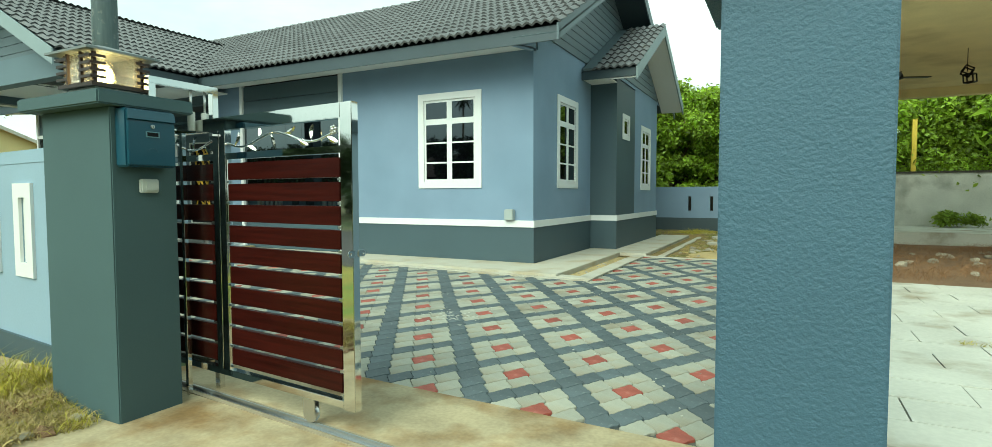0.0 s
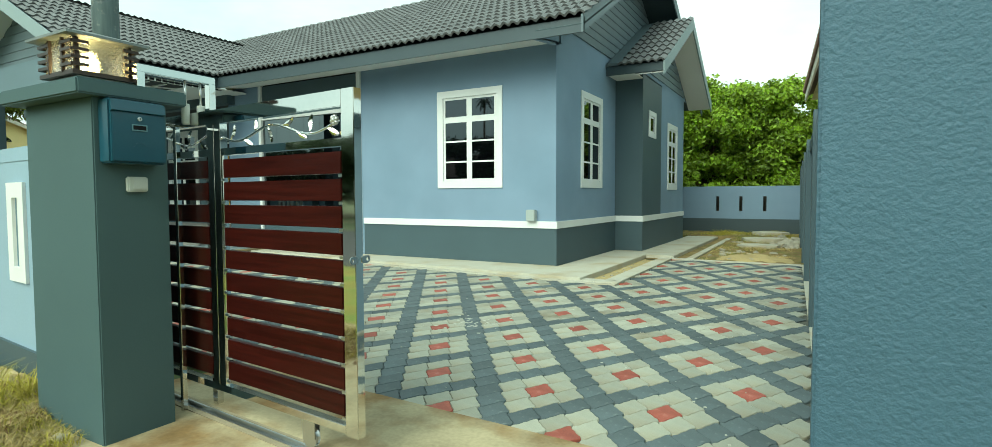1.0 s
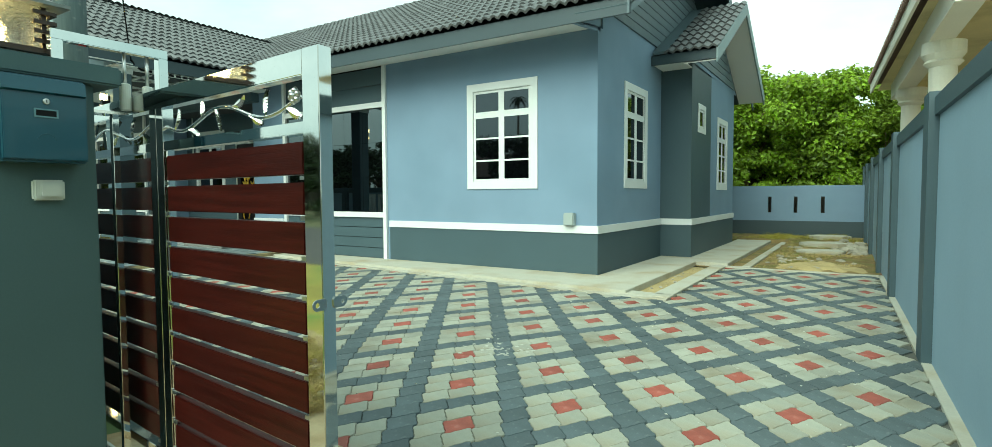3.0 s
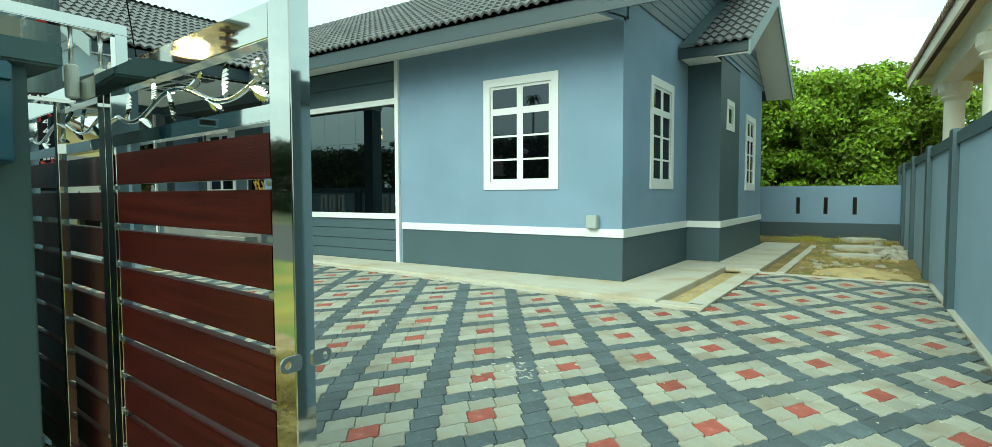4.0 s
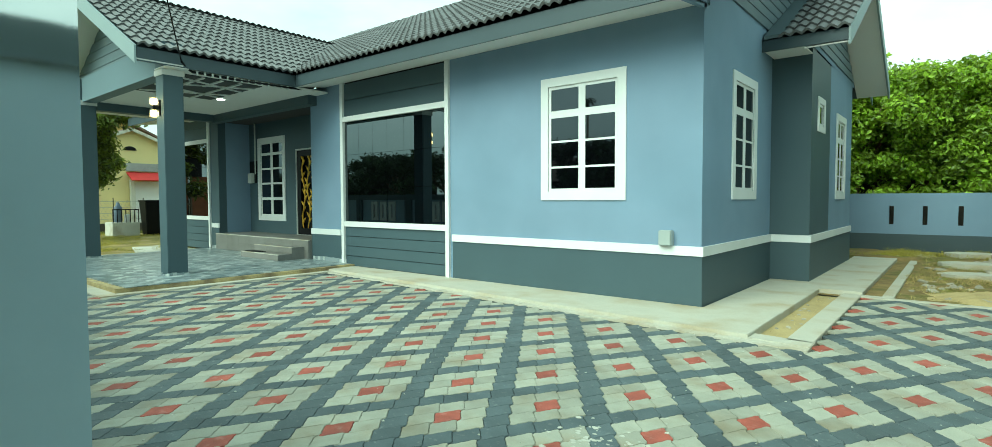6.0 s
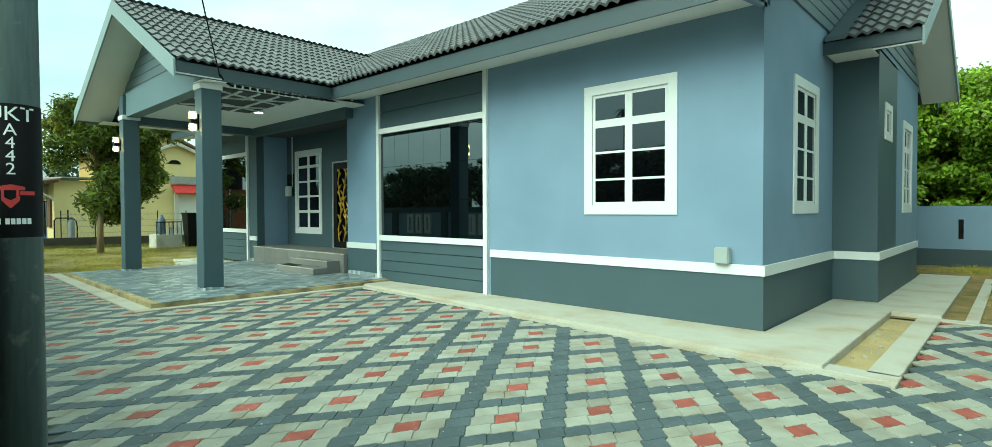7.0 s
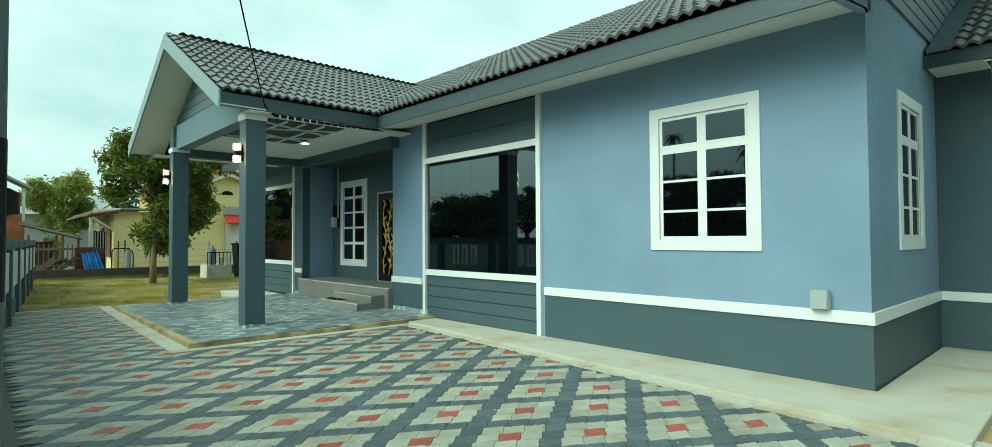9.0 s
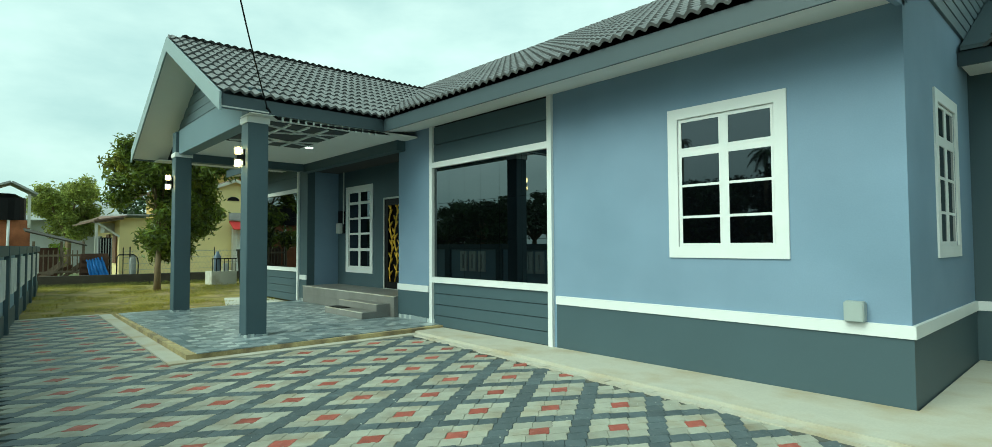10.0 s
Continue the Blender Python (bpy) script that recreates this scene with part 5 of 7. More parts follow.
side = thing("side_wall", (-0.1, 9.0, 0.0), "long pale blue boundary wall with dark teal posts and coping", "wall")
py = [2.05, 3.325, 6.32, 9.44, 12.1, 14.9, 17.5, 19.25]
for a, b in zip(py, py[1:]):
    part("panel", skew(Geo().box(-0.0, 0.12, a, b, -0.1, 1.85)), WALL_PALE, side, "pale blue panel")
    part("coping", skew(Geo().box(-0.03, 0.15, a, b, 1.82, 1.95)), TEAL, side)
    part("post", skew(Geo().box(-0.065, 0.19, b - 0.145, b + 0.145, -0.1, 1.99)), TEAL, side)
    part("post", skew(Geo().box(-0.075, 0.19, a, a + 0.02, -0.1, 1.90)), TEAL, side) if a == py[0] else None

rear = thing("rear_wall", (-2.0, 19.08, 0.0), "low pale blue rear wall with narrow open slots and a dark base", "wall")
part("panel", walled(Geo(), "y", 19.08, 19.20, -9.0, -0.43, 0.50, 1.50, [(-2.797 + 0.667 * k, -2.700 + 0.667 * k, 0.73, 1.19) for k in range(3)]), WALL, rear)
part("base", Geo().box(-9.0, -0.43, 19.06, 19.22, -0.1, 0.50), FASCIA, rear)

# ---------------------------------------------------------------- utility pole
pole = thing("utility_pole", (-4.88, 2.66, 0.0), "grey galvanised street pole with a black painted band", "pole")
PCX, PCY, PRD = -4.88, 2.66, 0.088
part("shaft", Geo().tube([(PCX, PCY, -0.1), (PCX, PCY, 3.5), (PCX, PCY, 8.0)], [PRD + 0.004, PRD, PRD - 0.015], 40), GALV, pole, smooth=True)
part("band", Geo().tube([(PCX, PCY, 1.317), (PCX, PCY, 1.866)], PRD + 0.0045, 40, cap=False), BLACK, pole, "black painted band", smooth=True)


def wrapped_text(word, size, z, turn, material, name):
    """Letters bent round the pole."""
    cu = bpy.data.curves.new(name, "FONT")
    cu.body, cu.size, cu.align_x, cu.extrude = word, size, "CENTER", 0.001
    tmp = bpy.data.objects.new(name, cu)
    scene.collection.objects.link(tmp)
    bpy.context.view_layer.update()
    me = bpy.data.meshes.new_from_object(tmp.evaluated_get(bpy.context.evaluated_depsgraph_get()))
    bpy.data.objects.remove(tmp)
    g = Geo()
    r = PRD + 0.006
    for v in me.vertices:
        a = turn + v.co.x / r
        q = r + v.co.z
        g.v.append((PCX + q * math.cos(a), PCY + q * math.sin(a), z + v.co.y))
    g.f = [tuple(p.vertices) for p in me.polygons]
    bpy.data.meshes.remove(me)
    return part(name, g, material, pole)


FACE = math.radians(-14)
wrapped_text("UKT", 0.083, 1.797, FACE + 0.02, LETTER, "lettering")
for i, ch in enumerate("A442"):
    wrapped_text(ch, 0.068, 1.737 - 0.0535 * i, FACE, LETTER, "lettering")


def on_pole(a, z, out=0.006):
    return (PCX + (PRD + out) * math.cos(a), PCY + (PRD + out) * math.sin(a), z)


def pole_band(points_a, low, high, name, label):
    """A painted patch bent round the pole between two lines of heights."""
    g = Geo()
    for i in range(len(points_a) - 1):
        g.add([on_pole(points_a[i], low[i]), on_pole(points_a[i + 1], low[i + 1]), on_pole(points_a[i + 1], high[i + 1]), on_pole(points_a[i], high[i])], [(0, 1, 2, 3)])
    return part(name, g, RED_PAINT, pole, label)


aa = [FACE - 0.5 + 0.07 * k for k in range(15)]
pole_band(aa, [1.512] * 15, [1.536 - 0.01 * abs(k - 7) / 7 for k in range(15)], "emblem", "red painted mark")
pole_band([FACE + 0.3 + 0.07 * k for k in range(9)], [1.492] * 9, [1.508] * 9, "emblem", "")
ab = [FACE - 0.34 + 0.07 * k for k in range(10)]
pole_band(ab, [1.436 + 0.0075 * abs(k - 4.5) for k in range(10)], [1.470 + 0.004 * abs(k - 4.5) for k in range(10)], "emblem", "")
for c in (-0.3, 0.22):
    pole_band([FACE + c - 0.05, FACE + c + 0.05], [1.47, 1.47], [1.512, 1.512], "emblem", "")
g = Geo()
for k in range(7):
    a0 = FACE - 0.72 + 0.19 * k + (0.12 if k > 1 else 0.0)
    g.add([on_pole(a0, 1.372), on_pole(a0 + 0.15, 1.372), on_pole(a0 + 0.15, 1.396), on_pole(a0, 1.396)], [(0, 1, 2, 3)])
part("number_bar", g, LETTER, pole)

# ---------------------------------------------------------------- wall lights, cable, meter
for x in (-11.98, -16.70):
    wl = thing("wall_light", (x, 5.88, 2.95), "lit up-and-down wall light with two glass cubes on a porch column", "wall light", "porch wall lights")
    part("bracket", Geo().box(x - 0.045, x + 0.045, 5.76, 5.90, 2.915, 2.985), BLACK, wl, bevel=0.004)
    for z in (2.80, 3.0):
        cube = part("glass_cube", Geo().box(x - 0.05, x + 0.05, 5.745, 5.845, z - 0.01, z + 0.115), CUBE_GLASS, wl, "clear glass cube")
        cube.visible_shadow = False
        part("bulb", Geo().tube([(x, 5.795, z + 0.002), (x, 5.795, z + 0.03), (x, 5.795, z + 0.075), (x, 5.795, z + 0.104)], [0.030, 0.042, 0.042, 0.030], 14), LED_GLOW2, cube, "glowing warm bulb", smooth=True)
    part("backplate", Geo().box(x - 0.035, x + 0.035, 5.865, 5.892, 2.82, 3.08), BLACK, wl)
a, b = Vector((-11.6, 6.1, 3.72)), Vector((PCX, PCY + 0.03, 7.25))
solo("service_cable", Geo().tube([a.lerp(b, q) - Vector((0, 0, 0.5 * math.sin(math.pi * q))) for q in np.linspace(0, 1, 24)], 0.011, 6), BLACK, "black service cable from the street pole to the porch", "cable", smooth=True)
g = Geo().tube([(-11.6, 6.1, 3.72), (-11.62, 6.17, 3.64), (-11.66, 6.3, 3.58), (-11.64, 7.2, 3.565), (-11.64, 8.15, 3.58), (-11.9, 8.75, 3.66)], 0.021, 8)
solo("soffit_conduit", g, BLACK, "thin black conduit clipped under the porch eave", "conduit")
for k in range(14):
    y = 6.35 + 0.13 * k
    solo("conduit_clip", Geo().box(-11.655, -11.625, y, y + 0.03, 3.54, 3.612), PLASTIC, "small pale clip on the conduit", "clip", group="conduit clips", at=(-11.64, y, 3.59))
meter = thing("electricity_meter", (-16.55, RECESS_Y - 0.06, 1.8), "grey electricity meter on a black board", "meter")
part("board", Geo().box(-16.68, -16.33, RECESS_Y - 0.025, RECESS_Y, 1.85, 2.45), BLACK, meter)
part("case", Geo().box(-16.62, -16.42, RECESS_Y - 0.12, RECESS_Y - 0.025, 1.85, 2.12), PLASTIC, meter, bevel=0.01)
part("conduit", Geo().tube([(-16.36, RECESS_Y - 0.03, 2.1), (-16.36, RECESS_Y - 0.03, 3.55)], 0.02, 8), PLASTIC, meter)

# ---------------------------------------------------------------- neighbour beside the side wall
nb = thing("neighbour_carport", (3.0, 12.0, 0.0), "neighbour's cream carport roof on round columns", "carport")
NE = [(0.05, 9.2), (-0.40, 18.0)]
part("ceiling", Geo().add([(NE[0][0] + 0.15, 9.2, 3.80), (7.0, 9.2, 3.80), (7.0, 18.0, 3.80), (NE[1][0] + 0.15, 18.0, 3.80)], [(3, 2, 1, 0)]), SOFFIT_TAN, nb, "stained tan ceiling")
part("roof", Geo().slab([(NE[0][0], 9.2, 3.98), (7.0, 9.2, 5.6), (7.0, 18.0, 5.6), (NE[1][0], 18.0, 3.98)], 0.06), RUST_TILE, nb)
part("fascia", Geo().prism([(NE[0][0], 9.2), (NE[0][0] + 0.04, 9.2), (NE[1][0] + 0.04, 18.0), (NE[1][0], 18.0)], 3.75, 3.97), CREAM_PALE, nb)
part("beam", Geo().prism([(0.3, 9.4), (0.6, 9.4), (0.30, 17.3), (0.0, 17.3)], 3.45, 3.80), CREAM_PALE, nb)
part("beam", Geo().box(0.3, 7.0, 17.0, 17.3, 3.60, 3.80), SOFFIT_TAN, nb)
for x, y in ((0.30, 15.8), (0.42, 11.6), (6.5, 16.6)):
    col = part("column", Geo().tube([(x, y, -0.1), (x, y, 3.1)], 0.17, 24), CREAM_PALE, nb, "round cream column")
    part("capital", Geo().tube([(x, y, 3.1), (x, y, 3.16), (x, y, 3.2), (x, y, 3.28), (x, y, 3.45)], [0.18, 0.24, 0.21, 0.27, 0.27], 24), CREAM_PALE, col)
g = Geo()
for i in range(60):
    y = 9.25 + i * 0.145
    x = NE[0][0] + (NE[1][0] - NE[0][0]) * (y - 9.2) / 8.8
    g.tube([(x - 0.05, y, 4.0), (x + 0.3, y, 4.09)], 0.055, 6)
tagged(part("tile_edge", g, RUST_TILE, nb), kind="stuff")
fan = thing("ceiling_fan", (1.88, 13.4, 3.5), "dark three-blade ceiling fan at rest", "fan")
part("rod", Geo().tube([(1.88, 13.4, 3.58), (1.88, 13.4, 3.8)], 0.02, 8), BLACK, fan)
part("motor", Geo().tube([(1.88, 13.4, 3.45), (1.88, 13.4, 3.48), (1.88, 13.4, 3.58)], [0.04, 0.12, 0.08], 16), BLACK, fan)
for k in range(3):
    a = 0.4 + k * 2.094
    part("blade", Geo().bar((1.88 + 0.1 * math.cos(a), 13.4 + 0.1 * math.sin(a), 3.50), (1.88 + 0.6 * math.cos(a), 13.4 + 0.6 * math.sin(a), 3.50), 0.13, 0.012), BLACK, fan)
hang = thing("pendant_lamp", (2.8, 12.7, 3.3), "black wire-cube pendant lamp", "lamp")
part("cord", Geo().tube([(2.8, 12.7, 3.39), (2.8, 12.7, 3.8)], 0.006, 6), BLACK, hang)
for k, (dx, dz, s) in enumerate(((0.0, 3.40, 0.065), (0.04, 3.27, 0.07))):
    g = Geo()
    q = Matrix.Rotation(0.5 + k, 3, "Y") @ Matrix.Rotation(0.6, 3, "X")
    cs = [q @ Vector((i, j, m)) * s + Vector((2.8 + dx, 12.7, dz)) for i in (-1, 1) for j in (-1, 1) for m in (-1, 1)]
    for i in range(8):
        for j in (1, 2, 4):
            if i & j == 0:
                g.tube([cs[i], cs[i | j]], 0.012, 5)
    part("cage", g, BLACK, hang)
solo("neighbour_wall", Geo().box(-0.2, 12, 20.5, 20.7, -0.1, 1.86), OLD_CONCRETE, "stained bare concrete wall at the end of the next yard", "wall", "structure")
solo("wall_coping", Geo().box(-0.2, 12, 20.47, 20.73, 1.86, 1.92), DARK_BLOCK_SHADE, "dark mossy capping on the bare concrete wall", "coping", "structure")
solo("neighbour_soil", Geo().prism([(-0.2, 9.6), (9, 9.6), (12, 20.5), (-0.55, 20.5)], -0.2, -0.01), RED_SOIL, "bare brown soil with debris", "soil", "structure")
solo("concrete_kerb", Geo().box(0.3, 12, 17.2, 20.5, -0.1, 0.30), PALE_CONCRETE, "raised pale concrete terrace before the end wall", "terrace", "structure")


def stone(name, x, y, z, s, rng, material, label, group):
    """A broken lump."""
    bm = bmesh.new()
    bmesh.ops.create_icosphere(bm, subdivisions=2, radius=1.0)
    k = Vector((rng.uniform(0.7, 1.4), rng.uniform(0.6, 1.1), rng.uniform(0.35, 0.7))) * s
    off = Vector((rng.random() * 50, rng.random() * 50, 0))
    for v in bm.verts:
        d = 1 + 0.55 * noise.noise(v.co * 1.3 + off) + 0.2 * noise.noise(v.co * 3.1 + off)
        v.co = Vector((v.co.x * k.x, v.co.y * k.y, v.co.z * k.z)) * d
    me = bpy.data.meshes.new(name)
    bm.to_mesh(me)
    bm.free()
    me.materials.append(material)
    ob = new(name, me)
    ob.location = (x, y, z + 0.25 * k.z)
    ob.rotation_euler = (0, 0, rng.random() * 6)
    return tagged(ob, label, "rubble", group)


rk = random.Random(21)
for k in range(40):
    x, y = -0.48 - 0.62 * rk.random() ** 1.5, 14.4 + 3.4 * rk.random()
    stone("rubble_stone", x, y, yard_z(x, y) - 0.01, rk.uniform(0.05, 0.15), rk, ROCK, "broken pale concrete rubble on the bare soil", "rubble heap")
for k in range(44):
    x, y = -0.6 - 1.4 * rk.random(), 11.8 + 4.0 * rk.random()
    stone("rubble_stone", x, y, yard_z(x, y) - 0.01, rk.uniform(0.03, 0.09), rk, ROCK, "small pale stone on the bare soil", "scattered stones")
mound = bmesh.new()
bmesh.ops.create_grid(mound, x_segments=28, y_segments=36, size=1.0)
for v in mound.verts:
    q = max(0.0, 1 - v.co.x ** 2 - v.co.y ** 2)
    v.co = Vector((-1.12 + v.co.x * 0.74, 12.15 + v.co.y * 0.66, -0.03 + 0.085 * q * (1 + 0.8 * noise.noise(v.co * 3.0)) + 0.02 * noise.noise(v.co * 11.0)))
me = bpy.data.meshes.new("sand_mound")
mound.to_mesh(me)
mound.free()
me.materials.append(SAND)
me.shade_smooth()
tagged(new("sand_mound", me), "low heap of yellow sand against the side wall", "sand")
for k in range(18):
    stone("rubble_stone", rk.uniform(1.4, 5.0), rk.uniform(10.4, 15.5), 0.0, rk.uniform(0.03, 0.11), rk, ROCK, "broken pale rubble on brown soil", "neighbour's rubble")
for k in range(14):
    stone("drain_stone", rk.uniform(-2.99, -2.78), rk.uniform(8.2, 11.2), -0.032, rk.uniform(0.012, 0.028), rk, ROCK, "small stone in the drain bottom", "drain stones")
for x, y, r, z, n, t in ((-1.22, 14.6, 0.46, 0.05, 8, 0.2), (-1.25, 16.2, 0.52, 0.09, 8, 0.6), (-1.2, 18.3, 0.5, 0.13, 6, 0.1)):
    ring6 = [(x + r * math.cos(t + k * 2 * math.pi / n), y + r * 0.8 * math.sin(t + k * 2 * math.pi / n)) for k in range(n)]
    solo("cover_slab", Geo().prism(ring6, -0.02, z + 0.03), CONCRETE, "weathered many-sided concrete cover slab on the soil", "cover slab", group="cover slabs", at=(x, y, 0), bevel=0.012)
solo("yard_strip", Geo().box(-2.6, -1.9, 17.75, 18.9, -0.05, 0.07), PALE_CONCRETE, "pale concrete strip before the rear wall", "slab", at=(-2.25, 18.3, 0), bevel=0.006)
solo("side_slab", Geo().prism([(-17.3, 7.5), (-18.3, 7.5), (-20.3, 8.05), (-20.5, 9.0), (-17.3, 9.0)], -0.2, 0.012), PALE_CONCRETE, "pale concrete slab at the end of the house, edged by the lawn", "slab", "structure")

# ---------------------------------------------------------------- trees
rng = np.random.default_rng(4)


def tree(x, y, height, crown, leaf, count, label, size, trunk_r, lean=0.0, seed=0, spread=0.9, low=0.35, slim=0.45, limbs=9, sway=0.0):
    """A tapered trunk with limbs, and a crown of many leaves round the limb ends."""
    r = random.Random(seed)
    t = thing("tree", (x, y, 0.0), label, "tree")
    g = Geo()
    fork = height * 0.32
    base = [(x, y, -0.1), (x + lean * 0.3, y, fork * 0.5), (x + lean * 0.6, y + 0.05, fork)]
    g.tube(base, [trunk_r * 1.25, trunk_r, trunk_r * 0.8], 12)
    ends = []
    for k in range(limbs):
        a = k * 2.4 + r.uniform(-0.4, 0.4)
        u = r.uniform(0.35, 1.0)
        e = Vector((x + lean + math.cos(a) * crown * spread * u, y + sway + math.sin(a) * crown * spread * u, fork + (height - fork) * r.uniform(low, 0.88)))
        if low < 0.2:
            f = (e.z - fork) / (height - fork)
            k2 = math.sqrt(max(0.12, 1 - ((f - 0.5) / 0.6) ** 2))
            e = Vector((x + (e.x - x) * k2, y + sway + (e.y - y - sway) * k2, e.z))
            if f < 0.34:
                e = Vector((x + (e.x - x) * 0.5, y + 0.1 + abs(e.y - y) * 0.6, e.z))
        s = Vector(base[2])
        mid = s.lerp(e, 0.5) + Vector((r.uniform(-0.2, 0.2), r.uniform(-0.2, 0.2), 0.25))
        g.tube([s, mid, e], [trunk_r * 0.5, trunk_r * 0.3, trunk_r * 0.08], 7)
        ends.append(e)
    part("trunk", g, BARK, t, smooth=True)
    clumps = []
    for e in ends:
        for _ in range(5):
            o = e + Vector((r.gauss(0, crown * 0.22), r.gauss(0, crown * 0.22), r.gauss(0, height * 0.06)))
            o.z = min(o.z, height * 0.92)
            clumps.append((tuple(o), crown * (r.uniform(0.16, 0.34) if low > 0.2 else r.uniform(0.24, 0.40))))
    part("crown", loose_leaf_cloud(Geo(), rng, clumps, count, size, 0.8, slim), leaf, t, "uneven leafy crown")
    return t


tree(-25.04, 7.25, 5.2, 1.58, LEAF_MANGO, 27000, "dark green mango tree on the patchy lawn", 0.105, 0.095, 0.0, 3, 1.0, 0.05, 0.34, 16, 0.48)
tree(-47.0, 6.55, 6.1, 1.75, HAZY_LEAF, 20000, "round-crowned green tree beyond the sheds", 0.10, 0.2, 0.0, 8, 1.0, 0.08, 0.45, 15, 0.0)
for k, (x, y, h, c, leaves) in enumerate(((-9.0, 23.0, 5.6, 2.6, 9000), (-6.2, 22.4, 5.7, 2.3, 15000), (-3.9, 22.0, 5.55, 2.1, 28000), (-2.2, 21.9, 5.35, 1.7, 25000), (-0.9, 21.8, 5.2, 1.4, 16000), (3.9, 23.6, 5.0, 2.0, 11000), (6.2, 23.0, 6.0, 2.6, 11000), (9.6, 24.0, 6.5, 3.0, 9000))):
    tree(x, y, h, c, LEAF_BRIGHT if 1 <= k <= 4 else LEAF, leaves, "broad-leaved tree overgrown with bright green creeper", 0.066 if 1 <= k <= 4 else 0.11, 0.16, 0.0, 30 + k, 1.0, 0.35, 0.6)
tree(0.0, 21.6, 4.7, 1.25, LEAF, 6500, "slight sparse young tree beside the creeper", 0.075, 0.05, 0.15, 51, 1.0, 0.25, 0.5, 11)
curtain = []
r2 = random.Random(6)
for k in range(150):
    x = -7.5 + 7.0 * r2.random()
    top = 3.6 + 0.9 * math.sin(x * 1.3) + 0.5 * math.sin(x * 3.1)
    curtain.append(((x, 20.9 + r2.uniform(-0.6, 0.9), 0.6 + r2.random() * top), r2.uniform(0.26, 0.62)))
solo("creeper_thicket", loose_leaf_cloud(Geo(), rng, curtain, 56000, 0.068, 0.8, 0.6), LEAF_BRIGHT, "dense curtain of broad-leaved creeper behind the rear wall", "thicket", "stuff")
curtain = [((r2.uniform(1.5, 12), 21.3 + r2.uniform(-0.3, 1.5), 0.5 + r2.random() * 4.2), r2.uniform(0.4, 0.9)) for _ in range(80)]
solo("creeper_thicket", loose_leaf_cloud(Geo(), rng, curtain, 26000, 0.072, 0.8, 0.6), LEAF_BRIGHT, "leafy thicket behind the bare concrete wall", "thicket", "stuff")
# two added dark sheets: shade behind the wall slots and between the leaves
solo("rear_bank", Geo().box(-4.0, -0.6, 19.55, 19.7, -0.1, 1.32), DARK_BLOCK_SHADE, "added dark sheet for the shade seen through the rear wall slots", "bank", "structure")
solo("thicket_shade", Geo().box(-9, 12, 23.5, 23.7, -0.1, 3.2), DARK_BLOCK_SHADE, "added dark sheet for the shade between the leaves", "undergrowth", "structure")
for k in range(15):
    x = -66 + 6.2 * k
    tree(x + 1.2 * math.sin(k * 2.0), -17.0 - 2 * (k % 2), 5.0 + 0.8 * ((k * 7) % 3) / 2, 2.9, LEAF_DARK, 10000, "dark leafy tree across the lane", 0.17, 0.25, 0.0, 60 + k, 1.0)
hedge = [((r2.uniform(-70, 26), -17.5 + r2.uniform(-0.8, 0.8), 0.4 + 2.9 * r2.random()), r2.uniform(0.8, 1.5)) for _ in range(170)]
solo("lane_hedge", loose_leaf_cloud(Geo(), rng, hedge, 36000, 0.22), LEAF_DARK, "dense dark hedge along the other side of the lane", "hedge", "stuff")
for k, x in enumerate((-52, -27, 4)):
    hs = thing("far_house", (x, -24, 0), "low house across the lane, with a dark hipped roof", "house", "houses across the lane")
    part("wall", Geo().box(x - 6, x + 6, -28, -22, -0.1, 2.9), DARK_BLOCK_SHADE, hs)
    part("roof", Geo().add([(x - 6.8, -28.8, 2.8), (x + 6.8, -28.8, 2.8), (x + 6.8, -21.2, 2.8), (x - 6.8, -21.2, 2.8), (x - 3, -25, 4.9), (x + 3, -25, 4.9)], [(3, 2, 1, 0), (0, 1, 5, 4), (1, 2, 5), (2, 3, 4, 5), (3, 0, 4)]), RUST_TILE, hs)
    for q in (-3.5, 0.5, 3.8):
        part("window", Geo().box(x + q - 0.7, x + q + 0.7, -22.02, -21.96, 0.9, 2.1), BLACK, hs)


def coconut_palm(x, y, h, span, label):
    """A slim ringed trunk with a crown of drooping feathered fronds."""
    palm = thing("coconut_palm", (x, y, 0.0), label, "tree", "palms across the lane")
    part("trunk", Geo().tube([(x - 0.1, y, -0.1), (x - 0.05, y, h * 0.5), (x, y, h)], [0.16, 0.11, 0.09], 10), BARK, palm, smooth=True)
    for k in range(13):
        a = k * 2.4
        up = 0.9 - 0.11 * k
        g = Geo()
        tips = [Vector((x, y, h)) + Vector((math.cos(a) * q, math.sin(a) * q, (up * q - 1.3 * q * q) / 1.5)) * span for q in np.linspace(0, 1, 12)]
        g.tube(tips, 0.02, 5)
        for i in range(1, 12):
            d = (tips[i] - tips[i - 1]).normalized()
            n = d.cross(Vector((0, 0, 1))).normalized()
            for sgn in (-1, 1):
                for q in (0.0, 0.5):
                    o = tips[i - 1].lerp(tips[i], q)
                    e = o + (n * sgn * 0.30 * math.sin(0.4 + 2.4 * i / 12) + d * 0.13 - Vector((0, 0, 0.11))) * span
                    g.add([o, o + d * 0.085 * span, e], [(0, 1, 2)])
        part("frond", g, LEAF_DARK, palm)


coconut_palm(-15.35, -16.0, 6.6, 0.95, "slim coconut palm across the lane")
coconut_palm(-28.2, -30.0, 10.6, 0.85, "tall slender palm behind the houses across the lane")

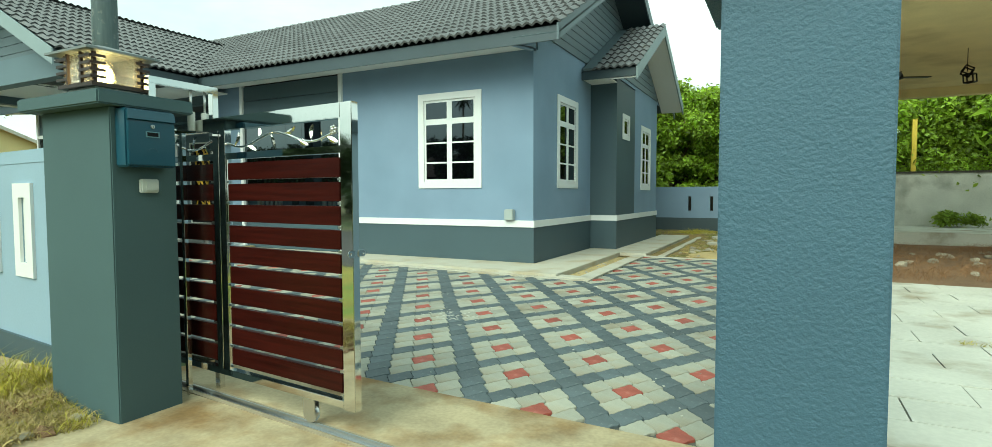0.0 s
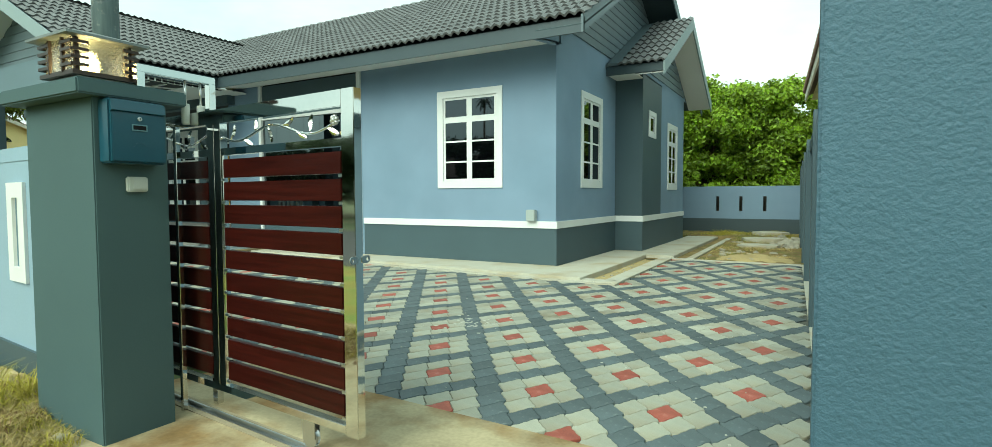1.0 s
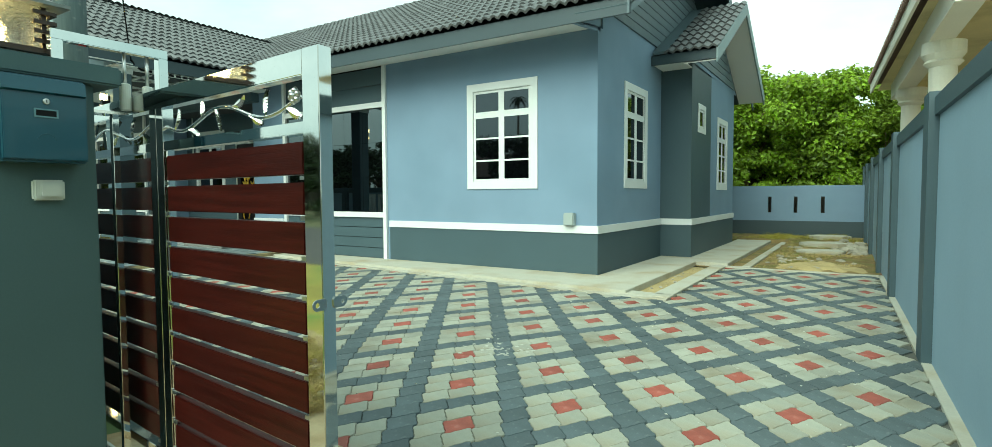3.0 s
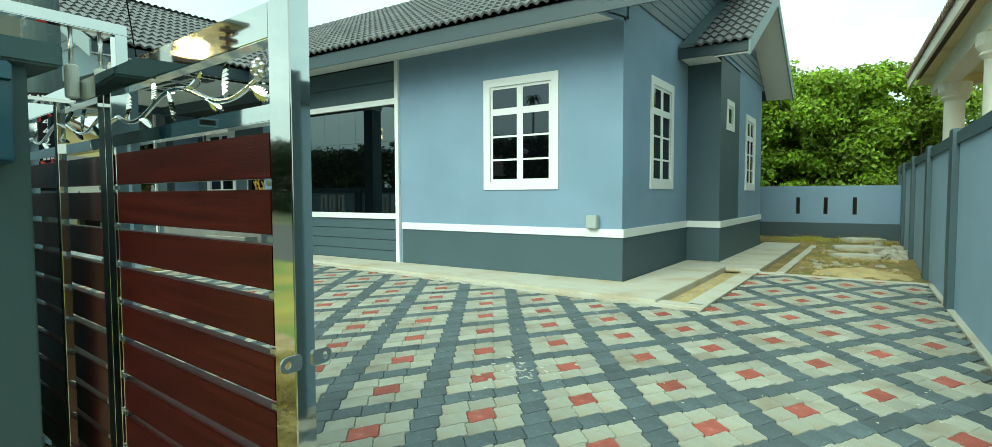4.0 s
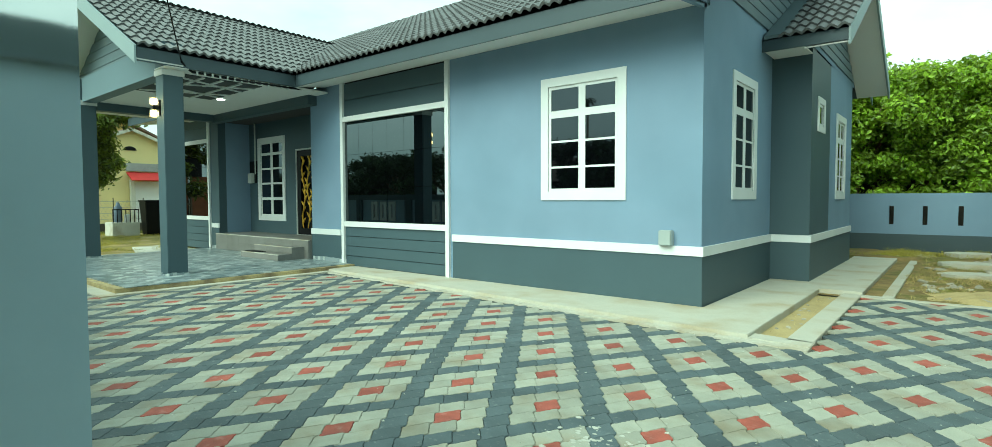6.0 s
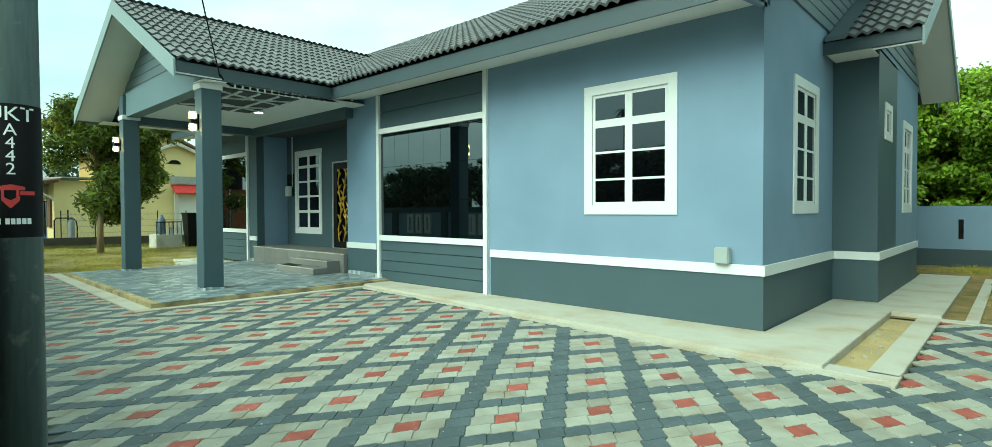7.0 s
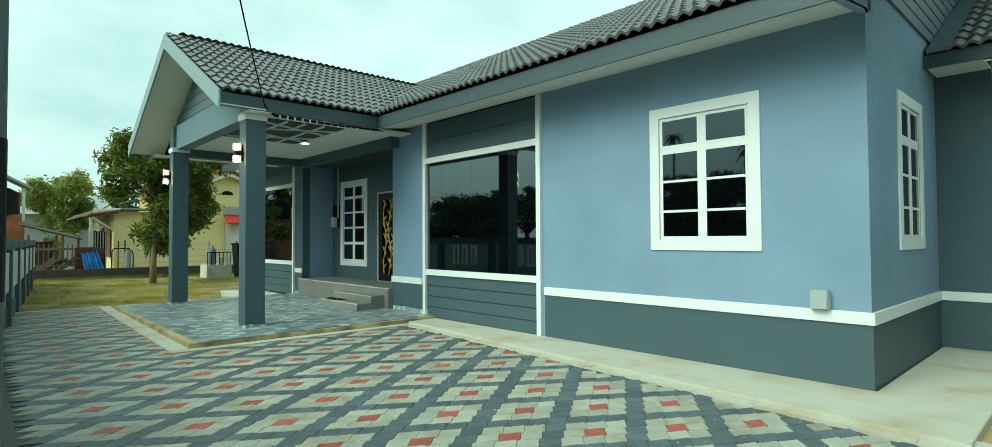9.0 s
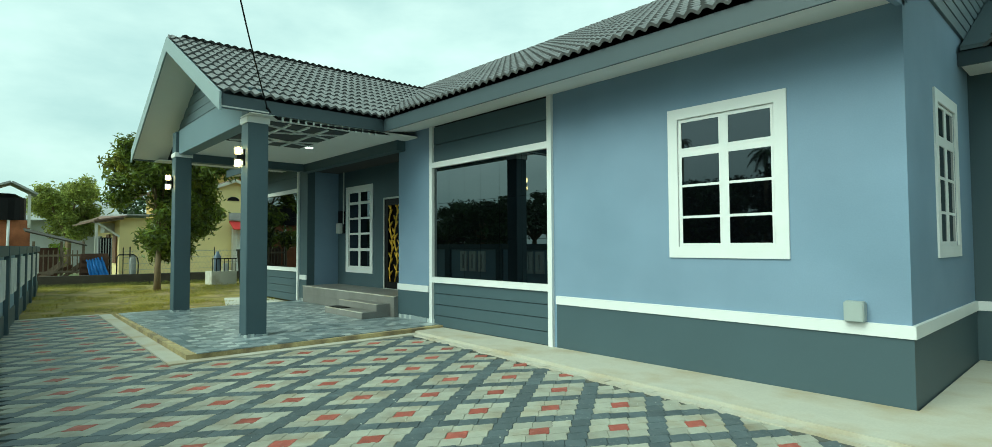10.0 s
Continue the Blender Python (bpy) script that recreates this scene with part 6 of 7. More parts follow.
# growth behind the neighbour's wall, and litter on the soil
big = [((r2.uniform(2.2, 3.2), 20.9, 2.0 + 1.4 * r2.random()), 0.4) for _ in range(5)] + [((r2.uniform(5.0, 6.0), 21.0, 2.6 + 1.2 * r2.random()), 0.4) for _ in range(4)]
solo("taro_leaves", loose_leaf_cloud(Geo(), rng, big, 46, 0.26, 0.8, 0.3), LEAF_BRIGHT, "large bright leaves leaning over the bare wall", "plant", "stuff")
solo("yellow_post", Geo().box(3.35, 3.47, 20.85, 20.97, -0.1, 3.5), surface("yellow_painted_timber", (0.62, 0.46, 0.06), 0.6, vary=0.2, stretch=(1, 1, 0.3)), "tall yellow painted post among the leaves", "post")
weeds = [((4.4 + r2.uniform(-0.6, 0.5), 20.15 + r2.uniform(-0.2, 0.1), 0.38 + 0.25 * r2.random()), 0.24) for _ in range(9)]
solo("wall_weeds", loose_leaf_cloud(Geo(), rng, weeds, 1100, 0.06), LEAF, "weeds at the foot of the bare wall", "plant", "stuff")

# ---------------------------------------------------------------- far side of the lawn
solo("block_wall", Geo().prism([(-30.0, 3.4), (-29.7, 3.4), (-28.6, 13.0), (-28.9, 13.0)], -0.2, 0.42), DARK_BLOCK_SHADE, "low damp dark block wall at the end of the lawn", "wall", "structure")
yh = thing("cream_house", (-38.0, 11.0, 0.0), "old cream bungalow with rusty roof sheets and a gabled upper part", "house")
part("wall", walled(Geo(), "x", -34.2, -34.0, 7.42, 20.0, -0.1, 2.9, [(9.3, 10.2, 1.1, 2.2)]), CREAM, yh)
part("wall", Geo().box(-42, -34.2, 7.42, 7.6, -0.1, 2.9), CREAM, yh)
part("pane", Geo().box(-34.15, -34.1, 9.3, 10.2, 1.1, 2.2), BLACK, yh)
part("lean_to_roof", Geo().slab([(-42, 6.35, 2.74), (-33.3, 6.35, 2.74), (-33.4, 7.6, 2.98), (-42, 7.6, 3.28)], 0.07), RUST_TILE, yh, "rusty lean-to roof sheet")
part("roof", Geo().slab([(-42, 7.6, 3.34), (-33.4, 7.6, 3.04), (-33.6, 11.6, 3.1), (-42, 11.6, 3.4)], 0.06), GREY_SHEET, yh, "weathered sheet roof")
front = [(10.3, 2.7), (15.5, 2.7), (15.5, 3.74), (12.5, 4.98), (10.3, 4.06)]
part("upper_wall", Geo().add([(x, y, z) for x in (-34.12, -34.32) for y, z in front], [tuple(range(5)), tuple(range(9, 4, -1))] + [(i, 5 + i, 5 + (i + 1) % 5, (i + 1) % 5) for i in range(5)]), CREAM, yh)
part("upper_roof", Geo().slab([(-33.8, 9.9, 3.98), (-33.8, 12.5, 5.08), (-42, 12.5, 5.08), (-42, 9.9, 3.98)], 0.07).slab([(-33.8, 12.5, 5.08), (-33.8, 15.9, 3.66), (-42, 15.9, 3.66), (-42, 12.5, 5.08)], 0.07), RUST_TILE, yh, "aged brown gable roof")
for a, b in (((-33.78, 9.9, 3.88), (-33.78, 12.5, 4.98)), ((-33.78, 12.5, 4.98), (-33.78, 15.9, 3.56))):
    part("barge_board", Geo().bar(a, b, 0.04, 0.15), PALE_CONCRETE, yh)
part("far_gable", Geo().add([(-44, 11.0, 5.2), (-44, 18.0, 5.2), (-44, 14.5, 6.9)], [(0, 1, 2)]).box(-48, -44.01, 11.0, 18.0, 2.5, 5.2), surface("ochre_paint", (0.62, 0.42, 0.13), 0.8, vary=0.1), yh, "ochre gable behind")
part("far_roof", Geo().slab([(-43.4, 10.4, 5.0), (-43.4, 14.5, 7.05), (-50, 14.5, 7.05), (-50, 10.4, 5.0)], 0.12).slab([(-43.4, 14.5, 7.05), (-43.4, 18.6, 5.0), (-50, 18.6, 5.0), (-50, 14.5, 7.05)], 0.12), RUST_TILE, yh)
arc = [(12.48 + 0.30 * math.cos(q), 3.93 + 0.21 * math.sin(q)) for q in np.linspace(0, math.pi, 15)]
part("vent", Geo().add([(x, y, z) for x in (-34.11, -34.08) for y, z in arc], [tuple(range(14, -1, -1)), tuple(range(15, 30))] + [(i, i + 1, 16 + i, 15 + i) for i in range(14)]), BLACK, yh, "half-round gable vent")
part("awning", Geo().slab([(-33.2, 12.25, 2.42), (-33.2, 14.4, 2.42), (-34.0, 14.4, 2.84), (-34.0, 12.25, 2.84)], 0.05), RED_PAINT, yh, "faded red awning")
part("lintel_sheet", Geo().box(-34.0, -33.90, 12.23, 14.4, 2.88, 3.28), GREY_SHEET, yh)
part("porch_post", Geo().box(-33.95, -33.75, 12.36, 12.56, -0.1, 2.42), PALE_CONCRETE, yh)
part("porch_door", Geo().box(-33.99, -33.93, 12.56, 14.2, -0.05, 2.36), WHITE, yh, "white painted porch door", bevel=0.01)
part("lean_to_post", Geo().box(-33.6, -33.5, 6.42, 6.52, -0.1, 2.72), PALE_CONCRETE, yh)
part("air_conditioner", Geo().box(-36.6, -35.3, 7.0, 7.4, 2.22, 2.66), PLASTIC, yh)
for x in (-35.0, -37.0):
    part("window", Geo().box(x - 0.4, x + 0.5, 7.34, 7.4, 0.75, 2.15), BROWN_FRAME, yh, "brown-framed louvre window")
part("gate_door", Geo().box(-40.6, -39.2, 7.32, 7.4, 0.0, 2.1), GREY_SHEET, yh)
part("lean_to_brace", Geo().bar((-33.5, 6.5, 2.6), (-33.9, 7.4, 2.0), 0.06, 0.08), PALE_CONCRETE, yh)
part("lean_to_beam", Geo().bar((-33.5, 6.36, 2.66), (-33.5, 7.5, 2.86), 0.08, 0.14), OLD_WOOD, yh)
for y in (6.5, 7.0):
    part("rafter", Geo().bar((-33.4, y, 2.78), (-40.0, y, 2.84), 0.06, 0.08), OLD_WOOD, yh)
ln = thing("wire_fence", (-29.0, 8.0, 0.4), "thin wire fence with bent posts on the block wall", "fence")
for k in range(6):
    y = 6.9 + 1.1 * k
    x = -29.85 + 0.115 * (y - 3.4) * 0.95
    part("post", Geo().tube([(x, y, 0.3), (x, y, 1.5)], 0.02, 6), BLACK, ln)
for z in (0.6, 0.85, 1.1, 1.35):
    part("wire", Geo().tube([(-29.85 + 0.109 * (y - 3.4), y, z) for y in (6.9, 9.0, 12.4)], 0.008, 5), GREY_SHEET, ln)
g = Geo()
for sgn in (-1, 1):
    for k in range(-5, 40):
        y = 6.9 + 0.14 * k
        lo, hi = max(6.9, min(12.3, y)), max(6.9, min(12.3, y + 0.5))
        if hi - lo > 0.3:
            ends = ((lo, 0.42), (hi, 1.42)) if sgn > 0 else ((hi, 0.42), (lo, 1.42))
            path = [(-29.93 + 0.109 * (p - 3.4), p, z) for p, z in ends]
            g.bar(path[0], path[1], 0.004, 0.004)
part("mesh", g, GREY_SHEET, ln, "rusty diamond wire mesh")
fr = thing("pipe_frame", (-29.65, 7.0, 0.0), "bent dark pipe frame with an upright gas cylinder", "frame")
part("pipe", Geo().tube([(-29.65, 6.71, -0.1), (-29.65, 6.72, 1.1), (-29.65, 6.78, 1.2), (-29.65, 7.3, 1.2), (-29.65, 7.42, 1.08), (-29.65, 7.46, 0.85), (-29.65, 7.44, -0.1)], 0.025, 7), BLACK, fr, smooth=True)
part("post", Geo().tube([(-29.7, 7.17, -0.1), (-29.7, 7.17, 1.53)], 0.025, 7), BLACK, fr)
part("cylinder", Geo().tube([(-29.72, 7.27, -0.1), (-29.72, 7.27, -0.05), (-29.72, 7.27, 1.02), (-29.72, 7.27, 1.12), (-29.72, 7.27, 1.2)], [0.1, 0.125, 0.125, 0.08, 0.04], 14), GREY_SHEET, fr, smooth=True)
tank = thing("concrete_stand", (-27.0, 9.9, 0.0), "small concrete stand with a rail and a gas bottle", "stand")
part("plinth", Geo().box(-27.5, -26.6, 9.42, 10.36, -0.1, 0.53), PALE_CONCRETE, tank, bevel=0.01)
for k in range(7):
    part("baluster", Geo().bar((-26.64, 9.45 + 0.147 * k, 0.53), (-26.64, 9.45 + 0.147 * k, 1.03), 0.025, 0.025), BLACK, tank)
part("rail", Geo().bar((-26.64, 9.42, 1.03), (-26.64, 10.36, 1.03), 0.045, 0.04), BLACK, tank)
part("bottle", Geo().tube([(-26.95, 9.72, 0.53), (-26.95, 9.72, 0.57), (-26.95, 9.72, 1.12), (-26.95, 9.72, 1.2), (-26.95, 9.72, 1.32)], [0.1, 0.14, 0.14, 0.08, 0.05], 14), surface("grey_blue_cylinder", (0.12, 0.16, 0.22), 0.5), tank, smooth=True)
part("jug", Geo().box(-26.9, -26.72, 9.9, 10.1, 0.53, 0.85), WHITE, tank, bevel=0.02)
binn = thing("wheelie_bin", (-26.6, 10.8, 0.0), "tall black plastic bin", "bin")
part("body", Geo().add([(-26.9, 10.55, -0.02), (-26.4, 10.55, -0.02), (-26.4, 11.05, -0.02), (-26.9, 11.05, -0.02), (-27.0, 10.47, 1.32), (-26.3, 10.47, 1.32), (-26.3, 11.13, 1.32), (-27.0, 11.13, 1.32)], [(3, 2, 1, 0), (4, 5, 6, 7), (0, 1, 5, 4), (1, 2, 6, 5), (2, 3, 7, 6), (3, 0, 4, 7)]), BLACK, binn, bevel=0.02)
part("lid", Geo().box(-27.03, -26.27, 10.44, 11.16, 1.32, 1.40), BLACK, binn, bevel=0.02)
tarp = thing("blue_tarpaulin", (-30.0, 6.0, 0.0), "folded blue tarpaulin draped over a dark rusty stack", "tarpaulin")
g = Geo()
ids = {}
for i in range(25):
    u = i / 24
    for j in range(9):
        v = j / 8
        y = (5.89 + 0.68 * u) * (1 - v) + (5.74 + 0.52 * u) * v
        z = 0.2 * (1 - v) + (1.02 + 0.11 * u) * v
        q = Vector((u * 5, v * 3, 1.0))
        ids[i, j] = len(g.v)
        g.v.append((-29.86 - 0.16 * v + 0.022 * math.sin(u * 34) + 0.03 * noise.noise(q), y + 0.03 * noise.noise(q * 1.5), z + 0.02 * noise.noise(q * 2)))
g.f += [(ids[i, j], ids[i + 1, j], ids[i + 1, j + 1], ids[i, j + 1]) for i in range(24) for j in range(8)]
part("sheet", g, BLUE, tarp, "blue plastic sheet")
part("stack", Geo().prism([(-30.5, 5.58), (-30.06, 5.58), (-30.06, 6.5), (-30.5, 6.5)], -0.05, 1.26), DARK_RUST, tarp, "dark rusty stack under the sheet", bevel=0.03)
for z in (0.55, 0.8, 1.05):
    part("plank", Geo().bar((-30.04, 5.56, z), (-30.04, 6.52, z + 0.03), 0.04, 0.12), DARK_RUST, tarp)
shed = thing("timber_shed", (-31.0, 4.7, 0.0), "rickety open timber shed under a sheet roof coloured dark for its shade", "shed")
# roof shade is put into its dark colour
part("roof", Geo().slab([(-30.2, 3.9, 2.15), (-30.2, 5.8, 1.6), (-32.0, 5.8, 1.75), (-32.0, 3.9, 2.3)], 0.05), DARK_BLOCK_SHADE, shed)
for y in (4.15, 5.0, 5.7):
    part("post", Geo().bar((-30.4, y, -0.05), (-30.4, y, 1.75), 0.08, 0.08), OLD_WOOD, shed)
# added sheet that gives the open shed its dark inside
part("back_sheet", Geo().box(-31.9, -31.8, 3.9, 5.0, -0.05, 1.5), DARK_RUST, shed, "added dark rusty sheet for the shaded inside of the shed")
for k in range(9):
    part("paling", Geo().bar((-30.35, 4.3 + 0.15 * k, 0.45), (-30.35, 4.3 + 0.15 * k, 1.4), 0.11, 0.03), OLD_WOOD, shed)
for z in (0.55, 1.2):
    part("rail", Geo().bar((-30.3, 4.2, z), (-30.3, 5.75, z), 0.05, 0.08), OLD_WOOD, shed)
part("brace", Geo().bar((-30.28, 4.2, 0.05), (-30.28, 5.2, 0.95), 0.05, 0.07), OLD_WOOD, shed)
for k, (y, z, t) in enumerate(((4.35, 0.30, 0.1), (4.7, 0.42, -0.15), (5.05, 0.24, 0.2), (5.35, 0.5, 0.05))):
    solo("scrap_plank", Geo().bar((-31.0, y, z), (-30.75, y + 0.7, z + 0.5 + t), 0.05, 0.14), DARK_RUST if k % 2 else OLD_WOOD, "old dark plank leaning in the timber shed", "plank", group="scrap planks", at=(-30.9, y + 0.3, 0.0))
crate = thing("tall_cage", (-33.4, 6.9, 0.0), "dark steel cage standing under the lean-to roof", "cage")
part("body", Geo().box(-33.75, -33.3, 6.58, 7.05, -0.05, 1.95), BLACK, crate, bevel=0.015)
for k in range(5):
    part("bar", Geo().box(-33.3, -33.27, 6.6 + 0.1 * k, 6.63 + 0.1 * k, 0.05, 1.9), GREY_SHEET, crate)
bush = [((-32.6 + r2.uniform(-0.2, 0.2), 5.05 + r2.uniform(-0.22, 0.22), 0.5 + 1.05 * r2.random()), 0.26) for _ in range(14)]
solo("potted_bush", loose_leaf_cloud(Geo(), rng, bush, 1500, 0.06), LEAF, "small green bush behind the timber shed", "bush", "stuff")
tower = thing("tank_tower", (-33.0, 3.0, 0.0), "rust-red water tank tower under a small roof", "tower")
part("cladding", Geo().box(-33.4, -32.4, 2.3, 4.12, -0.1, 2.62), RUST, tower, "rust-red sheet sides")
part("tank", Geo().tube([(-32.9, 3.3, 2.62), (-32.9, 3.3, 3.5), (-32.9, 3.3, 3.7)], [0.7, 0.7, 0.35], 20), BLACK, tower, "black water tank")
for y in (2.35, 4.08):
    part("post", Geo().bar((-32.4, y, 2.3), (-32.4, y, 3.7), 0.1, 0.1), PALE_CONCRETE, tower)
part("roof", Geo().slab([(-32.2, 4.32, 3.66), (-32.2, 3.5, 4.12), (-33.8, 3.5, 4.12), (-33.8, 4.32, 3.66)], 0.08).slab([(-32.2, 3.5, 4.12), (-32.2, 2.0, 3.5), (-33.8, 2.0, 3.5), (-33.8, 3.5, 4.12)], 0.08), GREY_SHEET, tower)
part("pipe", Geo().tube([(-32.34, 3.42, -0.1), (-32.34, 3.45, 3.4)], 0.05, 10), WHITE, tower, "white standpipe", smooth=True)
gh = thing("grey_house", (-50.0, 6.0, 0.0), "pale grey house far behind the sheds", "house")
part("wall", Geo().box(-56, -50, 3.0, 9.5, -0.1, 3.3), surface("pale_grey_wall", (0.5, 0.52, 0.52), 0.8, vary=0.1), gh)
part("roof", Geo().slab([(-49.5, 2.5, 3.3), (-49.5, 10, 3.3), (-56, 10, 5.0), (-56, 2.5, 5.0)], 0.1), GREY_SHEET, gh)
woods = []
for k in range(140):
    a = r2.uniform(0.15, 1.5)
    d = r2.uniform(75, 95)
    woods.append(((-d * math.cos(a - 0.1), d * math.sin(a - 0.1), r2.uniform(1.0, 6.5)), r2.uniform(2.0, 4.0)))
solo("far_woods", loose_leaf_cloud(Geo(), rng, woods, 30000, 0.36), LEAF_DARK, "distant green woods beyond the village", "woods", "stuff")

# ---------------------------------------------------------------- grass
rg2 = random.Random(8)


class Rough:
    """Random numbers for the grass."""

    def __init__(self, seed):
        self.r = random.Random(seed)

    def random(self):
        return self.r.random()

    def normal(self, m, s):
        return self.r.gauss(m, s)


bm = bmesh.new()
bmesh.ops.create_grid(bm, x_segments=70, y_segments=34, size=1.0)
for v in bm.verts:
    x, y = -5.05 + 1.95 * v.co.x, 1.12 + 0.85 * v.co.y
    rise = min(1.0, max(0.0, (-3.15 - x) / 0.9)) * min(1.0, max(0.0, (y - 0.25) / 0.8))
    v.co = Vector((x, y, -0.03 + 0.10 * rise ** 0.7 + 0.05 * noise.noise(Vector((x * 3, y * 3, 0))) * min(1.0, rise * 3) + 0.015 * noise.noise(Vector((x * 13, y * 13, 2)))))
me = bpy.data.meshes.new("verge")
bm.to_mesh(me)
bm.free()
me.materials.append(STRAW_SOIL)
me.shade_smooth()
tagged(new("verge", me), "uneven verge of soil and dead grass outside the front wall", "verge", "", "structure")


def verge_z(x, y):
    rise = min(1.0, max(0.0, (-3.15 - x) / 0.9)) * min(1.0, max(0.0, (y - 0.25) / 0.8))
    return -0.03 + 0.10 * rise ** 0.7 + 0.05 * noise.noise(Vector((x * 3, y * 3, 0))) * min(1.0, rise * 3)


def verge_spots(n, x0, x1, y0, y1, r):
    out = []
    for _ in range(n):
        x, y = x0 + (x1 - x0) * rg2.random(), y0 + (y1 - y0) * rg2.random()
        out.append((x, y, r, verge_z(x, y)))
    return out


grass("dry_verge_grass", DRY_GRASS, "dry straw and weeds heaped outside the front wall", Rough(1), verge_spots(170, -4.9, -3.34, 0.6, 1.66, 0.10), 0.06, 90, 1.2)
grass("dead_verge_grass", STRAW_BROWN, "brown dead stalks among the straw", Rough(7), verge_spots(50, -4.9, -3.3, 0.7, 1.75, 0.10), 0.06, 50, 1.2)
grass("green_verge_grass", GREEN_GRASS, "green weeds at the foot of the front wall", Rough(2), verge_spots(40, -4.9, -3.9, 1.2, 1.8, 0.08), 0.15, 34, 0.7)
grass("green_verge_grass", GREEN_GRASS, "yellow-green grass among the straw", Rough(17), verge_spots(90, -4.9, -3.3, 0.6, 1.7, 0.09), 0.06, 60, 0.9)
for k in range(46):
    x, y = rk.uniform(-4.6, -3.2), rk.uniform(0.7, 1.65)
    stone("verge_stone", x, y, verge_z(x, y) + 0.01, rk.uniform(0.015, 0.06), rk, ROCK if k % 3 else RED_SOIL, "small pale stone in the straw" if k % 3 else "brown clod of soil in the straw", "verge stones")


def yard_spots(n, x0, x1, y0, y1, r):
    out = []
    while len(out) < n:
        x, y = x0 + (x1 - x0) * rg2.random(), y0 + (y1 - y0) * rg2.random()
        if noise.noise(Vector((x * 1.1, y * 1.1, 9.0))) > -0.1:
            out.append((x, y, r, yard_z(x, y) - 0.01))
    return out


grass("yard_grass", DRY_GRASS, "dry weeds over the soil by the side wall", Rough(3), yard_spots(130, -2.05, -0.6, 11.7, 18.0, 0.2), 0.055, 60, 1.0)
grass("yard_grass", WEED, "low green weeds over the soil by the side wall", Rough(13), yard_spots(50, -2.05, -0.7, 11.8, 18.2, 0.18), 0.06, 60, 0.9)
grass("yard_grass", GREEN_GRASS, "green weeds along the rear wall", Rough(4), yard_spots(60, -3.2, -0.6, 17.6, 19.0, 0.25), 0.10, 60, 0.8)


def lawn_spots(n):
    """Tufts gathered in patches, with bare soil between."""
    out = []
    while len(out) < n:
        x, y = -18 - 11.5 * rg2.random(), 3.6 + 9 * rg2.random()
        if noise.noise(Vector((x * 0.55, y * 0.8, 3.0))) + 0.5 * noise.noise(Vector((x * 1.7, y * 1.7, 7.0))) > 0.02:
            out.append((x, y, 0.3, -0.01))
    return out


grass("lawn_grass", GREEN_GRASS, "thin yellow-green lawn grass in patches", Rough(5), lawn_spots(430), 0.085, 64, 0.9)
grass("lawn_grass", WEED, "darker green weeds in the thin lawn", Rough(25), lawn_spots(260), 0.07, 60, 0.9)
grass("wall_foot_weeds", WEED, "dark weeds along the damp block wall", Rough(26), [(-29.6 + 0.115 * (y - 3.4) + 0.15 * rg2.random(), y, 0.16, -0.02) for y in [3.6 + 0.06 * k for k in range(150)]], 0.17, 40, 0.6)
grass("soil_litter", STRAW_BROWN, "dead brown twigs strewn on the neighbour's soil", Rough(9), [(0.9 + 4.2 * rg2.random(), 9.9 + 6.4 * rg2.random(), 0.3, 0.0) for _ in range(110)], 0.15, 80, 1.4)
grass("joint_weeds", GREEN_GRASS, "small weeds in the joints of the neighbour's slabs", Rough(10), [(0.3 + 4.0 * rg2.random(), 5.86 + 0.02 * rg2.random(), 0.03, -0.02) for _ in range(26)], 0.05, 14, 0.8)
grass("drain_weeds", DRY_GRASS, "dry weeds in the drain bottom", Rough(6), [(-2.98 + 0.22 * rg2.random(), 8.2 + 3 * rg2.random(), 0.06, -0.06) for _ in range(24)], 0.05, 10, 1.0)
grass("drain_weeds", DRY_GRASS, "dry weeds in the rear drain", Rough(16), [(-2.45 + 0.17 * rg2.random(), 11.6 + 5.2 * rg2.random(), 0.05, -0.06) for _ in range(34)], 0.05, 12, 1.0)

# ---------------------------------------------------------------- pavers
E1, E2, HEART = Vector((0.3857, 0.5577)) / 4, Vector((-0.3857, 0.5577)) / 4, Vector((-4.3247, 5.154))


def paver_geo():
    """A rhombic block with wavy sides that interlock and worn-off corners."""
    cs = [-(E1 + E2) / 2, (E1 - E2) / 2, (E1 + E2) / 2, (E2 - E1) / 2]
    out = []
    for k in range(4):
        a, b = cs[k], cs[(k + 1) % 4]
        d = b - a
        nrm = Vector((d.y, -d.x)).normalized()
        for s in (0.055, 0.125, 0.19, 0.25, 0.31, 0.375, 0.44, 0.5, 0.56, 0.625, 0.69, 0.75, 0.81, 0.875, 0.945):
            w = 0.0085 * math.sin(2 * math.pi * s) + 0.0042 * math.sin(4 * math.pi * s)
            out.append(a + d * s + nrm * w)
    n = len(out)
    g = Geo()
    for f, z in ((0.983, -0.022), (0.983, -0.004), (0.950, 0.001)):
        g.v += [(p.x * f, p.y * f, z) for p in out]
    for r in range(2):
        g.f += [(r * n + i, r * n + (i + 1) % n, (r + 1) * n + (i + 1) % n, (r + 1) * n + i) for i in range(n)]
    g.f.append(tuple(2 * n + i for i in range(n)))
    return g


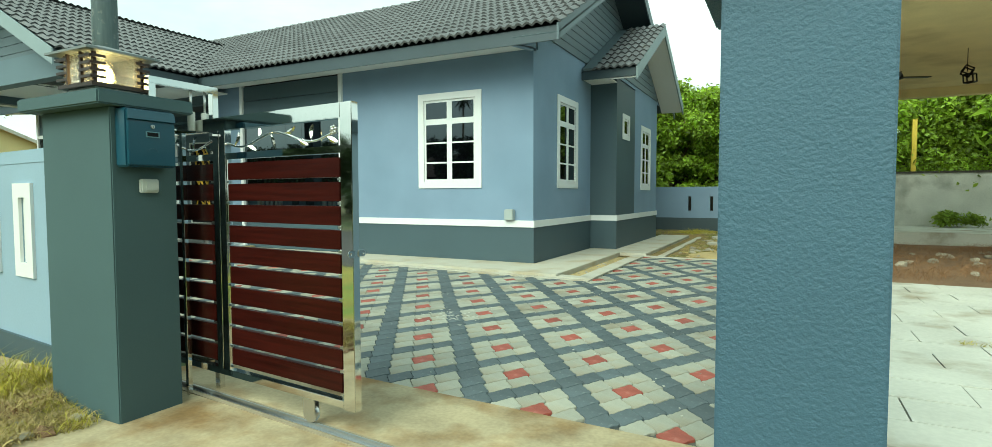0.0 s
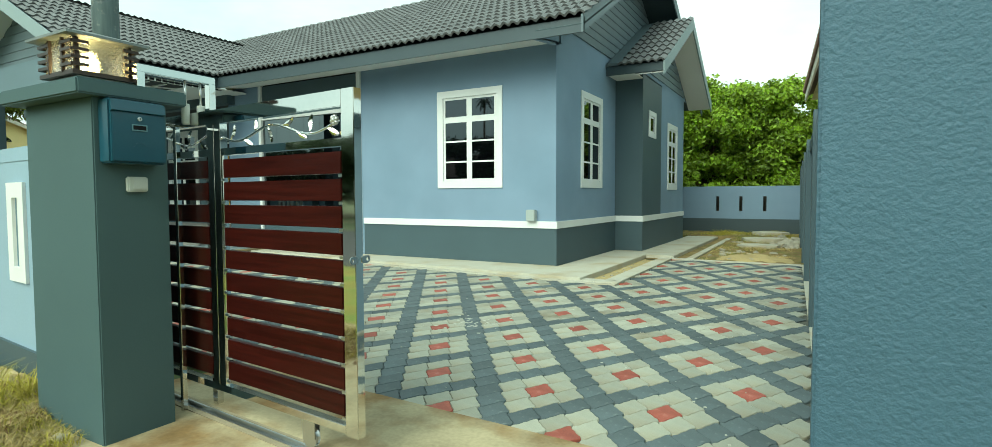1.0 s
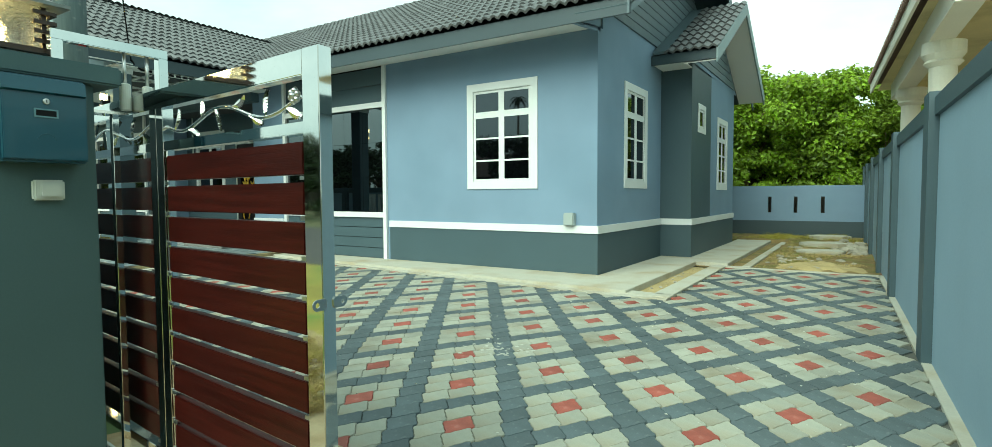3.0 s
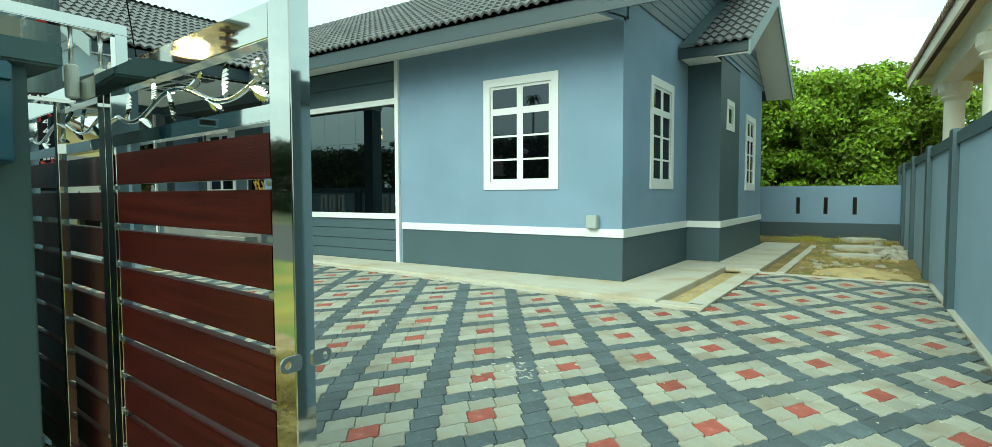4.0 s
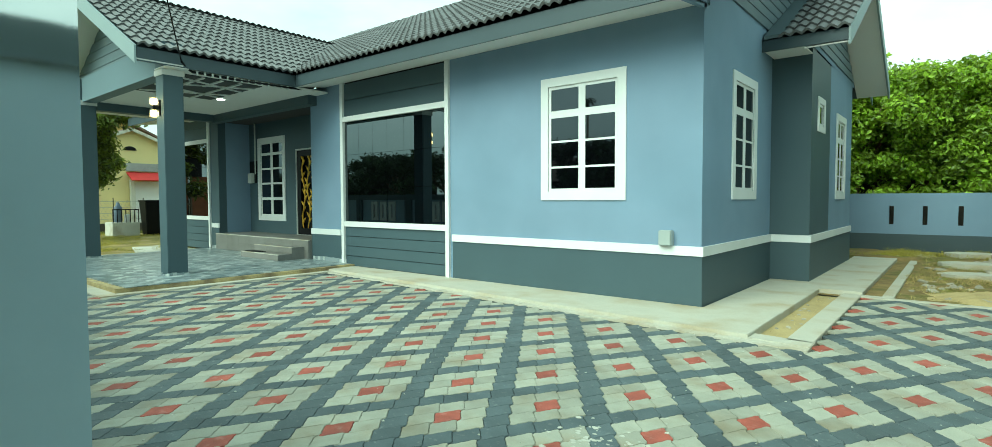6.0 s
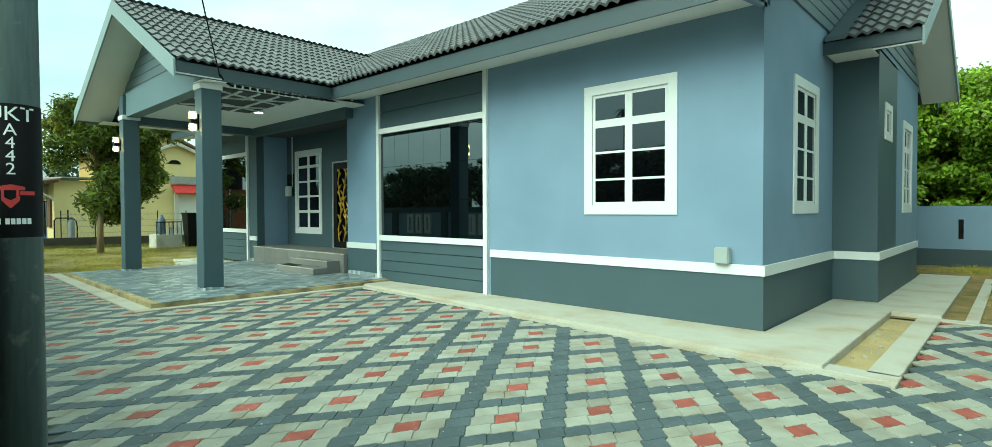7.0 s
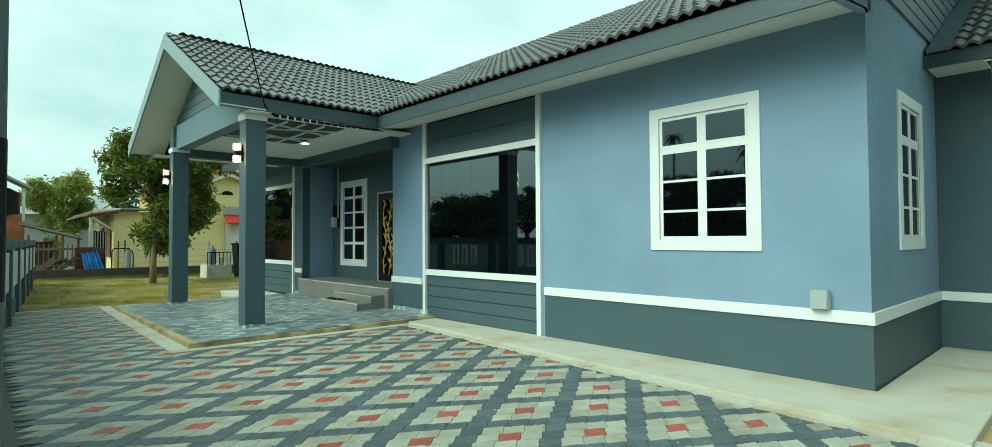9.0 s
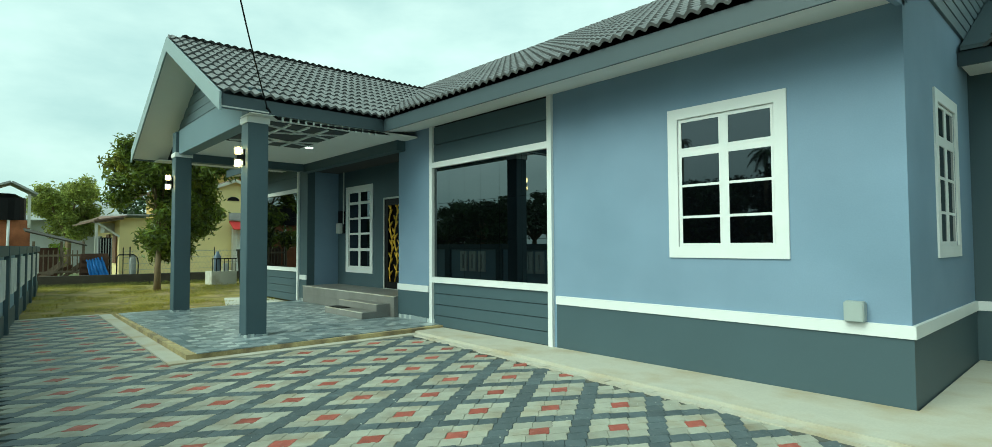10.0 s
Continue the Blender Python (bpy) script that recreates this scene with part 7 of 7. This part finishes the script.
PAVER = paver_geo()
PAVER_NP = np.array(PAVER.v)
paver_me = {}
rest = {}
for key, m in (("grey", PAVE_GREY), ("dark", PAVE_DARK), ("red", PAVE_RED)):
    paver_me[key] = PAVER.mesh("paver")
    paver_me[key].materials.append(m)
    rest[key] = Geo()
rv = random.Random(2)


def paved(p):
    if p.y < 2.86 + 0.012 * (-p.x) or p.x > bx(p.y) - 0.08 or p.x < -17.9 or p.y > 11.32:
        return False
    if p.x < -10.95:
        return p.y < 4.84
    if p.x < -2.42:
        return p.y < 8.27 - 0.0647 * (p.x + 11.0) - 0.05
    return True


count = 0
for i in range(-110, 111):
    for j in range(-110, 131):
        p = HEART + E1 * i + E2 * j
        if not (-18 < p.x < 0 and 2.7 < p.y < 11.6) or not paved(p):
            continue
        a, b = i % 4, j % 4
        key = "red" if (a, b) == (0, 0) else "dark" if a == 2 or b == 2 else "grey"
        dz = rv.uniform(-0.0015, 0.0015)
        if -3.35 < p.x and p.y < 5.05 and count < 300:
            count += 1
            piece("paver", paver_me[key], paving, Matrix.Translation((p.x, p.y, dz)))
        else:
            rest[key].add(PAVER_NP + (p.x, p.y, dz), PAVER.f)
for key, m in (("grey", PAVE_GREY), ("dark", PAVE_DARK), ("red", PAVE_RED)):
    tagged(part("paver_field", rest[key], m, paving), kind="stuff")

# dried cement spilled and flecked over the pavers
rc = random.Random(44)
spill = Geo()
for k in range(330):
    if k < 60:
        x, y, r = rc.gauss(-3.02, 0.14), rc.gauss(4.82, 0.15), rc.uniform(0.005, 0.024)
    else:
        x, y, r = rc.uniform(-7.5, -0.4), rc.uniform(3.1, 8.0), rc.uniform(0.003, 0.011)
    if not paved(Vector((x, y))):
        continue
    t0, n = rc.random() * 6.28, 7
    spill.prism([(x + r * rc.uniform(0.5, 1.2) * math.cos(t0 + 2 * math.pi * q / n), y + 0.8 * r * rc.uniform(0.5, 1.2) * math.sin(t0 + 2 * math.pi * q / n)) for q in range(n)], -0.004, 0.003 + 0.00001 * k)
solo("cement_flecks", spill, PALE_CONCRETE, "dried pale cement flecks on the pavers", "cement flecks", "stuff")
